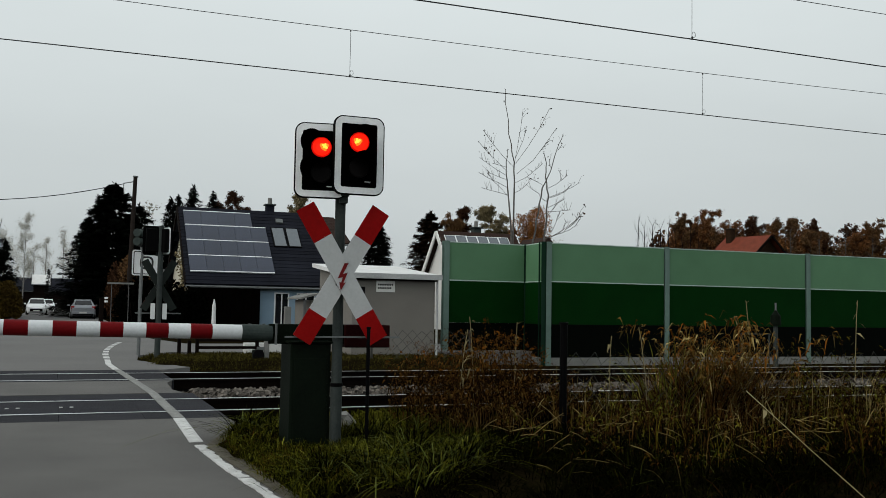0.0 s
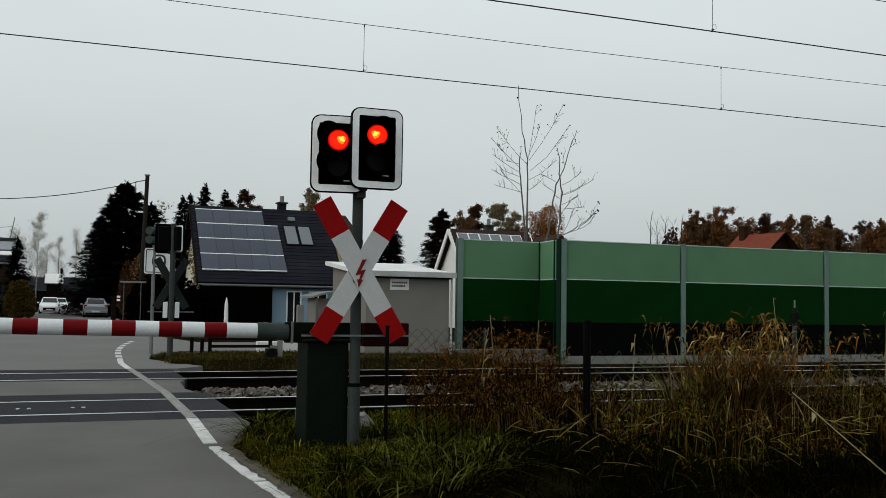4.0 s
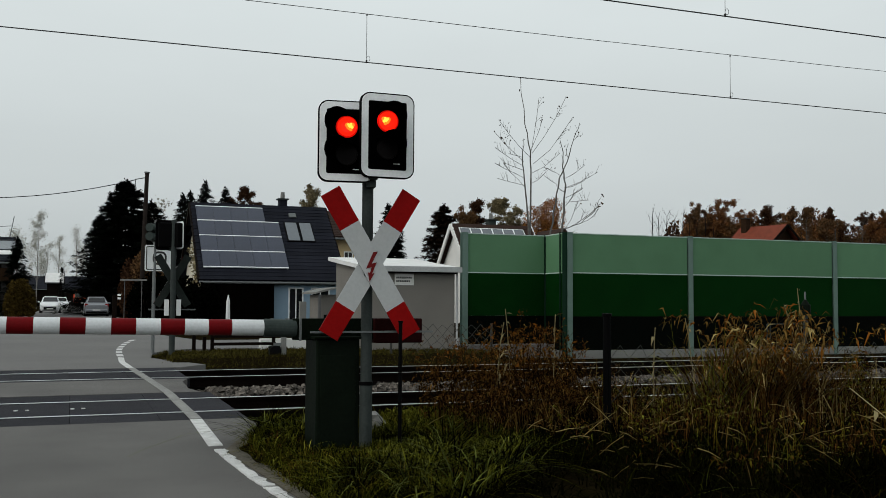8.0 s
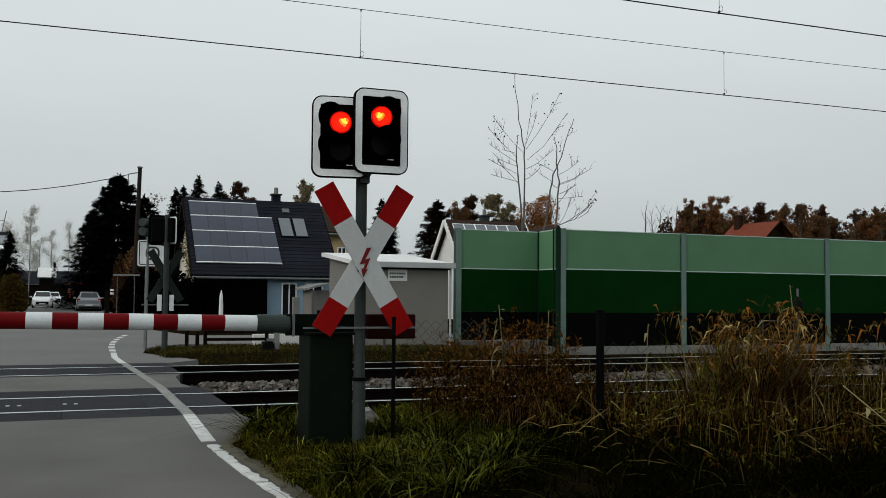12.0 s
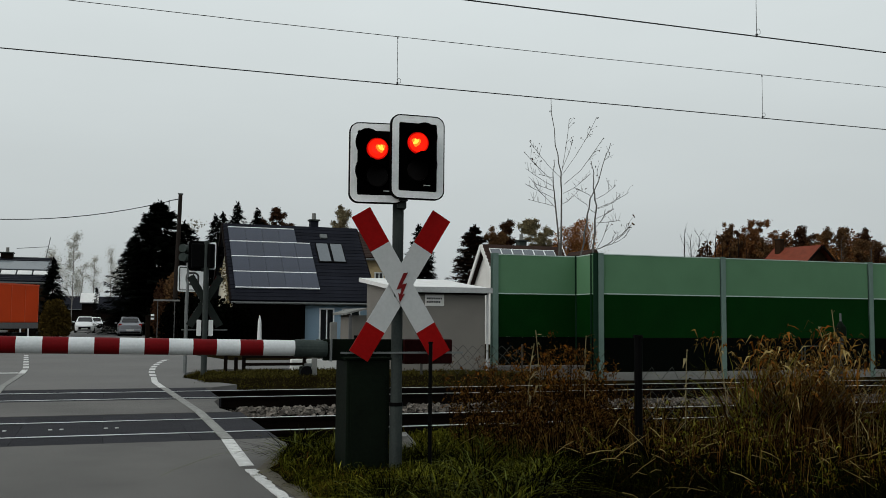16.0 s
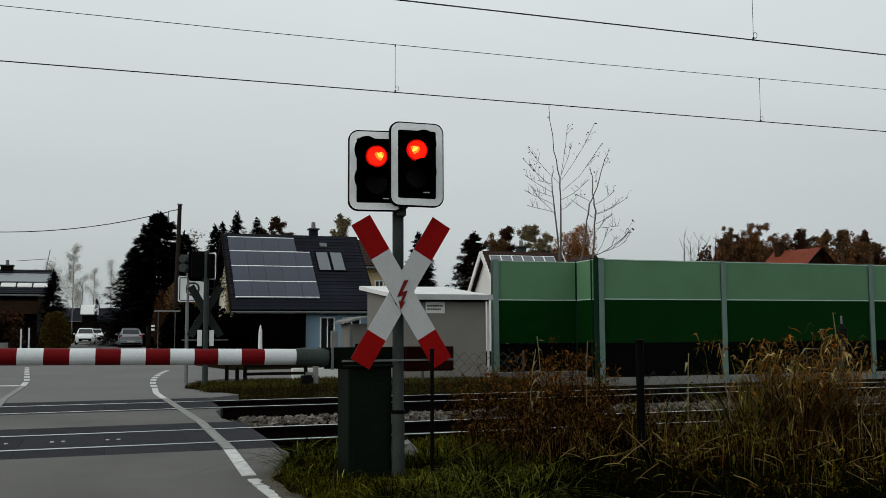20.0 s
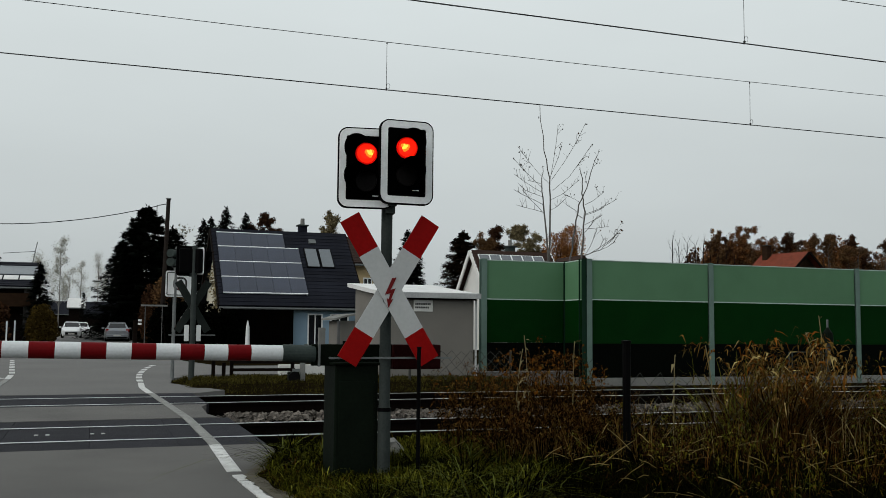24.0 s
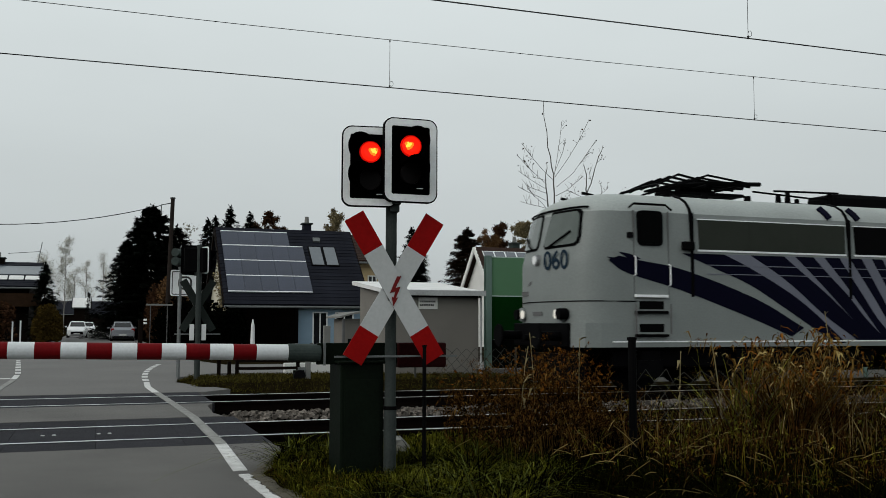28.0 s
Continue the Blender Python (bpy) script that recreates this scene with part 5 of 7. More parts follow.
# brown wood on the right
rngw = np.random.default_rng(60)
for i in range(17):
    x, y = 82.5 + 2.35 * i + rngw.normal(0, 0.5), 106 + rngw.normal(0, 3)
    h = 15.1 + 0.9 * math.sin(i * 1.3) + rngw.normal(0, 0.4) + 0.05 * i
    w = bare_tree(pose(x, y, 0), "brown autumn tree of the far wood", h * 0.86, 3.4, 70 + i, 2, "bark_dark" if i % 3 else "bark_grey", 12000, ("leaf_wood", "leaf_rust", "leaf_brown")[i % 3], 0.12, scatter=0.17, start=0.15)
    w = bushy(pose(x + 0.8, y + 1.5, 0), "dense brown autumn tree of the far wood", (3.0, 2.4, h * 0.90), 270 + i, ("leaf_rust", "leaf_wood", "leaf_rust")[i % 3], 12000, 0.21, "tree", 20, category="tree")
for i in range(15):
    bushy(pose(83.5 + 2.7 * i + rngw.normal(0, 0.6), 113, 0), "dense brown tree deeper in the wood", (3.4, 2.4, 13.2 + rngw.normal(0, 0.5)), 320 + i, ("leaf_brown", "leaf_wood")[i % 2], 6000, 0.26, "tree", 20, category="tree")
for i in range(9):
    bare_tree(pose(71.8 + 1.25 * i, 101, 0), "bare grey tree at the wood's edge", 12.6 + rngw.normal(0, 0.5), 2.4, 90 + i, 2, "bark_dark", 0, r0=0.14, up=1.9, start=0.5)
for i in range(7):
    bare_tree(pose(84 + 5.0 * i, 96, 0), "slim bare birch before the wood", 12.4 + rngw.normal(0, 0.6), 2.4, 190 + i, 2, "bark_grey", 0, r0=0.12, up=1.4)
for i in range(9):
    bare_tree(pose(48 + 2.0 * i, 110, 0), "pale bare tree far off", 9.0 + rngw.normal(0, 0.8), 2.2, 100 + i, 2, "bark_grey", 200, "leaf_pale", 0.1, up=1.4)

# left side of the street
bare_tree(pose(-6.2, 121, 0), "pale poplar with thin leaves", 11.0, 2.0, 110, 3, "bark_pale", 4200, "leaf_pale", 0.07, up=1.5, start=0.2, scatter=0.2)
for i, (x, y, h) in enumerate(((-8.8, 126, 8.8), (-4.3, 196, 12.6), (-1.3, 193, 13.6), (1.9, 196, 11.8), (-11.5, 126, 7.4), (-6.6, 198, 11.0), (0.2, 200, 11.2))):
    bare_tree(pose(x, y, 0), "pale bare tree at the end of the street", h, 2.6, 115 + i, 3, "bark_pale", 2400, "leaf_pale", 0.08, up=1.2, scatter=0.3, r0=0.16)
bare_tree(pose(2.2, 118, 0), "brown bare tree by the street", 7.5, 2.4, 121, 2, "bark_dark", 900, "leaf_brown", 0.2, scatter=0.5)
spruce(pose(-5.55, 59, 0), "dark conical yew beside the dark house", 5.2, 1.35, 122, n=9000, size=0.2, shape=0.6)
bushy(pose(-5.25, 57, 0), "yellow-green rounded garden tree", (1.15, 0.9, 2.5), 123, "leaf_yellow", 12000, 0.07, lumps=24)
spruce(pose(-3.1, 104, 0), "narrow dark cypress by the street", 4.6, 0.6, 124, n=1500, size=0.2, shape=0.5)
for i in range(6):
    bushy(pose(1.9 + 0.25 * i, 92 + 5 * i, 0), "brown hedge shrubs along the street", (1.6, 1.6, 3.6 - 0.2 * i), 130 + i, "leaf_brown", 1500, 0.2)
for i in range(6):
    bushy(pose(-13.0 + 1.0 * i, 50 + 0.6 * i, 0), "dark brown garden shrub", (1.3, 1.0, 2.1 + 0.2 * (i % 3)), 140 + i, "leaf_brown" if i % 2 else "leaf_hedge", 1500, 0.13)
for i in range(4):
    bushy(pose(0.98 + 0.80 * i, 33.0, 0), "dark evergreen hedge beside the house", (0.9, 0.7, 2.1 + 0.1 * (i % 3)), 150 + i, "leaf_hedge", 3600, 0.09, "hedge", category="hedge")
for i in range(4):
    bushy(pose(2.6 + 1.2 * i, 52.0, 0), "dark shrubs behind the hedge", (1.4, 0.9, 3.0), 165 + i, "leaf_hedge", 1500, 0.16)
lwl = thing("garden_wall", pose(-9.85, 46, 0), "pale rendered low garden wall", "wall")
part("wall", box(0.0, 2.0, 0, 0.3, -0.3, 1.0, 0.03), "concrete", lwl)
part("wall_low", box(2.0, 2.7, 0, 0.3, -0.3, 0.6, 0.03), "concrete", lwl)
for x, z in ((-6.5, 1.35), (-6.1, 1.4)):
    wp = thing("gate_rod", pose(x, 46, 0), "thin white gate rod", "post", "gate rods")
    part("shaft", box(-0.04, 0.04, -0.03, 0.03, -0.2, z, 0.01), "frame_white", wp)
for x in (-5.75, -5.1):
    wp = thing("gate_pillar", pose(x, 64, 0), "grey stone gate pillar", "pillar", "gate pillars")
    part("shaft", box(-0.28, 0.28, -0.2, 0.2, -0.2, 1.1, 0.03), "concrete", wp)


# ---- vehicles ----
def wheel(parent, x, y, r, w, side):
    t = part("wheel", tube((x, y, r), (x, y + w * side, r), r, n=24, bevel=0.02), "tyre", parent)
    part("rim", tube((x, y - 0.008 * side, r), (x, y + 0.02 * side, r), r * 0.62, n=18), "rim_metal", t)
    return t


def car(m, label, material, L=4.2, W=1.74, H=1.46, white=False):
    """A hatchback with its nose to -x; the tail shows when turned."""
    t = thing("car", m, label, "car", "parked cars")
    bm = bmesh.new()
    secs = []
    # stations along x: (x, half width, belt z, roof half width, roof z, low z)
    prof = [(0.0, 0.62, 0.62, 0.60, 0.64, 0.34), (0.25, 0.80, 0.74, 0.70, 0.78, 0.22), (1.05, 0.86, 0.86, 0.66, 0.98, 0.20), (1.75, 0.87, 0.90, 0.60, 1.40, 0.20), (2.6, 0.87, 0.92, 0.60, 1.46, 0.20), (3.55, 0.86, 0.94, 0.58, 1.38, 0.20), (4.0, 0.84, 0.95, 0.62, 1.02, 0.24), (4.18, 0.76, 0.80, 0.64, 0.84, 0.34)]
    for x, hw, bz, rw, rz, lz in prof:
        s = H / 1.46
        ring = [(-hw * 0.9, lz), (-hw, (lz + bz) / 2), (-hw * 0.97, bz), (-rw, rz - 0.05), (-rw * 0.85, rz), (rw * 0.85, rz), (rw, rz - 0.05), (hw * 0.97, bz), (hw, (lz + bz) / 2), (hw * 0.9, lz)]
        secs.append([bm.verts.new((x * L / 4.2, y * W / 1.74, z * s)) for y, z in ring])
    for a, b in zip(secs, secs[1:]):
        for i in range(10):
            j = (i + 1) % 10
            bm.faces.new((a[i], a[j], b[j], b[i]))
    bm.faces.new(secs[0])
    bm.faces.new(secs[-1][::-1])
    bmesh.ops.recalc_face_normals(bm, faces=bm.faces[:])
    body = part("body", bm, material, t, smooth=False)
    s, k = H / 1.46, L / 4.2
    rw = part("tail_glass", bmesh_quad([(3.62 * k, -0.52, 1.34 * s), (3.62 * k, 0.52, 1.34 * s), (3.985 * k, 0.58, 1.05 * s), (3.985 * k, -0.58, 1.05 * s)], 0.012), "window_glass", t)
    part("windscreen", bmesh_quad([(1.10 * k, 0.60, 1.0 * s), (1.10 * k, -0.60, 1.0 * s), (1.70 * k, -0.54, 1.37 * s), (1.70 * k, 0.54, 1.37 * s)], 0.02), "window_glass", t)
    for sd in (-1, 1):
        part("side_glass", bmesh_quad([(1.5 * k, sd * 0.81 * W / 1.74, 0.97 * s), (3.6 * k, sd * 0.80 * W / 1.74, 0.99 * s), (3.4 * k, sd * 0.615 * W / 1.74, 1.32 * s), (1.85 * k, sd * 0.625 * W / 1.74, 1.33 * s)], 0.02 * sd), "window_glass", t)
        part("tail_light", box(4.02 * k, 4.13 * k, sd * 0.70 - 0.11, sd * 0.70 + 0.11, 0.74 * s, 0.95 * s, 0.02), "light_red", t)
        part("headlight", box(0.03 * k, 0.2 * k, sd * 0.60 - 0.14, sd * 0.60 + 0.14, 0.58 * s, 0.70 * s, 0.02), "light_clear", t)
        part("mirror", box(1.45 * k, 1.6 * k, sd * 0.95 - 0.09, sd * 0.95 + 0.09, 0.93 * s, 1.05 * s, 0.02), material, t)
        for x in (0.78, 3.36):
            wheel(t, x * k, sd * (W / 2 - 0.01), 0.31, -0.19, sd)
    part("bumper", box(4.10 * k, 4.22 * k, -0.78, 0.78, 0.36 * s, 0.56 * s, 0.03), material, t)
    part("bumper_trim", box(4.20 * k, 4.235 * k, -0.7, 0.7, 0.28 * s, 0.40 * s, 0.01), "plastic_black", t)
    part("grille", box(-0.02, 0.06, -0.5, 0.5, 0.34 * s, 0.56 * s, 0.01), "plastic_black", t)
    part("number_plate", box(4.22 * k, 4.232 * k, -0.26, 0.26, 0.43 * s, 0.54 * s), "paper_white", t)
    part("front_plate", box(-0.035, -0.02, -0.26, 0.26, 0.36 * s, 0.46 * s), "paper_white", t)
    return t


def bmesh_quad(pts, lift):
    """A thin pane through four corners, with thickness along its normal."""
    bm = bmesh.new()
    p = [Vector(q) for q in pts]
    n = (p[1] - p[0]).cross(p[3] - p[0]).normalized() * abs(lift)
    if lift < 0:
        n = -n
    a = [bm.verts.new(q - n) for q in p]
    b = [bm.verts.new(q + n) for q in p]
    bm.faces.new(a[::-1])
    bm.faces.new(b)
    for i in range(4):
        j = (i + 1) % 4
        bm.faces.new((a[i], a[j], b[j], b[i]))
    bmesh.ops.recalc_face_normals(bm, faces=bm.faces[:])
    return bm


# the tail of the silver car and the nose of the white ones face the crossing
car(pose(-0.42, 66.0, -0.05, 0, 0, -90), "silver hatchback parked at the street's edge", "car_silver", 4.1, 1.70, 1.46)
car(pose(-3.80, 78.5, -0.05, 0, 0, 90), "white hatchback parked facing the crossing", "car_white", 4.0, 1.72, 1.48)
car(pose(-3.15, 93.0, -0.05, 0, 0, 90), "white car parked behind another white car", "car_white", 4.2, 1.70, 1.45)

# ---- orange delivery truck: origin at the rear left corner, nose to -x ----
truck = thing("delivery_truck", pose(0, 150, 0), "orange double-cab truck with tarpaulin box body", "truck")
part("chassis", box(-5.6, -0.1, 0.45, 1.65, 0.45, 0.70, 0.02), "plastic_black", truck)
cabp = [(-2.55, 0.55), (-2.55, 2.38), (-4.15, 2.40), (-4.45, 2.30), (-5.05, 1.45), (-5.75, 1.25), (-5.95, 0.95), (-5.95, 0.40), (-5.35, 0.36), (-2.55, 0.40)]
cabm = bmesh.new()
ra = [cabm.verts.new((x, 0.08 + (0.10 if z > 1.6 else 0.0), z)) for x, z in cabp]
rb = [cabm.verts.new((x, 1.97 - (0.10 if z > 1.6 else 0.0), z)) for x, z in cabp]
cabm.faces.new(ra)
cabm.faces.new(rb[::-1])
for i in range(len(cabp)):
    j = (i + 1) % len(cabp)
    cabm.faces.new((ra[j], ra[i], rb[i], rb[j]))
bmesh.ops.recalc_face_normals(cabm, faces=cabm.faces[:])
bmesh.ops.bevel(cabm, geom=cabm.edges[:], offset=0.05, segments=2, affect="EDGES")
cb = part("cab", cabm, "truck_orange", truck, "glossy orange cab")
part("windscreen", bmesh_quad([(-5.03, 0.22, 1.50), (-5.03, 1.83, 1.50), (-4.47, 1.75, 2.25), (-4.47, 0.30, 2.25)], 0.02), "loco_glass", cb)
for s, yy in ((-1, 0.10), (1, 1.95)):
    part("door_window", bmesh_quad([(-4.72, yy + 0.0 * s, 1.50), (-3.75, yy, 1.50), (-3.75, yy - 0.06 * s, 2.15), (-4.30, yy - 0.06 * s, 2.15)], 0.02), "window_glass", cb)
    part("rear_door_window", bmesh_quad([(-3.55, yy, 1.50), (-2.85, yy, 1.50), (-2.85, yy - 0.06 * s, 2.15), (-3.55, yy - 0.06 * s, 2.15)], 0.02), "window_glass", cb)
    part("mirror", box(-4.85, -4.70, yy + 0.17 * s - 0.09, yy + 0.17 * s + 0.09, 1.45, 1.80, 0.02), "plastic_black", cb)
    part("headlight", box(-5.90, -5.62, yy - 0.18 * s - 0.15, yy - 0.18 * s + 0.15, 0.88, 1.18, 0.04), "light_clear", cb)
    for x in (-4.95, -1.25):
        wheel(truck, x, yy - (0.0 if s > 0 else 0.02), 0.35, -0.24, s)
part("grille", box(-5.985, -5.80, 0.45, 1.6, 0.72, 1.16, 0.02), "plastic_black", cb)
part("badge", tube((-5.985, 1.02, 0.97), (-6.0, 1.02, 0.97), 0.10, n=16), "rim_metal", cb)
part("bumper", box(-6.0, -5.55, 0.06, 1.99, 0.36, 0.68, 0.05), "plastic_black", cb)
part("number_plate", box(-6.012, -6.0, 0.76, 1.28, 0.45, 0.56), "paper_white", cb)
bx = part("box_body", box(-2.45, 0.0, 0.0, 2.05, 1.12, 2.72, 0.05), "truck_tarp", truck, "orange tarpaulin box")
part("box_hood", box(-2.75, -2.45, 0.12, 1.93, 2.40, 2.68, 0.08), "truck_tarp", truck)
part("roof_edge", box(-2.47, 0.01, -0.012, 0.03, 2.66, 2.71), "truck_orange", bx)
for x in (-2.42, -1.62, -0.82, -0.04):
    part("tarp_seam", box(x - 0.02, x + 0.02, -0.014, 0.0, 1.14, 2.66), "truck_orange", bx)
part("side_board", box(-2.40, -0.02, -0.02, 0.03, 0.88, 1.12, 0.01), "plastic_grey", truck, "pale aluminium side board")
part("side_board", box(-2.40, -0.02, 2.02, 2.07, 0.88, 1.12, 0.01), "plastic_grey", truck)
part("rear_board", box(-0.03, 0.02, 0.0, 2.05, 0.88, 1.12, 0.01), "plastic_grey", truck)
part("underrun_bar", box(-0.15, -0.05, 0.1, 1.95, 0.42, 0.55, 0.01), "plastic_black", truck)

# ---- electric locomotive, nose to -x, origin at rail level under its front ----
loco = thing("electric_locomotive", pose(700, FAR_Y, 0), "white electric locomotive with dark blue sweeping stripes", "locomotive")
LL = 18.3
FRONT = -0.15
BOW = ((0.0, 0.0), (0.25, 0.016), (0.6, 0.066), (0.95, 0.14), (1.15, 0.205), (1.30, 0.30), (1.41, 0.44), (1.47, 0.60), (1.5, 0.85))


def rake(z):
    return FRONT + (0.0 if z < 2.45 else 0.24 * (z - 2.45) / 0.95)


def bow(y):
    """How far the bowed nose falls back at y from its middle."""
    return float(np.interp(abs(y), [b[0] for b in BOW], [b[1] for b in BOW]))


def hull(z, i, r):
    """Plan outline at a height: inset i from the side, rake r of both ends."""
    k = (1.5 - i) / 1.5
    front = [(r + b * (1 - 0.3 * i), y * k) for y, b in BOW]
    half = front[1:] + [(2.2, 1.5 - i)]
    pts = [(x, -y) for x, y in [front[0]] + half] + [(LL - x, -y) for x, y in half[::-1]] + [(LL - front[0][0], 0.0)] + [(LL - x, y) for x, y in half] + [(x, y) for x, y in half[::-1]]
    return [(x, y, z) for x, y in pts]


def loft(rings, cap=True):
    bm = bmesh.new()
    rows = [[bm.verts.new(p) for p in r] for r in rings]
    n = len(rows[0])
    for a, b in zip(rows, rows[1:]):
        for i in range(n):
            j = (i + 1) % n
            bm.faces.new((a[i], a[j], b[j], b[i]))
    if cap:
        bm.faces.new(rows[-1])
    bmesh.ops.recalc_face_normals(bm, faces=bm.faces[:])
    return bm


body = part("body", loft([hull(z, i, rake(z)) for z, i in ((1.30, 0.0), (1.72, 0.0), (2.40, 0.0), (2.50, 0.002), (2.9, 0.015), (3.38, 0.05))], cap=False), "loco_white", loco, "white body shell", smooth=True)
part("roof", loft([hull(z, i, r + FRONT) for z, i, r in ((3.38, 0.05, 0.235), (3.48, 0.095, 0.26), (3.60, 0.19, 0.34), (3.70, 0.36, 0.50), (3.77, 0.60, 0.74), (3.80, 0.93, 1.05), (3.81, 1.3, 1.4))]), "loco_roof", loco, "pale rounded roof, light from above in its colour", smooth=True)
sk = part("skirt", slab([(-0.06, -1.25), (0.12, -1.44), (0.42, -1.5), (LL - 0.62, -1.5), (LL - 0.28, -1.44), (LL - 0.07, -1.25), (LL - 0.07, 1.25), (LL - 0.28, 1.44), (LL - 0.62, 1.5), (0.42, 1.5), (0.12, 1.44), (-0.06, 1.25)], 0.86, 1.30), "loco_white", loco, "white lower skirt")
part("sill", box(0.65, LL - 0.65, -1.512, -1.495, 0.95, 0.975), "rim_white", sk)
part("belt_line", pipe([(rake(1.7) + bow(y) - 0.004, y, 1.705) for y in (1.30, 1.15, 0.95, 0.6, 0.25, 0, -0.25, -0.6, -0.95, -1.15, -1.30, -1.41, -1.47)] + [(FRONT + 1.0, -1.504, 1.705), (1.15, -1.506, 1.705)], 0.011, 5), "loco_black", body, "dark line round the nose")
# running gear
part("frame", box(0.45, LL - 0.45, -1.05, 1.05, 0.70, 1.30), "loco_black", loco)
part("buffer_beam", box(-0.12, 0.06, -1.20, 1.20, 0.86, 1.30, 0.02), "loco_black", loco)
part("snow_plough", box(0.05, 0.25, -1.25, 1.25, 0.15, 0.72, 0.02), "loco_black", loco)
for s in (-1, 1):
    b = part("buffer", tube((-0.55, s * 0.875, 1.06), (-0.08, s * 0.875, 1.06), 0.09, n=14), "loco_black", loco)
    part("buffer_plate", tube((-0.62, s * 0.875, 1.06), (-0.57, s * 0.875, 1.06), 0.23, n=20, bevel=0.015), "loco_black", b)
    for x0 in (0.75, 10.95):
        bg = part("bogie_frame", box(x0, x0 + 6.1, s * 1.20 - 0.09, s * 1.20 + 0.09, 0.48, 0.80, 0.03), "loco_black", loco)
        for k in range(3):
            part("axle_box", box(x0 + 0.55 + 2.1 * k, x0 + 0.95 + 2.1 * k, s * 1.32 - 0.1, s * 1.32 + 0.1, 0.40, 0.80, 0.04), "loco_black", bg)
            part("wheel", tube((x0 + 0.75 + 2.1 * k, s * 0.69, 0.625), (x0 + 0.75 + 2.1 * k, s * 0.82, 0.625), 0.62, n=28), "loco_black", bg)
    part("cylinder_box", box(7.4, 10.4, s * 1.15 - 0.2, s * 1.15 + 0.2, 0.30, 0.84, 0.05), "loco_black", loco)
part("coupler", tube((-0.45, 0, 1.02), (0.0, 0, 1.02), 0.06, n=10), "loco_black", loco)
# cab front
def screen(corners, s, r, lift):
    """A pane with rounded corners lying on the raked front; s is its side."""
    pts = []
    n = len(corners)
    for k in range(n):
        p, a, c = (Vector(corners[(k + o) % n]) for o in (0, -1, 1))
        u, w_ = p + (a - p).normalized() * r, p + (c - p).normalized() * r
        for q in (0, 0.25, 0.5, 0.75, 1):
            pts.append(u * (1 - q) ** 2 + p * 2 * q * (1 - q) + w_ * q * q)
    ys_ = [p[0] for p in pts]
    bm = bmesh.new()
    cols = []
    for k in range(15):
        y = min(ys_) + 0.004 + (max(ys_) - min(ys_) - 0.008) * k / 14
        zs = []
        for p, q in zip(pts, pts[1:] + pts[:1]):
            if (p[0] - y) * (q[0] - y) <= 0 and abs(p[0] - q[0]) > 1e-9:
                zs.append(p[1] + (q[1] - p[1]) * (y - p[0]) / (q[0] - p[0]))
        cols.append([[bm.verts.new((rake(min(z, 3.40)) + bow(y) - d, s * y, z)) for z in (min(zs), max(zs))] for d in (lift, -0.02)])
    for p, q in zip(cols, cols[1:]):
        bm.faces.new((p[0][0], p[0][1], q[0][1], q[0][0]))
        for j in (0, 1):
            bm.faces.new((p[0][j], q[0][j], q[1][j], p[1][j]))
    bmesh.ops.recalc_face_normals(bm, faces=bm.faces[:])
    return bm


for s in (-1, 1):
    fwd = lambda z: rake(z) - 0.012
    w = part("windscreen", screen([(0.13, 2.76), (1.15, 2.78), (1.05, 3.40), (0.17, 3.40)], s, 0.10, 0.034), "loco_glass", loco, "greenish windscreen pane")
    part("windscreen_seal", screen([(0.09, 2.715), (1.20, 2.735), (1.10, 3.445), (0.13, 3.445)], s, 0.13, 0.012), "loco_black", w)
    part("wiper", pipe([(fwd(2.74) + bow(0.35) - 0.04, s * 0.35, 2.74), (fwd(2.80) + bow(0.55) - 0.05, s * 0.55, 2.82), (fwd(3.0) + bow(0.95) - 0.04, s * 0.95, 3.02)], 0.02), "loco_black", w)
    hl = part("lamp_pod", tube((-0.10, s * 0.86, 1.47), (0.05, s * 0.86, 1.47), 0.14, n=18, bevel=0.02), "loco_white", loco)
    part("headlamp", tube((-0.115, s * 0.75, 1.47), (-0.09, s * 0.75, 1.47), 0.085, n=18), "lamp_white", hl, "bright white headlamp")
    part("tail_lamp", tube((-0.16, s * 0.95, 1.47), (0.02, s * 0.95, 1.47), 0.105, n=18), "loco_black", hl)
    part("horn", tube((0.85, s * 0.45, 3.80), (0.60, s * 0.45, 3.82), 0.015, 0.032, n=10), "loco_black", loco)
    part("horn_foot", tube((0.8, s * 0.45, 3.5), (0.8, s * 0.45, 3.81), 0.02, n=6), "loco_black", loco)
part("brow", pipe([(rake(3.38) + bow(y) - 0.01, y, 3.475 - 0.10 * max(0, abs(y) - 1.05)) for y in (-1.22, -1.1, -0.85, -0.5, -0.2, 0, 0.2, 0.5, 0.85, 1.1, 1.22)], 0.02, 6), "loco_black", loco, "dark drip rail over the windscreens")
part("top_lamp", tube((-0.06, 0.0, 2.52), (0.05, 0.0, 2.52), 0.11, n=20, bevel=0.01), "rim_metal", loco)
part("top_lamp_glass", tube((-0.072, 0.0, 2.52), (-0.055, 0.0, 2.52), 0.085, n=20), "light_clear", loco)
part("plate_bar", box(-0.008, 0.0, 0.30, 0.85, 1.84, 1.93), "plastic_grey", loco)
part("emblem", plate([(-0.16, 0), (0.0, 0.03), (0.10, 0.12), (-0.05, 0.09)], 0, 0.004), "plastic_grey", loco).matrix_local = Matrix(((0, 1, 0, -0.006), (-1, 0, 0, 0.35), (0, 0, 1, 2.02), (0, 0, 0, 1)))
part("type_plate", box(-0.008, 0.0, -0.20, 0.20, 1.44, 1.52), "plastic_grey", loco)


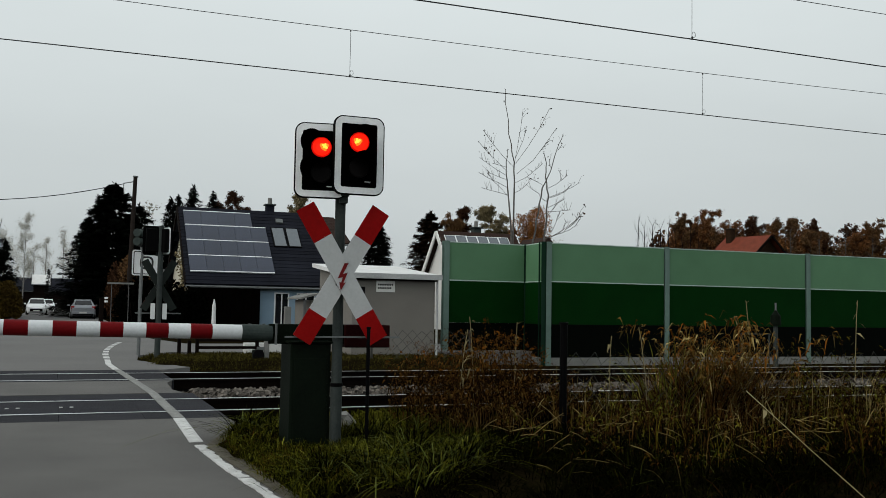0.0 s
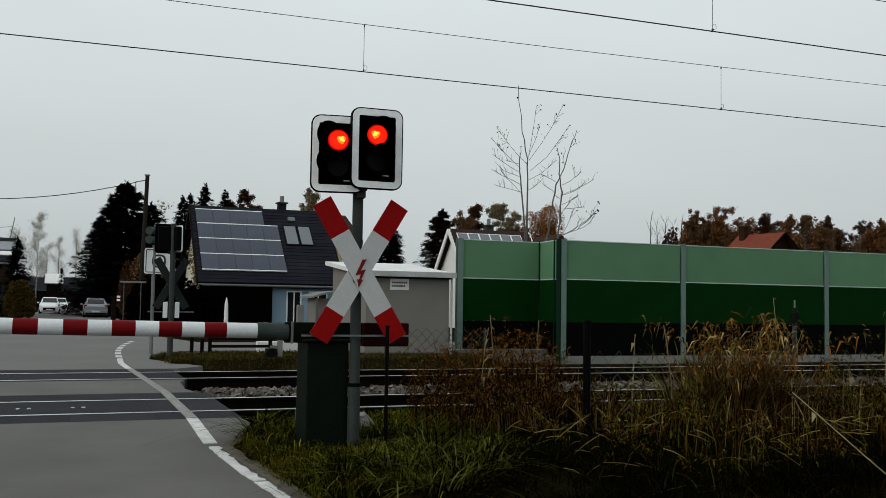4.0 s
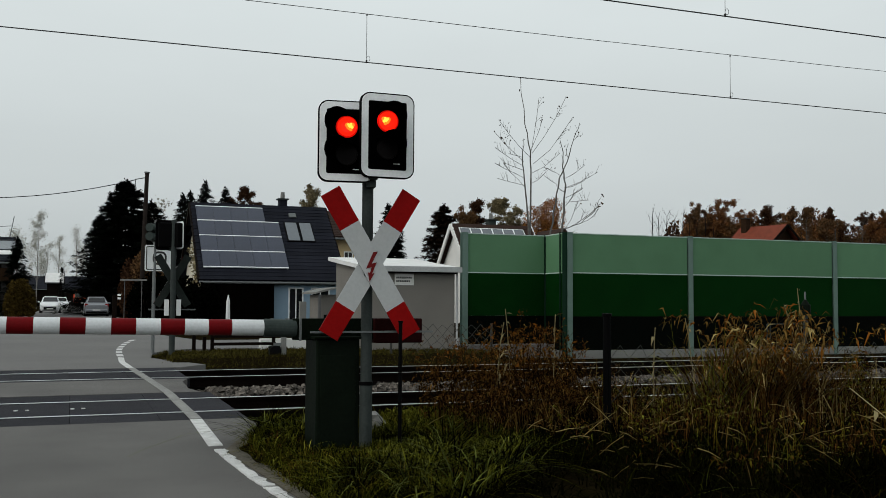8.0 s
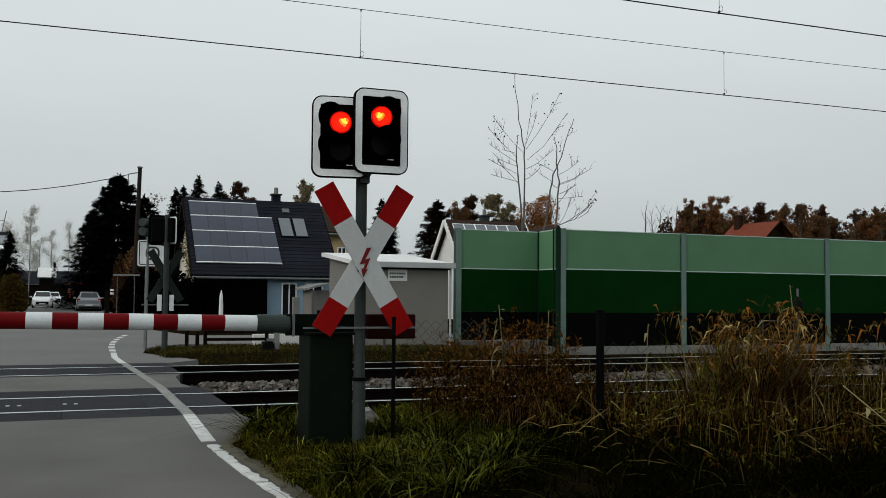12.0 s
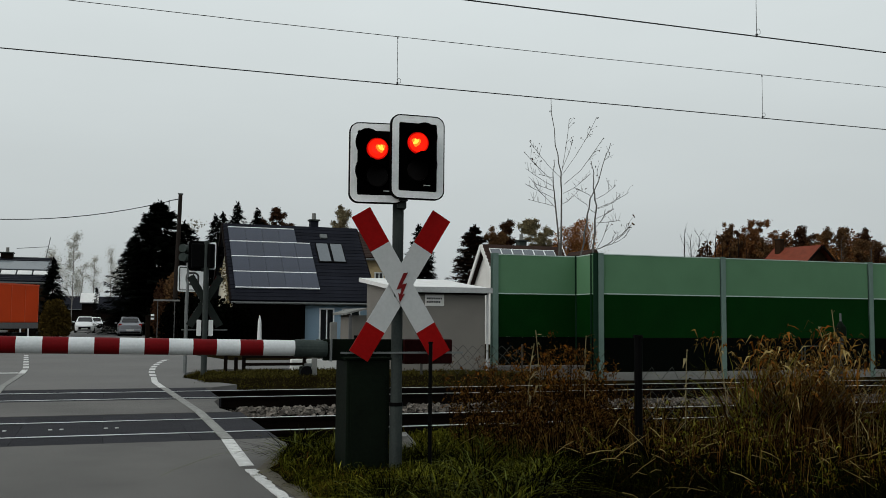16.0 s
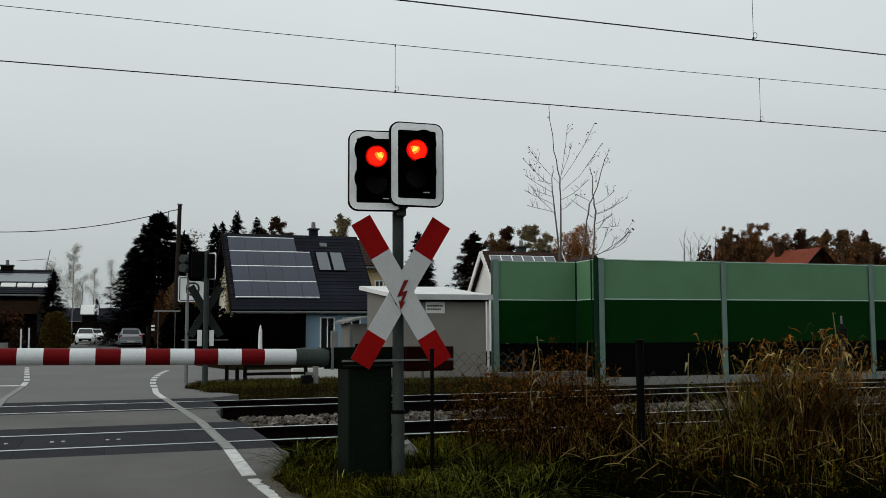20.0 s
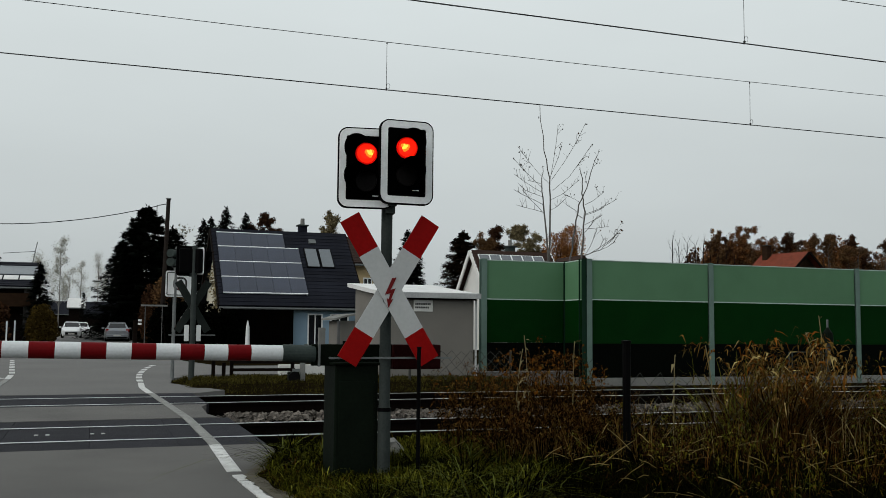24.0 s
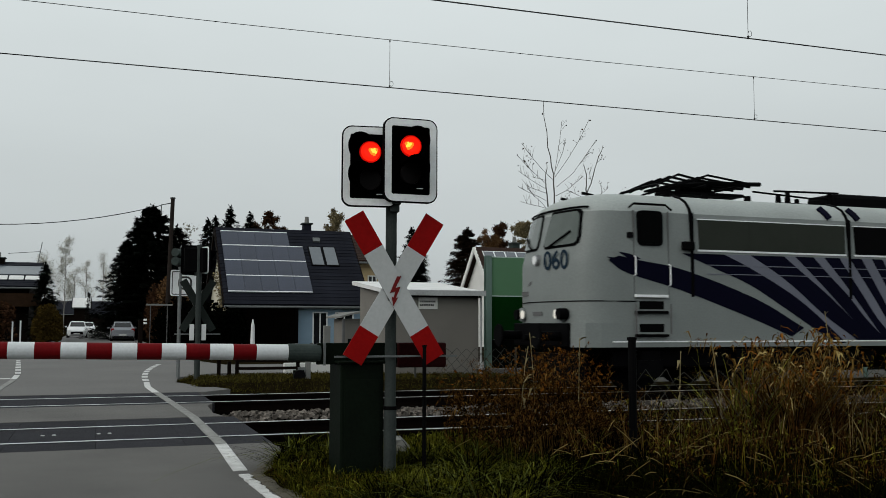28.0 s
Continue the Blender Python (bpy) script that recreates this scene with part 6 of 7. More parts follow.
def lettering(text, size, m, material, parent, name):
    cu = bpy.data.curves.new(name, "FONT")
    cu.body, cu.size, cu.extrude, cu.offset = text, size, 0.002, 0.006
    cu.align_x = "CENTER"
    tmp = bpy.data.objects.new(name, cu)
    scene.collection.objects.link(tmp)
    bpy.context.view_layer.update()
    me = bpy.data.meshes.new_from_object(tmp.evaluated_get(bpy.context.evaluated_depsgraph_get()))
    bpy.data.objects.remove(tmp)
    me.materials.clear()
    me.materials.append(M[material])
    ob = new(name, me)
    ob.parent = parent
    ob.matrix_local = m
    return ob


TH = radians(12)
lettering("060", 0.50, Matrix(((math.sin(TH), 0, -math.cos(TH), -0.012), (-math.cos(TH), 0, -math.sin(TH), -0.66), (0, 1, 0, 2.32), (0, 0, 0, 1))), "number_blue", loco, "number")
# cab side: door, window, hand rails, steps
part("side_window_seal", plate(rounded(1.19, 1.73, 2.74, 3.40, 0.10), -1.512, -1.44), "loco_black", loco)
part("side_window", plate(rounded(1.23, 1.69, 2.78, 3.36, 0.08), -1.518, -1.44), "cab_glass", loco)
for x in (1.11, 1.85):
    part("door_gap", box(x - 0.008, x + 0.008, -1.504, -1.47, 1.74, 3.40), "plastic_grey", loco)
    hr = part("hand_rail", pipe([(x, -1.56, 0.98 + 0.12), (x, -1.56, 1.66)], 0.016), "plastic_grey", loco)
    part("hand_rail", pipe([(x, -1.50, 2.18 if x < 1.5 else 2.0), (x, -1.56, 2.2 if x < 1.5 else 2.02), (x, -1.56, 2.52 if x < 1.5 else 2.38), (x, -1.50, 2.54 if x < 1.5 else 2.4)], 0.014), "rim_white", loco)
part("door_brow", pipe([(1.01, -1.50, 3.44), (1.11, -1.50, 3.52), (1.81, -1.48, 3.52), (1.93, -1.50, 3.42)], 0.022), "loco_black", loco)
for z, mt in ((1.78, "rim_white"), (1.48, "loco_black"), (1.05, "loco_black")):
    part("step", box(1.11, 1.80, -1.56, -1.50, z, z + 0.05), mt, loco)
for z in (1.56, 1.14):
    part("step_recess", box(1.21, 1.73, -1.506, -1.45, z, z + 0.15), "loco_black", loco)
part("step_ladder", box(1.19, 1.73, -1.45, -1.38, 0.30, 0.62), "loco_black", loco)
part("side_lamp", box(0.97, 1.09, -1.52, -1.49, 2.88, 2.98), "plastic_black", loco)
part("mirror", box(2.13, 2.38, -1.60, -1.50, 2.68, 2.84, 0.02), "loco_black", loco)
# roof section joints, ventilation band
for x in (2.37, 6.10, 12.2, 15.93):
    part("section_joint", box(x - 0.035, x + 0.035, -1.509, -1.45, 1.80, 3.40), "loco_black", loco)
    pts = [(x, -1.455, 3.38), (x, -1.405, 3.49), (x, -1.31, 3.60), (x, -1.14, 3.70), (x, -0.9, 3.77)]
    part("section_joint_roof", pipe(pts, 0.035, 6), "loco_black", loco)
for a, b, mt in ((2.53, 5.99, "loco_grille"), (6.25, 12.05, "loco_black"), (12.35, 15.8, "loco_grille")):
    g = part("vent_band", box(a, b, -1.503, -1.44, 2.70, 3.27), mt, loco, "dark ventilation band")
    part("band_edge", box(a - 0.03, b + 0.03, -1.508, -1.44, 2.665, 2.70), "rim_white", g)
    part("band_edge", box(a - 0.03, b + 0.03, -1.50, -1.43, 3.27, 3.29), "rim_white", g)
    for k in range(1, 3):
        xx = a + (b - a) * k / 3
        part("band_rib", box(xx - 0.012, xx + 0.012, -1.507, -1.44, 2.70, 3.27), "loco_grille", g)
for z in (2.24, 2.41):
    part("side_ridge", box(2.7, LL - 2.7, -1.512, -1.50, z - 0.008, z + 0.008), "loco_lilac", loco)


# sweeping stripes: left edge a..b from the top to the bottom, with a width that narrows
def stripe(a, b, w0, w1, z1, z0, power, depth=1.507, mirror=False):
    n = 14
    L_, R_ = [], []
    for k in range(n + 1):
        u = k / n
        z = z1 + (z0 - z1) * u
        x = a + (b - a) * u ** power
        w = w0 + (w1 - w0) * u
        L_.append((LL - x if mirror else x, z))
        R_.append((LL - x - w if mirror else x + w, z))
    bm = bmesh.new()
    rows = [(bm.verts.new((p[0], -depth, p[1])), bm.verts.new((q[0], -depth, q[1])), bm.verts.new((p[0], -1.49, p[1])), bm.verts.new((q[0], -1.49, q[1]))) for p, q in zip(L_, R_)]
    for p, q in zip(rows, rows[1:]):
        for i, j in ((0, 1), (1, 3), (3, 2), (2, 0)):
            bm.faces.new((p[i], p[j], q[j], q[i]))
    bm.faces.new((rows[0][0], rows[0][1], rows[0][3], rows[0][2]))
    bm.faces.new((rows[-1][0], rows[-1][1], rows[-1][3], rows[-1][2]))
    bmesh.ops.recalc_face_normals(bm, faces=bm.faces[:])
    return bm


def ribbon(low, high, depth=1.507, mirror=False):
    """A swept stripe between two edges of equally many corners, rounded between them."""
    def fine(c):
        c = np.array(c, float)
        c = np.vstack([2 * c[0] - c[1], c, 2 * c[-1] - c[-2]])
        o = []
        for k in range(1, len(c) - 2):
            for u in (0, 0.25, 0.5, 0.75):
                o.append(0.5 * (2 * c[k] + (c[k + 1] - c[k - 1]) * u + (2 * c[k - 1] - 5 * c[k] + 4 * c[k + 1] - c[k + 2]) * u * u + (3 * c[k] - c[k - 1] - 3 * c[k + 1] + c[k + 2]) * u ** 3))
        return o + [c[-2]]
    bm = bmesh.new()
    fx = lambda x: LL - x if mirror else x
    rows = [[bm.verts.new((fx(q[0]), -y, q[1])) for q, y in ((p, depth), (r, depth), (p, 1.49), (r, 1.49))] for p, r in zip(fine(low), fine(high))]
    for p, q in zip(rows, rows[1:]):
        for a, c in ((0, 1), (1, 3), (3, 2), (2, 0)):
            bm.faces.new((p[a], p[c], q[c], q[a]))
    for r in (rows[0], rows[-1]):
        bm.faces.new((r[0], r[1], r[3], r[2]))
    bmesh.ops.recalc_face_normals(bm, faces=bm.faces[:])
    return bm


STRIPES = (
    (((0.57, 2.46), (0.95, 2.23), (2.12, 1.92), (3.70, 1.40), (4.62, 1.05)), ((0.80, 2.54), (1.25, 2.46), (2.2, 2.30), (3.80, 1.78), (4.92, 1.22))),
    (((2.15, 2.62), (2.92, 2.33), (3.68, 2.04), (4.45, 1.62), (5.66, 0.92)), ((3.09, 2.62), (3.68, 2.37), (4.48, 1.97), (5.12, 1.57), (5.95, 0.92))),
    (((3.69, 2.62), (4.30, 2.28), (4.80, 1.95), (5.40, 1.49), (6.28, 0.95)), ((4.48, 2.62), (4.97, 2.27), (5.52, 1.88), (6.02, 1.48), (6.66, 0.95))),
    (((4.75, 2.62), (5.15, 2.28), (5.60, 1.88), (6.12, 1.40), (6.66, 0.95)), ((5.20, 2.62), (5.56, 2.28), (6.02, 1.88), (6.48, 1.40), (7.00, 0.95))),
    (((5.46, 2.62), (5.82, 2.25), (6.18, 1.85), (6.55, 1.42), (6.95, 0.95)), ((5.84, 2.62), (6.12, 2.25), (6.43, 1.85), (6.76, 1.42), (7.24, 0.95))),
    (((6.10, 2.62), (6.38, 2.25), (6.68, 1.85), (6.98, 1.42), (7.30, 0.95)), ((6.40, 2.62), (6.64, 2.25), (6.90, 1.85), (7.17, 1.42), (7.58, 0.95))),
    (((6.66, 2.62), (6.90, 2.25), (7.14, 1.85), (7.38, 1.42), (7.64, 0.95)), ((6.94, 2.62), (7.14, 2.25), (7.35, 1.85), (7.56, 1.42), (7.92, 0.95))),
    (((7.20, 2.62), (7.38, 2.25), (7.58, 1.85), (7.78, 1.42), (8.00, 0.95)), ((7.44, 2.62), (7.60, 2.25), (7.77, 1.85), (7.94, 1.42), (8.12, 0.95))))
for mirror in (False, True):
    part("pale_panel", stripe(2.15, 5.5, 6.0, 2.9, 2.62, 1.0, 0.75, 1.504, mirror), "loco_lilac", loco, "pale lilac field")
    for low, high in STRIPES:
        part("stripe", ribbon(low, high, mirror=mirror), "loco_blue", loco, "dark blue stripe")
    for low, high in ((((0.56, 2.505), (0.70, 2.44), (0.84, 2.38)), ((0.56, 2.515), (0.70, 2.50), (0.84, 2.47))), (((0.80, 2.60), (0.95, 2.52), (1.08, 2.44)), ((0.80, 2.61), (1.02, 2.58), (1.25, 2.50)))):
        part("stripe_tooth", ribbon(low, high, mirror=mirror), "loco_blue", loco, "torn point of the stripe")
    for x in (5.65, 6.37):
        xx = LL - x if mirror else x
        part("roof_stripe", pipe([(xx, -1.44, 3.40), (xx - 0.06, -1.38, 3.51), (xx - 0.13, -1.28, 3.62)], 0.085, 4), "loco_blue", loco)
# what sits on the nose stands forward with it
for ob in loco.children:
    if ob.name.split(".")[0] in ("lamp_pod", "top_lamp", "top_lamp_glass", "plate_bar", "emblem", "type_plate", "number"):
        mid = ob.location.y or sum(v.co.y for v in ob.data.vertices) / len(ob.data.vertices)
        ob.location.x += FRONT + bow(mid)
# roof gear
for x0, s in ((2.15, 1), (LL - 2.15, -1)):
    pt = part("pantograph_base", box(min(x0 + s * 0.5, x0 + s * 2.4), max(x0 + s * 0.5, x0 + s * 2.4), -0.22, 0.22, 4.05, 4.11), "loco_black", loco, "folded black pantograph")
    for k in (0.35, 1.25, 2.3):
        for y in (-0.45, 0.45):
            part("insulator", tube((x0 + s * k, y, 3.75), (x0 + s * k, y, 4.04), 0.085, 0.07, n=10), "loco_black", pt)
    part("pan_head", pipe([(x0 - s * 0.10, -0.85, 4.02), (x0, -0.7, 4.14), (x0 + s * 0.1, 0, 4.18), (x0, 0.7, 4.14), (x0 - s * 0.10, 0.85, 4.02)], 0.03, 6), "loco_black", pt)
    for y in (-0.42, -0.15, 0.15, 0.42):
        part("pan_arm", pipe([(x0 - s * 0.1, y * 1.5, 4.09), (x0 + s * 0.6, y * 1.2, 4.40), (x0 + s * 1.3, y, 4.30), (x0 + s * 2.6, y * 1.1, 4.30)], 0.026, 6), "loco_black", pt)
        part("pan_arm", pipe([(x0 + s * 0.3, y, 4.07), (x0 + s * 1.3, y * 1.2, 4.42), (x0 + s * 2.6, y, 4.28)], 0.022, 6), "loco_black", pt)
    for y in (-0.3, 0.3):
        part("pan_tube", pipe([(x0 + s * 0.6, y, 4.20), (x0 + s * 1.5, y * 0.6, 4.30), (x0 + s * 2.75, y, 4.33)], 0.045, 6), "loco_black", pt)
    part("pan_drive", tube((x0 + s * 0.9, 0, 4.2), (x0 + s * 1.7, 0, 4.24), 0.10, n=10), "loco_black", pt)
    for xx in (0.5, 1.2, 1.9):
        part("pan_bar", pipe([(x0 + s * xx, -0.6, 4.19), (x0 + s * xx, 0.6, 4.19)], 0.028, 6), "loco_black", pt)
for ob in loco.children:
    if ob.name.split(".")[0] == "pantograph_base":
        ob.location.z = -0.10
bus = part("roof_cable", pipe([(4.7, -0.3, 4.17), (6.2, -0.3, 4.09), (8.0, -0.3, 4.17), (13.6, -0.3, 4.17)], 0.02, 6), "loco_black", loco)
for k in range(9):
    x = 5.35 + 0.45 * k
    part("insulator", tube((x, -0.3 + 0.25 * (k % 3), 3.75), (x, -0.3 + 0.25 * (k % 3), 4.14 + 0.10 * (k % 2)), 0.085, 0.05, n=10), "loco_black", bus)
part("switch_box", box(5.2, 6.3, -0.5, 0.4, 3.77, 3.95, 0.03), "loco_black", bus)
part("switch_box", box(6.7, 9.4, -0.45, 0.45, 3.77, 4.22, 0.10), "loco_black", bus)
bus.location.z = -0.10
part("switch_gear", tube((5.2, -0.35, 4.20), (6.9, -0.35, 4.23), 0.022, n=8), "loco_black", bus)


# ---- wire mesh fences ----
def mesh_fence(x0, x1, y, z0, z1, cell, parent, rng, r):
    bm = bmesh.new()
    nx, nz = int((x1 - x0) / cell), max(2, int((z1 - z0) / cell))
    jit = {}

    def at(i, k):
        if (i, k) not in jit:
            jit[i, k] = (x0 + i * cell + rng.normal(0, 0.012), y + rng.normal(0, 0.01), z0 + k * cell + rng.normal(0, 0.012))
        return jit[i, k]
    for i in range(nx):
        for k in range(nz):
            a, b = ((i, k), (i + 1, k + 1)) if (i + k) % 2 == 0 else ((i, k + 1), (i + 1, k))
            tube(at(*a), at(*b), r, n=3, bm=bm)
    part("mesh", bm, "fence_wire", parent, "rusty diamond wire mesh")


rngf = np.random.default_rng(8)
fn = thing("wire_fence", pose(0, 0, 0), "old wire mesh fence on a black post", "fence")
part("post", tube((2.31, -3.66, -0.2), (2.31, -3.66, 1.14), 0.037, n=10), "black_box", fn, "black steel post")
part("post_cap", tube((2.31, -3.66, 1.14), (2.31, -3.66, 1.165), 0.045, n=10), "black_box", fn)
mesh_fence(2.34, 6.4, -3.66, 0.36, 0.92, 0.10, fn, rngf, 0.0025)
ff = thing("wire_fence", pose(0, 0, 0), "wire mesh fence before the hut", "fence")
for x in (4.5, 6.95):
    part("post", tube((x, 9.3, -0.3), (x, 9.3, 0.75), 0.03, n=8), "fence_wire", ff)
mesh_fence(5.0, 6.95, 9.3, 0.0, 0.72, 0.12, ff, rngf, 0.006)


# ---- grass and weeds ----
def blades(rng, n, place, h, w, bend, tilt=0.25):
    """Curved grass blades of four pieces each; a place may name the way a blade leans."""
    P = np.array([place(rng) for _ in range(n)])
    H = h(P, rng)
    az = P[:, 3] + rng.normal(0, 0.55, n) if P.shape[1] == 4 else rng.uniform(0, 6.283, n)
    lean = np.abs(rng.normal(0, tilt, n)) if P.shape[1] == 4 else rng.normal(0, tilt, n)
    b = np.abs(rng.normal(bend, bend * 0.5, n))
    W = w * rng.uniform(0.6, 1.4, n)
    d = np.stack([np.cos(az), np.sin(az)], 1)
    side = np.stack([-d[:, 1], d[:, 0], np.zeros(n)], 1)
    vs = []
    for s in (0.0, 0.35, 0.65, 0.85):
        k = H * (lean * s + b * s * s)
        c = np.stack([P[:, 0] + d[:, 0] * k, P[:, 1] + d[:, 1] * k, P[:, 2] + H * s * (1 - 0.5 * b * s * s)], 1)
        k = (W * (1 - 0.6 * s))[:, None]
        vs += [c - side * k, c + side * k]
    vs.append(np.stack([P[:, 0] + d[:, 0] * H * (lean + b), P[:, 1] + d[:, 1] * H * (lean + b), P[:, 2] + H * (1 - 0.5 * b)], 1))
    V = np.stack(vs, 1).reshape(-1, 3)
    base = 9 * np.arange(n)
    F = []
    for q in ((0, 1, 3, 2), (2, 3, 5, 4), (4, 5, 7, 6)):
        F += np.stack([base + i for i in q], 1).tolist()
    F += np.stack([base + 6, base + 7, base + 8], 1).tolist()
    return V.tolist(), F


def verge_edge(y):
    """Left edge of the grass along the road."""
    return -0.82 + 0.30 * max(0.0, y + 2.9) + 0.06 * max(0.0, -4.4 - y)


# grass grows in tufts whose blades fall outwards
tuft_rng = np.random.default_rng(31)
TUFTS = []
while len(TUFTS) < 620:
    tx, ty = tuft_rng.uniform(-0.86, 8.6), tuft_rng.uniform(-7.2, -1.5)
    if tx > verge_edge(ty) + 0.05 and not (-0.50 < tx < 0.12 and -3.98 < ty < -3.40):
        TUFTS.append((tx, ty, tuft_rng.uniform(0.05, 0.13), tuft_rng.uniform(0.55, 1.25)))


def by_cabinet(x, y):
    return -0.46 < x < 0.08 and -3.95 < y < -3.42


def tuft_place(rng):
    c = TUFTS[rng.integers(0, len(TUFTS))]
    ox, oy = rng.normal(0, c[2], 2)
    x, y = c[0] + ox, c[1] + oy
    if x < verge_edge(y) + 0.02 or by_cabinet(x, y):
        x, y, ox, oy = c[0], c[1], 0.3, -0.2
    return x, y, ground_z(x, y) - 0.01, math.atan2(oy, ox)


def tuft_height(P, r):
    """Uneven height: fuller tufts near the mast, taller ones to the right."""
    swell = np.array([0.75 + 0.9 * noise.noise((x * 1.3, y * 1.3, 4)) for x, y in P[:, :2]])
    return np.clip(swell, 0.35, 1.6) * r.uniform(0.16, 0.36, len(P)) * (0.50 + 0.60 * np.clip((P[:, 0] - 0.4) / 1.2, 0, 1))


def patch(x, y, k):
    """A slowly changing field in which the growth gathers into patches and leaves hollows."""
    return noise.noise((x * 1.5, y * 1.5, k)) + 0.55 * noise.noise((x * 4.1, y * 4.1, k + 3))


def grown(x0, x1, y0, y1, k, cut):
    """Places inside a stretch where the patch field k rises over about the cut."""
    def place(rng):
        while True:
            x, y = rng.uniform(x0, x1), rng.uniform(y0, y1)
            if x > verge_edge(y) + abs(rng.normal(0, 0.04)) and x < x1 - min(1.1, max(0.0, -4.2 - y) * 1.2) * (x1 < 2) and not by_cabinet(x, y) and patch(x, y, k) > cut + rng.normal(0, 0.10):
                return x, y, ground_z(x, y) - 0.01
    return place


def far_place(rng):
    x, y = rng.uniform(-0.45, 7.2), rng.uniform(8.0, 12.2)
    return x, y, ground_z(x, y) - 0.01


def ring_place(spots):
    """Blades that spring from tussocks and fall outwards on all sides."""
    def place(rng):
        x, y, r = spots[rng.integers(0, len(spots))]
        ox, oy = rng.normal(0, r, 2)
        return x + ox, y + oy, ground_z(x + ox, y + oy) - 0.02, math.atan2(oy, ox)
    return place


def clump_place(x0, y0, sx, sy):
    def place(rng):
        ox, oy = rng.normal(0, sx), rng.normal(0, sy)
        return x0 + ox, y0 + oy, ground_z(x0 + ox, y0 + oy) - 0.02, math.atan2(oy, ox)
    return place


def before_post(x, y):
    """The open lane in front of the black fence post."""
    return y < -3.4 and abs((x - 2.31) - (y + 3.66) * 0.60) < 0.17


def weed_plants(rng, spots, stem_w, twig, lean=0.22):
    """Branching weeds: a crooked stem, side twigs all along it and leaves on the twigs."""
    V, F, LP = [], [], []

    def strip(pts, w):
        a = rng.uniform(0, 3.14)
        sx, sy = w * math.cos(a), w * math.sin(a)
        base = len(V)
        for i, p in enumerate(pts):
            k = 1 - 0.6 * i / (len(pts) - 1)
            V.append((p[0] - sx * k, p[1] - sy * k, p[2]))
            V.append((p[0] + sx * k, p[1] + sy * k, p[2]))
        for i in range(len(pts) - 1):
            F.append((base + 2 * i, base + 2 * i + 1, base + 2 * i + 3, base + 2 * i + 2))

    for x, y, h in spots:
        z = ground_z(x, y) - 0.02
        dx, dy = rng.normal(0, lean, 2)
        c = rng.normal(0, 0.03, (5, 2))
        stem = [(x + dx * h * s * s + c[i][0], y + dy * h * s * s + c[i][1], z + h * s) for i, s in enumerate((0, 0.3, 0.55, 0.8, 1.0))]
        strip(stem, stem_w)
        for k in range(int(5 + 7 * h)):
            u = rng.uniform(0.25, 1.0) * 3.999
            i, fr = int(u), u - int(u)
            p = np.array(stem[i]) * (1 - fr) + np.array(stem[i + 1]) * fr
            a, ln = rng.uniform(0, 6.283), rng.uniform(0.3, 1.0) * twig
            d = np.array((math.cos(a), math.sin(a), rng.uniform(0.2, 1.1)))
            q = p + d * ln * 0.55
            e = q + d * ln * 0.4 + np.array((0, 0, rng.normal(-0.10, 0.12) * ln))
            strip([p, q, e], stem_w * 0.55)
            for _ in range(4):
                LP.append(p + (e - p) * rng.uniform(0.1, 1.05) + rng.normal(0, 0.014, 3))
    return V, F, np.array(LP)


def long_leaves(pts, size, rng, droop=0.5, narrow=0.28):
    """Narrow hanging leaves, each bent once along its length."""
    n = len(pts)
    a = rng.uniform(0, 6.283, n)
    up = rng.normal(0.1, 0.5, n)
    d = np.stack([np.cos(a), np.sin(a), up], 1)
    d /= np.linalg.norm(d, axis=1, keepdims=True)
    side = np.stack([-np.sin(a), np.cos(a), rng.normal(0, 0.5, n)], 1)
    L = (size * rng.uniform(0.5, 1.4, n))[:, None]
    p = np.asarray(pts)
    mid = p + d * L * 0.5
    tip = p + d * L + np.stack([np.zeros(n), np.zeros(n), -droop * L[:, 0] * rng.uniform(0.2, 1.2, n)], 1)
    w = side * L * narrow * 0.5
    v = np.stack([p, mid - w, mid + w, tip], 1).reshape(-1, 3)
    b = 4 * np.arange(n)
    return v, np.concatenate([np.stack([b, b + 1, b + 2], 1), np.stack([b + 1, b + 3, b + 2], 1)])


def spread_spots(rng, x0, x1, y0, y1, n, h, k=7.0, cut=-0.25):
    """Spots for weeds in patches, the lane before the fence post left open; h names their height at x."""
    out = []
    while len(out) < n:
        x, y = rng.uniform(x0, x1), rng.uniform(y0, y1)
        if patch(x, y, k) > cut and not before_post(x, y):
            out.append((x, y, h(x) * rng.uniform(0.45, 1.08)))
    return out


rg = np.random.default_rng(21)
stuff = lambda name, v, f, mt, lab, cat: tagged(raw(name, v, f, mt), lab, cat, kind="stuff")
# root layer coloured near black for the shade between the blades
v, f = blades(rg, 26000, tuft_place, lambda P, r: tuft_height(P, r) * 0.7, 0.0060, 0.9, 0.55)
stuff("grass", v, f, "grass_shaded", "matted grass at the roots of the verge, shade in its colour", "grass")

# the open bank by the road: short grass in patches of green, olive and brown
for n, mt, k, cut, h0, h1, lab in (
        (9500, "grass_bank", 1.0, -0.10, 0.06, 0.17, "short mid-green grass in patches on the bank"),
        (6500, "grass_green", 5.0, -0.30, 0.06, 0.19, "deep green grass on the bank"),
        (4200, "grass_olive", 9.0, 0.05, 0.05, 0.14, "olive-brown grass in patches on the bank"),
        (3600, "weed_brown", 13.0, 0.12, 0.04, 0.11, "brown dead grass in patches on the bank"),
        (900, "grass_light", 1.0, 0.15, 0.09, 0.21, "yellow-green tips in the short grass")):
    v, f = blades(rg, n, grown(-0.86, 1.5, -5.7, -1.85, k, cut), lambda P, r: r.uniform(h0, h1, len(P)), 0.0045, 0.8, 0.55)
    stuff("grass", v, f, mt, lab, "grass")
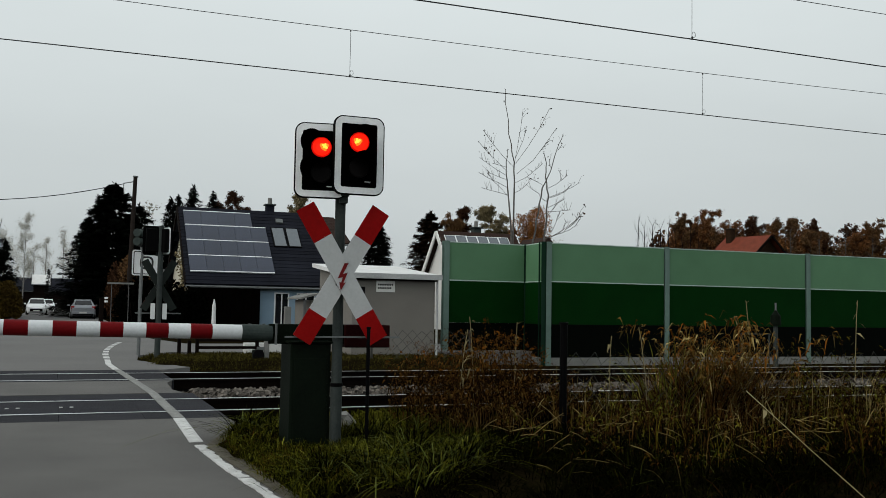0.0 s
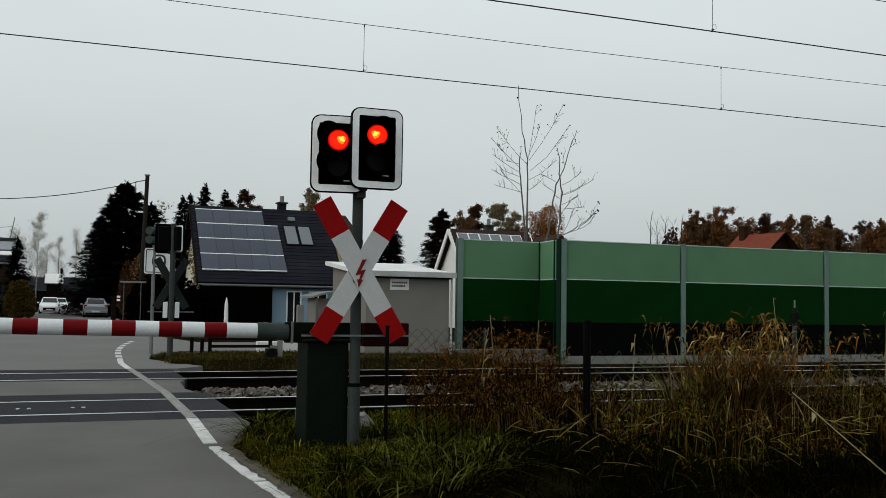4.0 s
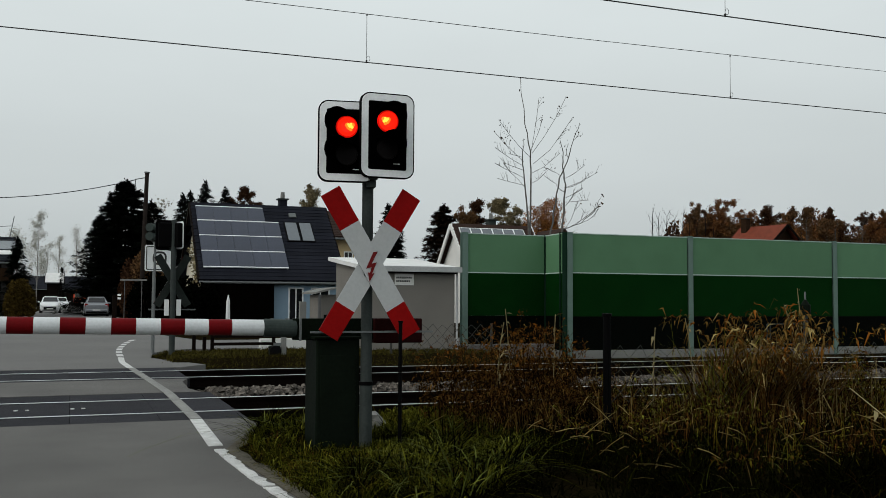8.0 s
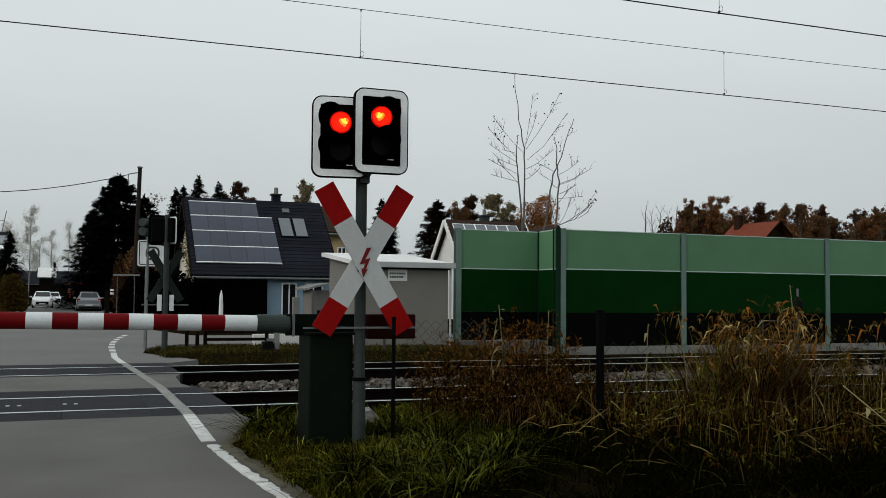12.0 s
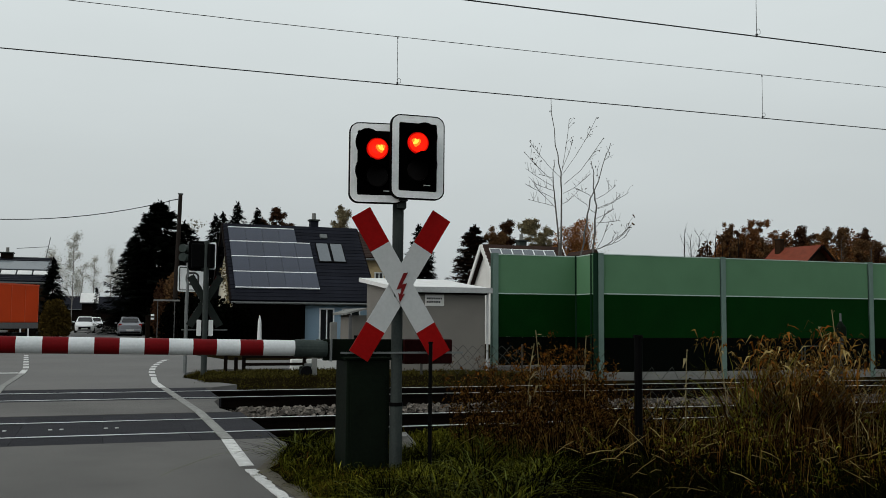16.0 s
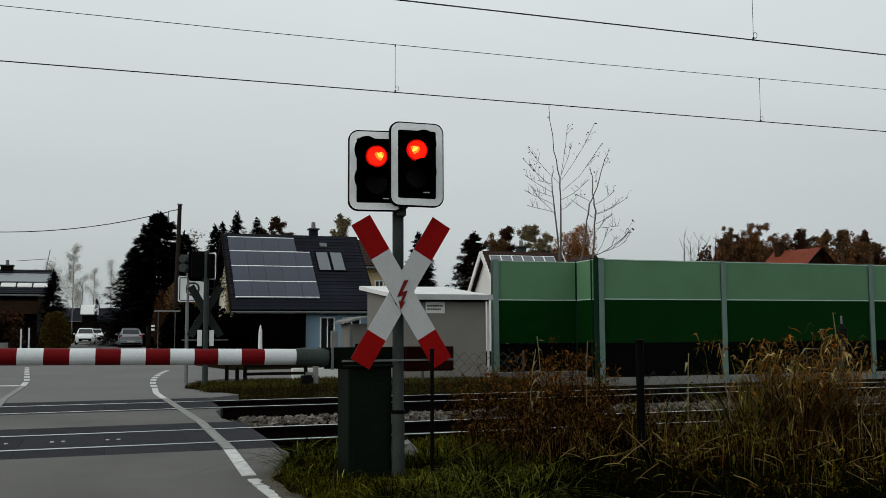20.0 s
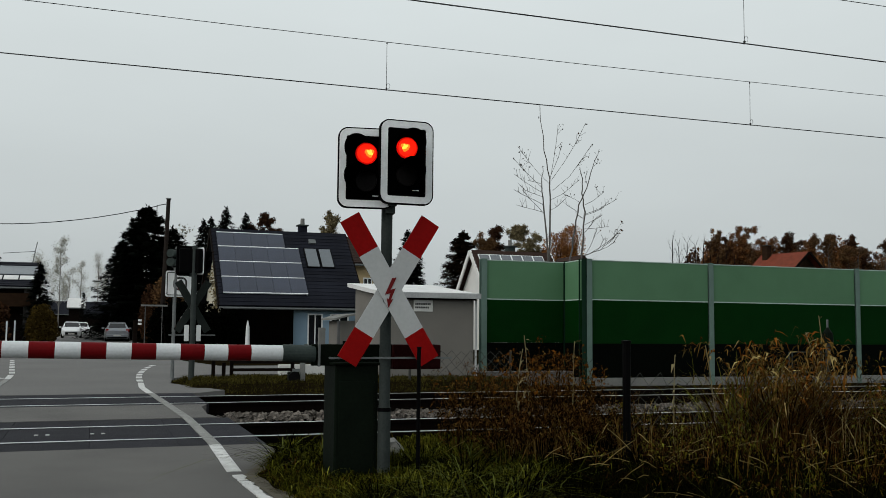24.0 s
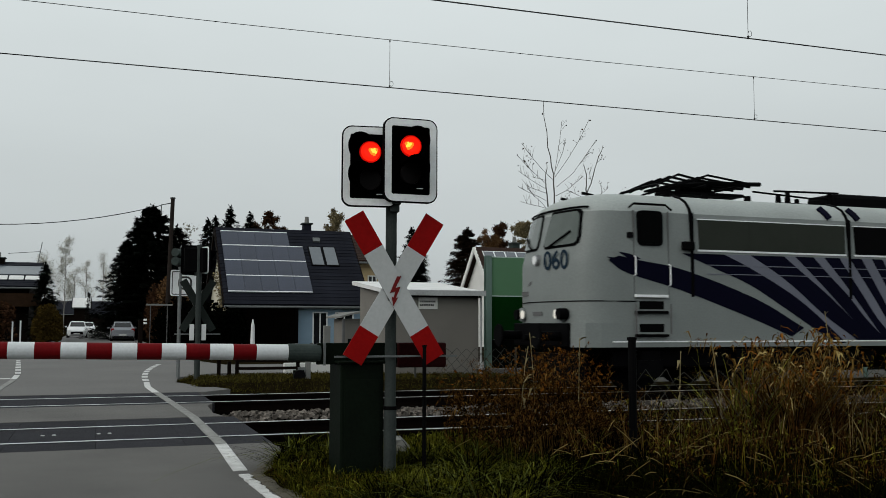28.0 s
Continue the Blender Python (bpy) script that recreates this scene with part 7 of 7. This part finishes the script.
for n, mt, k, cut, lab in ((9000, "grass_shaded", 3.0, -0.5, "short grass below the weeds, coloured as in shade"), (2000, "grass_green", 5.0, 0.05, "deep green short grass below the weeds"), (900, "weed_shaded", 13.0, 0.1, "dead grass below the weeds, coloured as in shade")):
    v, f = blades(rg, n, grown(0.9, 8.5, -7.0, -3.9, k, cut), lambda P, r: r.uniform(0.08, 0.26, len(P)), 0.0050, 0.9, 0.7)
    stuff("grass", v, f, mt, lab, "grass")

# tussocks of long arching grass
TUSSOCKS = [(-0.15, -5.35, 0.07), (0.12, -4.95, 0.09), (0.38, -4.80, 0.08), (0.30, -5.45, 0.10), (0.62, -5.10, 0.10), (0.95, -4.55, 0.09), (0.55, -4.20, 0.08),
            (0.10, -5.75, 0.08), (0.45, -3.35, 0.07), (0.75, -3.75, 0.08), (-0.45, -5.2, 0.06), (-0.55, -2.6, 0.07), (-0.30, -3.05, 0.05)]
# the last row paints shade into the inside of the tussocks
for n, mt, w, h0, h1, lab in ((230, "grass_blade", 0.0060, 0.14, 0.36, "long arching green blades of the tussocks"), (420, "grass_bank", 0.0056, 0.12, 0.30, "dark green blades of the tussocks"), (900, "grass_shaded", 0.0056, 0.12, 0.34, "inner blades of the tussocks, coloured as in shade")):
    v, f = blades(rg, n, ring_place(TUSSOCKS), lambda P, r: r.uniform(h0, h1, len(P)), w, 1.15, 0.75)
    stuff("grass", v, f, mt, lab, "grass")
LOW = [(x, y, 0.10) for x, y in zip(rg.uniform(1.4, 5.2, 26), rg.uniform(-6.4, -4.9, 26))]
for n, mt, lab in ((30, "grass_blade", "thin arching blades in the dark grass"), (160, "grass_green", "deep green arching blades in the dark grass"), (16, "grass_straw", "dry straw-coloured blades in the dark grass")):
    v, f = blades(rg, n, ring_place(LOW), lambda P, r: r.uniform(0.15, 0.38, len(P)), 0.0036, 1.0, 0.8)
    stuff("grass", v, f, mt, lab, "grass")

# red-brown withered weeds from the stake to the fence post
brown_h = lambda x: 0.42 + 0.50 * math.exp(-((x - 1.50) / 0.55) ** 2) + 0.45 * math.exp(-((x - 2.15) / 0.35) ** 2)
spots = spread_spots(rg, 0.95, 2.75, -3.75, -2.35, 150, brown_h)
v, f, lp = weed_plants(rg, spots, 0.0048, 0.20)
stuff("weeds", v, f, "weed_shaded", "crooked stems of withered weeds beside the track, dark as in shade", "weeds")
# low inner leaves get the darker copy, as shade in the heart
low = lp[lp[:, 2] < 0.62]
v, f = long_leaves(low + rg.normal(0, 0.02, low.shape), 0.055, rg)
stuff("weed_leaves", v, f, "weed_shaded", "withered leaves in the heart of the weeds, shade in their colour", "weeds")
thick = np.concatenate([lp, lp]) + rg.normal(0, 0.016, (2 * len(lp), 3))
v, f = long_leaves(thick[rg.random(len(thick)) < 0.8], 0.036, rg, 0.9)
stuff("weed_leaves", v, f, "weed_brown", "red-brown withered leaves on the weeds", "weeds")
v, f = long_leaves(thick[rg.random(len(thick)) < 0.12], 0.040, rg, 0.9)
stuff("weed_leaves", v, f, "weed_gold", "golden withered leaves on the weeds", "weeds")
tops = lp[lp[:, 2] > 0.7]
v, f = leaf_cloud(tops[rg.random(len(tops)) < 0.25], 0.020, rg)
stuff("weed_leaves", v, f, "weed_rust", "rusty seed heads on the weeds", "weeds")

# olive and brown weeds between the fence post and the dry clump, and on beyond it
olive_h = lambda x: 0.46 + 0.08 * math.sin(x * 5.1) + 0.30 * math.exp(-((x - 6.3) / 0.7) ** 2)
in_hollow = lambda x, y: ((x - 2.45) / 0.50) ** 2 + ((y + 5.45) / 0.55) ** 2 < 1 or ((x - 3.75) / 0.62) ** 2 + ((y + 4.75) / 0.95) ** 2 < 1
spots = spread_spots(rg, 2.45, 8.2, -3.9, -2.4, 330, olive_h, 11.0, -0.5)
spots += [(x, y, h * 0.72) for x, y, h in spread_spots(rg, 1.5, 5.6, -6.3, -3.9, 420, olive_h, 17.0, -0.35) if not in_hollow(x, y)]
v, f, lp = weed_plants(rg, spots, 0.0040, 0.15, 0.15)
stuff("weeds", v, f, "weed_shaded", "stems of low weeds along the fence, dark as in shade", "weeds")
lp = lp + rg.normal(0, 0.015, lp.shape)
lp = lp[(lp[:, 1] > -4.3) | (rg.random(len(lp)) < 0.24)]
# the last share paints shade into the heart of the low weeds
for share, size, mt, lab in ((0.34, 0.042, "grass_olive", "olive leaves on the low weeds"), (0.26, 0.042, "grass_bank", "mid-green leaves on the low weeds"), (0.42, 0.038, "weed_brown", "brown leaves on the low weeds"), (0.5, 0.050, "weed_shaded", "leaves in the heart of the low weeds, shade in their colour")):
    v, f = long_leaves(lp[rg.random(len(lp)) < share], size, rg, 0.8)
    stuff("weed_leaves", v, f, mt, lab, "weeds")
v, f = long_leaves(lp[rg.random(len(lp)) < 0.03], 0.060, rg)
stuff("weed_leaves", v, f, "grass_light", "yellow-green leaves on the low weeds", "weeds")
for n, mt, lab in ((90, "weed_gold", "short upright dry stalks on the verge"), (320, "weed_brown", "short upright brown stalks on the verge"), (170, "grass_olive", "short upright olive stalks on the verge")):
    v, f = blades(rg, n, grown(2.2, 5.8, -5.9, -3.4, 17.0, -0.25), lambda P, r: r.uniform(0.18, 0.46, len(P)), 0.0034, 0.3, 0.14)
    stuff("weeds", v, f, mt, lab, "weeds")
v, f = blades(rg, 300, grown(2.5, 7.8, -4.2, -2.6, 11.0, -0.2), lambda P, r: r.uniform(0.25, 0.75, len(P)), 0.0038, 0.35, 0.14)
stuff("weeds", v, f, "grass_straw", "upright bleached stalks among the weeds", "weeds")
v, f = blades(rg, 260, grown(1.0, 2.7, -3.9, -2.6, 7.0, -0.2), lambda P, r: r.uniform(0.25, 0.70, len(P)), 0.0038, 0.6, 0.3)
stuff("weeds", v, f, "weed_gold", "dry golden stalks among the brown weeds", "weeds")

# the reed-like clump with arching dry leaves
# the first row paints the shade in the heart of the clump
for place, n, h0, h1, w, mt, lab in (
        (clump_place(4.22, -3.35, 0.24, 0.20), 620, 0.35, 0.85, 0.0060, "weed_shaded", "stems in the heart of the dry clump, shade in their colour"),
        (clump_place(4.22, -3.35, 0.24, 0.20), 360, 0.50, 1.10, 0.0060, "weed_gold", "thick clump of golden dry grass by the track"),
        (clump_place(4.28, -3.40, 0.24, 0.22), 60, 0.55, 1.22, 0.0050, "grass_straw", "pale arching leaves of the dry grass clump"),
        (clump_place(3.72, -3.30, 0.14, 0.18), 120, 0.5, 1.12, 0.0055, "grass_light", "yellow-green young shoots beside the dry clump"),
        (clump_place(4.30, -3.30, 0.30, 0.24), 900, 0.3, 0.9, 0.0060, "weed_brown", "brown stems of the dry grass clump")):
    v, f = blades(rg, n, place, lambda P, r: r.uniform(h0, h1, len(P)), w, 0.50, 0.13)
    stuff("weeds", v, f, mt, lab, "weeds")
spots = [(rg.normal(4.25, 0.26), rg.normal(-3.35, 0.22), rg.uniform(0.6, 1.15)) for _ in range(46)]
v, f, lp = weed_plants(rg, spots, 0.0045, 0.24)
tops = lp[lp[:, 2] > 0.55]
v, f = long_leaves(tops + rg.normal(0, 0.02, tops.shape), 0.095, rg, 1.0, 0.15)
stuff("weed_leaves", v, f, "weed_gold", "curling golden leaves of the dry clump", "weeds")
v, f = long_leaves(tops[rg.random(len(tops)) < 0.3], 0.12, rg, 0.9, 0.16)
stuff("weed_leaves", v, f, "weed_rust", "rusty curled leaves of the dry clump", "weeds")
v, f = long_leaves(tops[rg.random(len(tops)) < 0.14], 0.13, rg, 0.8, 0.14)
stuff("weed_leaves", v, f, "grass_straw", "bleached curled leaves of the dry clump", "weeds")

# broken straws that lie across the dark grass
LV, LF = [], []
for _ in range(210):
    x, y = rg.uniform(0.9, 6.5), rg.uniform(-6.3, -3.2)
    p = np.array((x, y, ground_z(x, y) + rg.uniform(0.06, 0.32)))
    a, ln = rg.uniform(0, 6.283), rg.uniform(0.07, 0.28)
    d = np.array((math.cos(a), math.sin(a), rg.normal(0, 0.45))) * ln
    w = np.array((-math.sin(a) * 0.4, math.cos(a) * 0.4, 1.0)) * 0.0025
    b = len(LV)
    LV += [tuple(p - w), tuple(p + d * 0.5 - w + (0, 0, 0.01)), tuple(p + d - w * 0.5), tuple(p + d + w * 0.5), tuple(p + d * 0.5 + w + (0, 0, 0.01)), tuple(p + w)]
    LF += [(b, b + 1, b + 4, b + 5), (b + 1, b + 2, b + 3, b + 4)]
stuff("straw", LV, LF, "grass_straw", "broken pale straws lying across the dark grass", "straw")
v, f = blades(rg, 11000, far_place, lambda P, r: r.uniform(0.03, 0.11, len(P)), 0.009, 0.9, 0.7)
stuff("grass", v, f, "grass_far", "short olive-brown grass on the far verge", "grass")

# long stalks with short side leaves that rise over the weeds, and two fallen reeds
for x, y, dx, h in ((4.86, -3.3, -0.06, 1.42), (5.02, -3.1, -0.22, 1.25), (3.45, -3.4, -0.10, 1.12), (3.15, -3.1, 0.06, 1.02), (1.35, -3.3, 0.12, 1.08), (1.58, -3.2, -0.05, 1.20), (2.05, -3.1, 0.05, 1.15), (6.3, -3.3, 0.10, 1.45)):
    s = thing("dry_stalk", pose(x, y, 0.0), "single long dry weed stalk with curled leaves", "weed stalk", "dry stalks")
    part("stem", pipe([(0, 0, -0.1), (dx * 0.3, 0, h * 0.5), (dx * 0.7, 0.02, h * 0.85), (dx, 0.03, h)], 0.0045, 5), "weed_pale", s)
    for u in np.linspace(0.50, 0.98, 7):
        v, f = long_leaves(np.array([(dx * u, 0.02, h * u)]) + rg.normal(0, 0.006, (1, 3)), 0.085, rg, 0.7, 0.25)
        raw("leaf", v, f, "weed_pale", s)
for p, q in (((1.25, -9.15, 0.05), (0.98, -7.94, 0.90)), ((6.3, -3.6, 0.30), (5.55, -3.5, 0.66))):
    s = thing("fallen_reed", pose(*p), "long pale dry reed leaning on the weeds", "reed", "fallen reeds")
    d = Vector(q) - Vector(p)
    part("stem", pipe([(0, 0, 0), tuple(d * 0.35 + Vector((0.01, 0, 0.015))), tuple(d * 0.7 + Vector((-0.005, 0, 0.01))), tuple(d)], 0.0023, 5), "weed_pale", s)
    for u in (0.6, 0.75, 0.9, 0.97):
        v, f = long_leaves(np.array([tuple(d * u)]) + rg.normal(0, 0.004, (1, 3)), 0.05, rg)
        raw("leaf", v, f, "weed_pale", s)


# ---- what moves ----
def motions():
    # the locomotive runs in from the right at about 91 km/h
    x28, speed = 6.0, 25.3
    walk(loco, [(t, pose(x28 + speed * (28 - t), FAR_Y, 0)) for t in (0, 7, 14, 21, 26, 27, 28)])
    # the truck comes down the street, turns off to its right and leaves
    rows = [
        (0, 0.9, 195, -0.05, 90), (6, 0.2, 174, -0.05, 90), (9, 0.4, 155, -0.05, 90), (12.3, 0.5, 138.6, -0.05, 90), (12.4, 0.5, 138, -0.05, 90),
        (12.5, -1.95, 56, -0.05, 86), (12.6, -1.97, 55.2, -0.05, 86), (13.5, -2.35, 46.5, -0.05, 83), (14.5, -2.80, 38.0, -0.05, 77), (15, -3.1, 33.7, -0.05, 68), (15.5, -3.9, 33.5, -0.05, 62),
        (16, -4.85, 33.0, -0.05, 54), (16.5, -6.1, 32.6, -0.05, 45), (17, -7.7, 32.2, -0.05, 35), (18, -12, 31.5, -0.05, 15), (19, -18, 31.3, -0.05, 3), (21, -34, 31.2, -0.05, 0), (28, -90, 31.0, -0.05, 0),
    ]
    walk(truck, [(t, pose(x, y, z, 0, 0, a)) for t, x, y, z, a in rows])


motions()
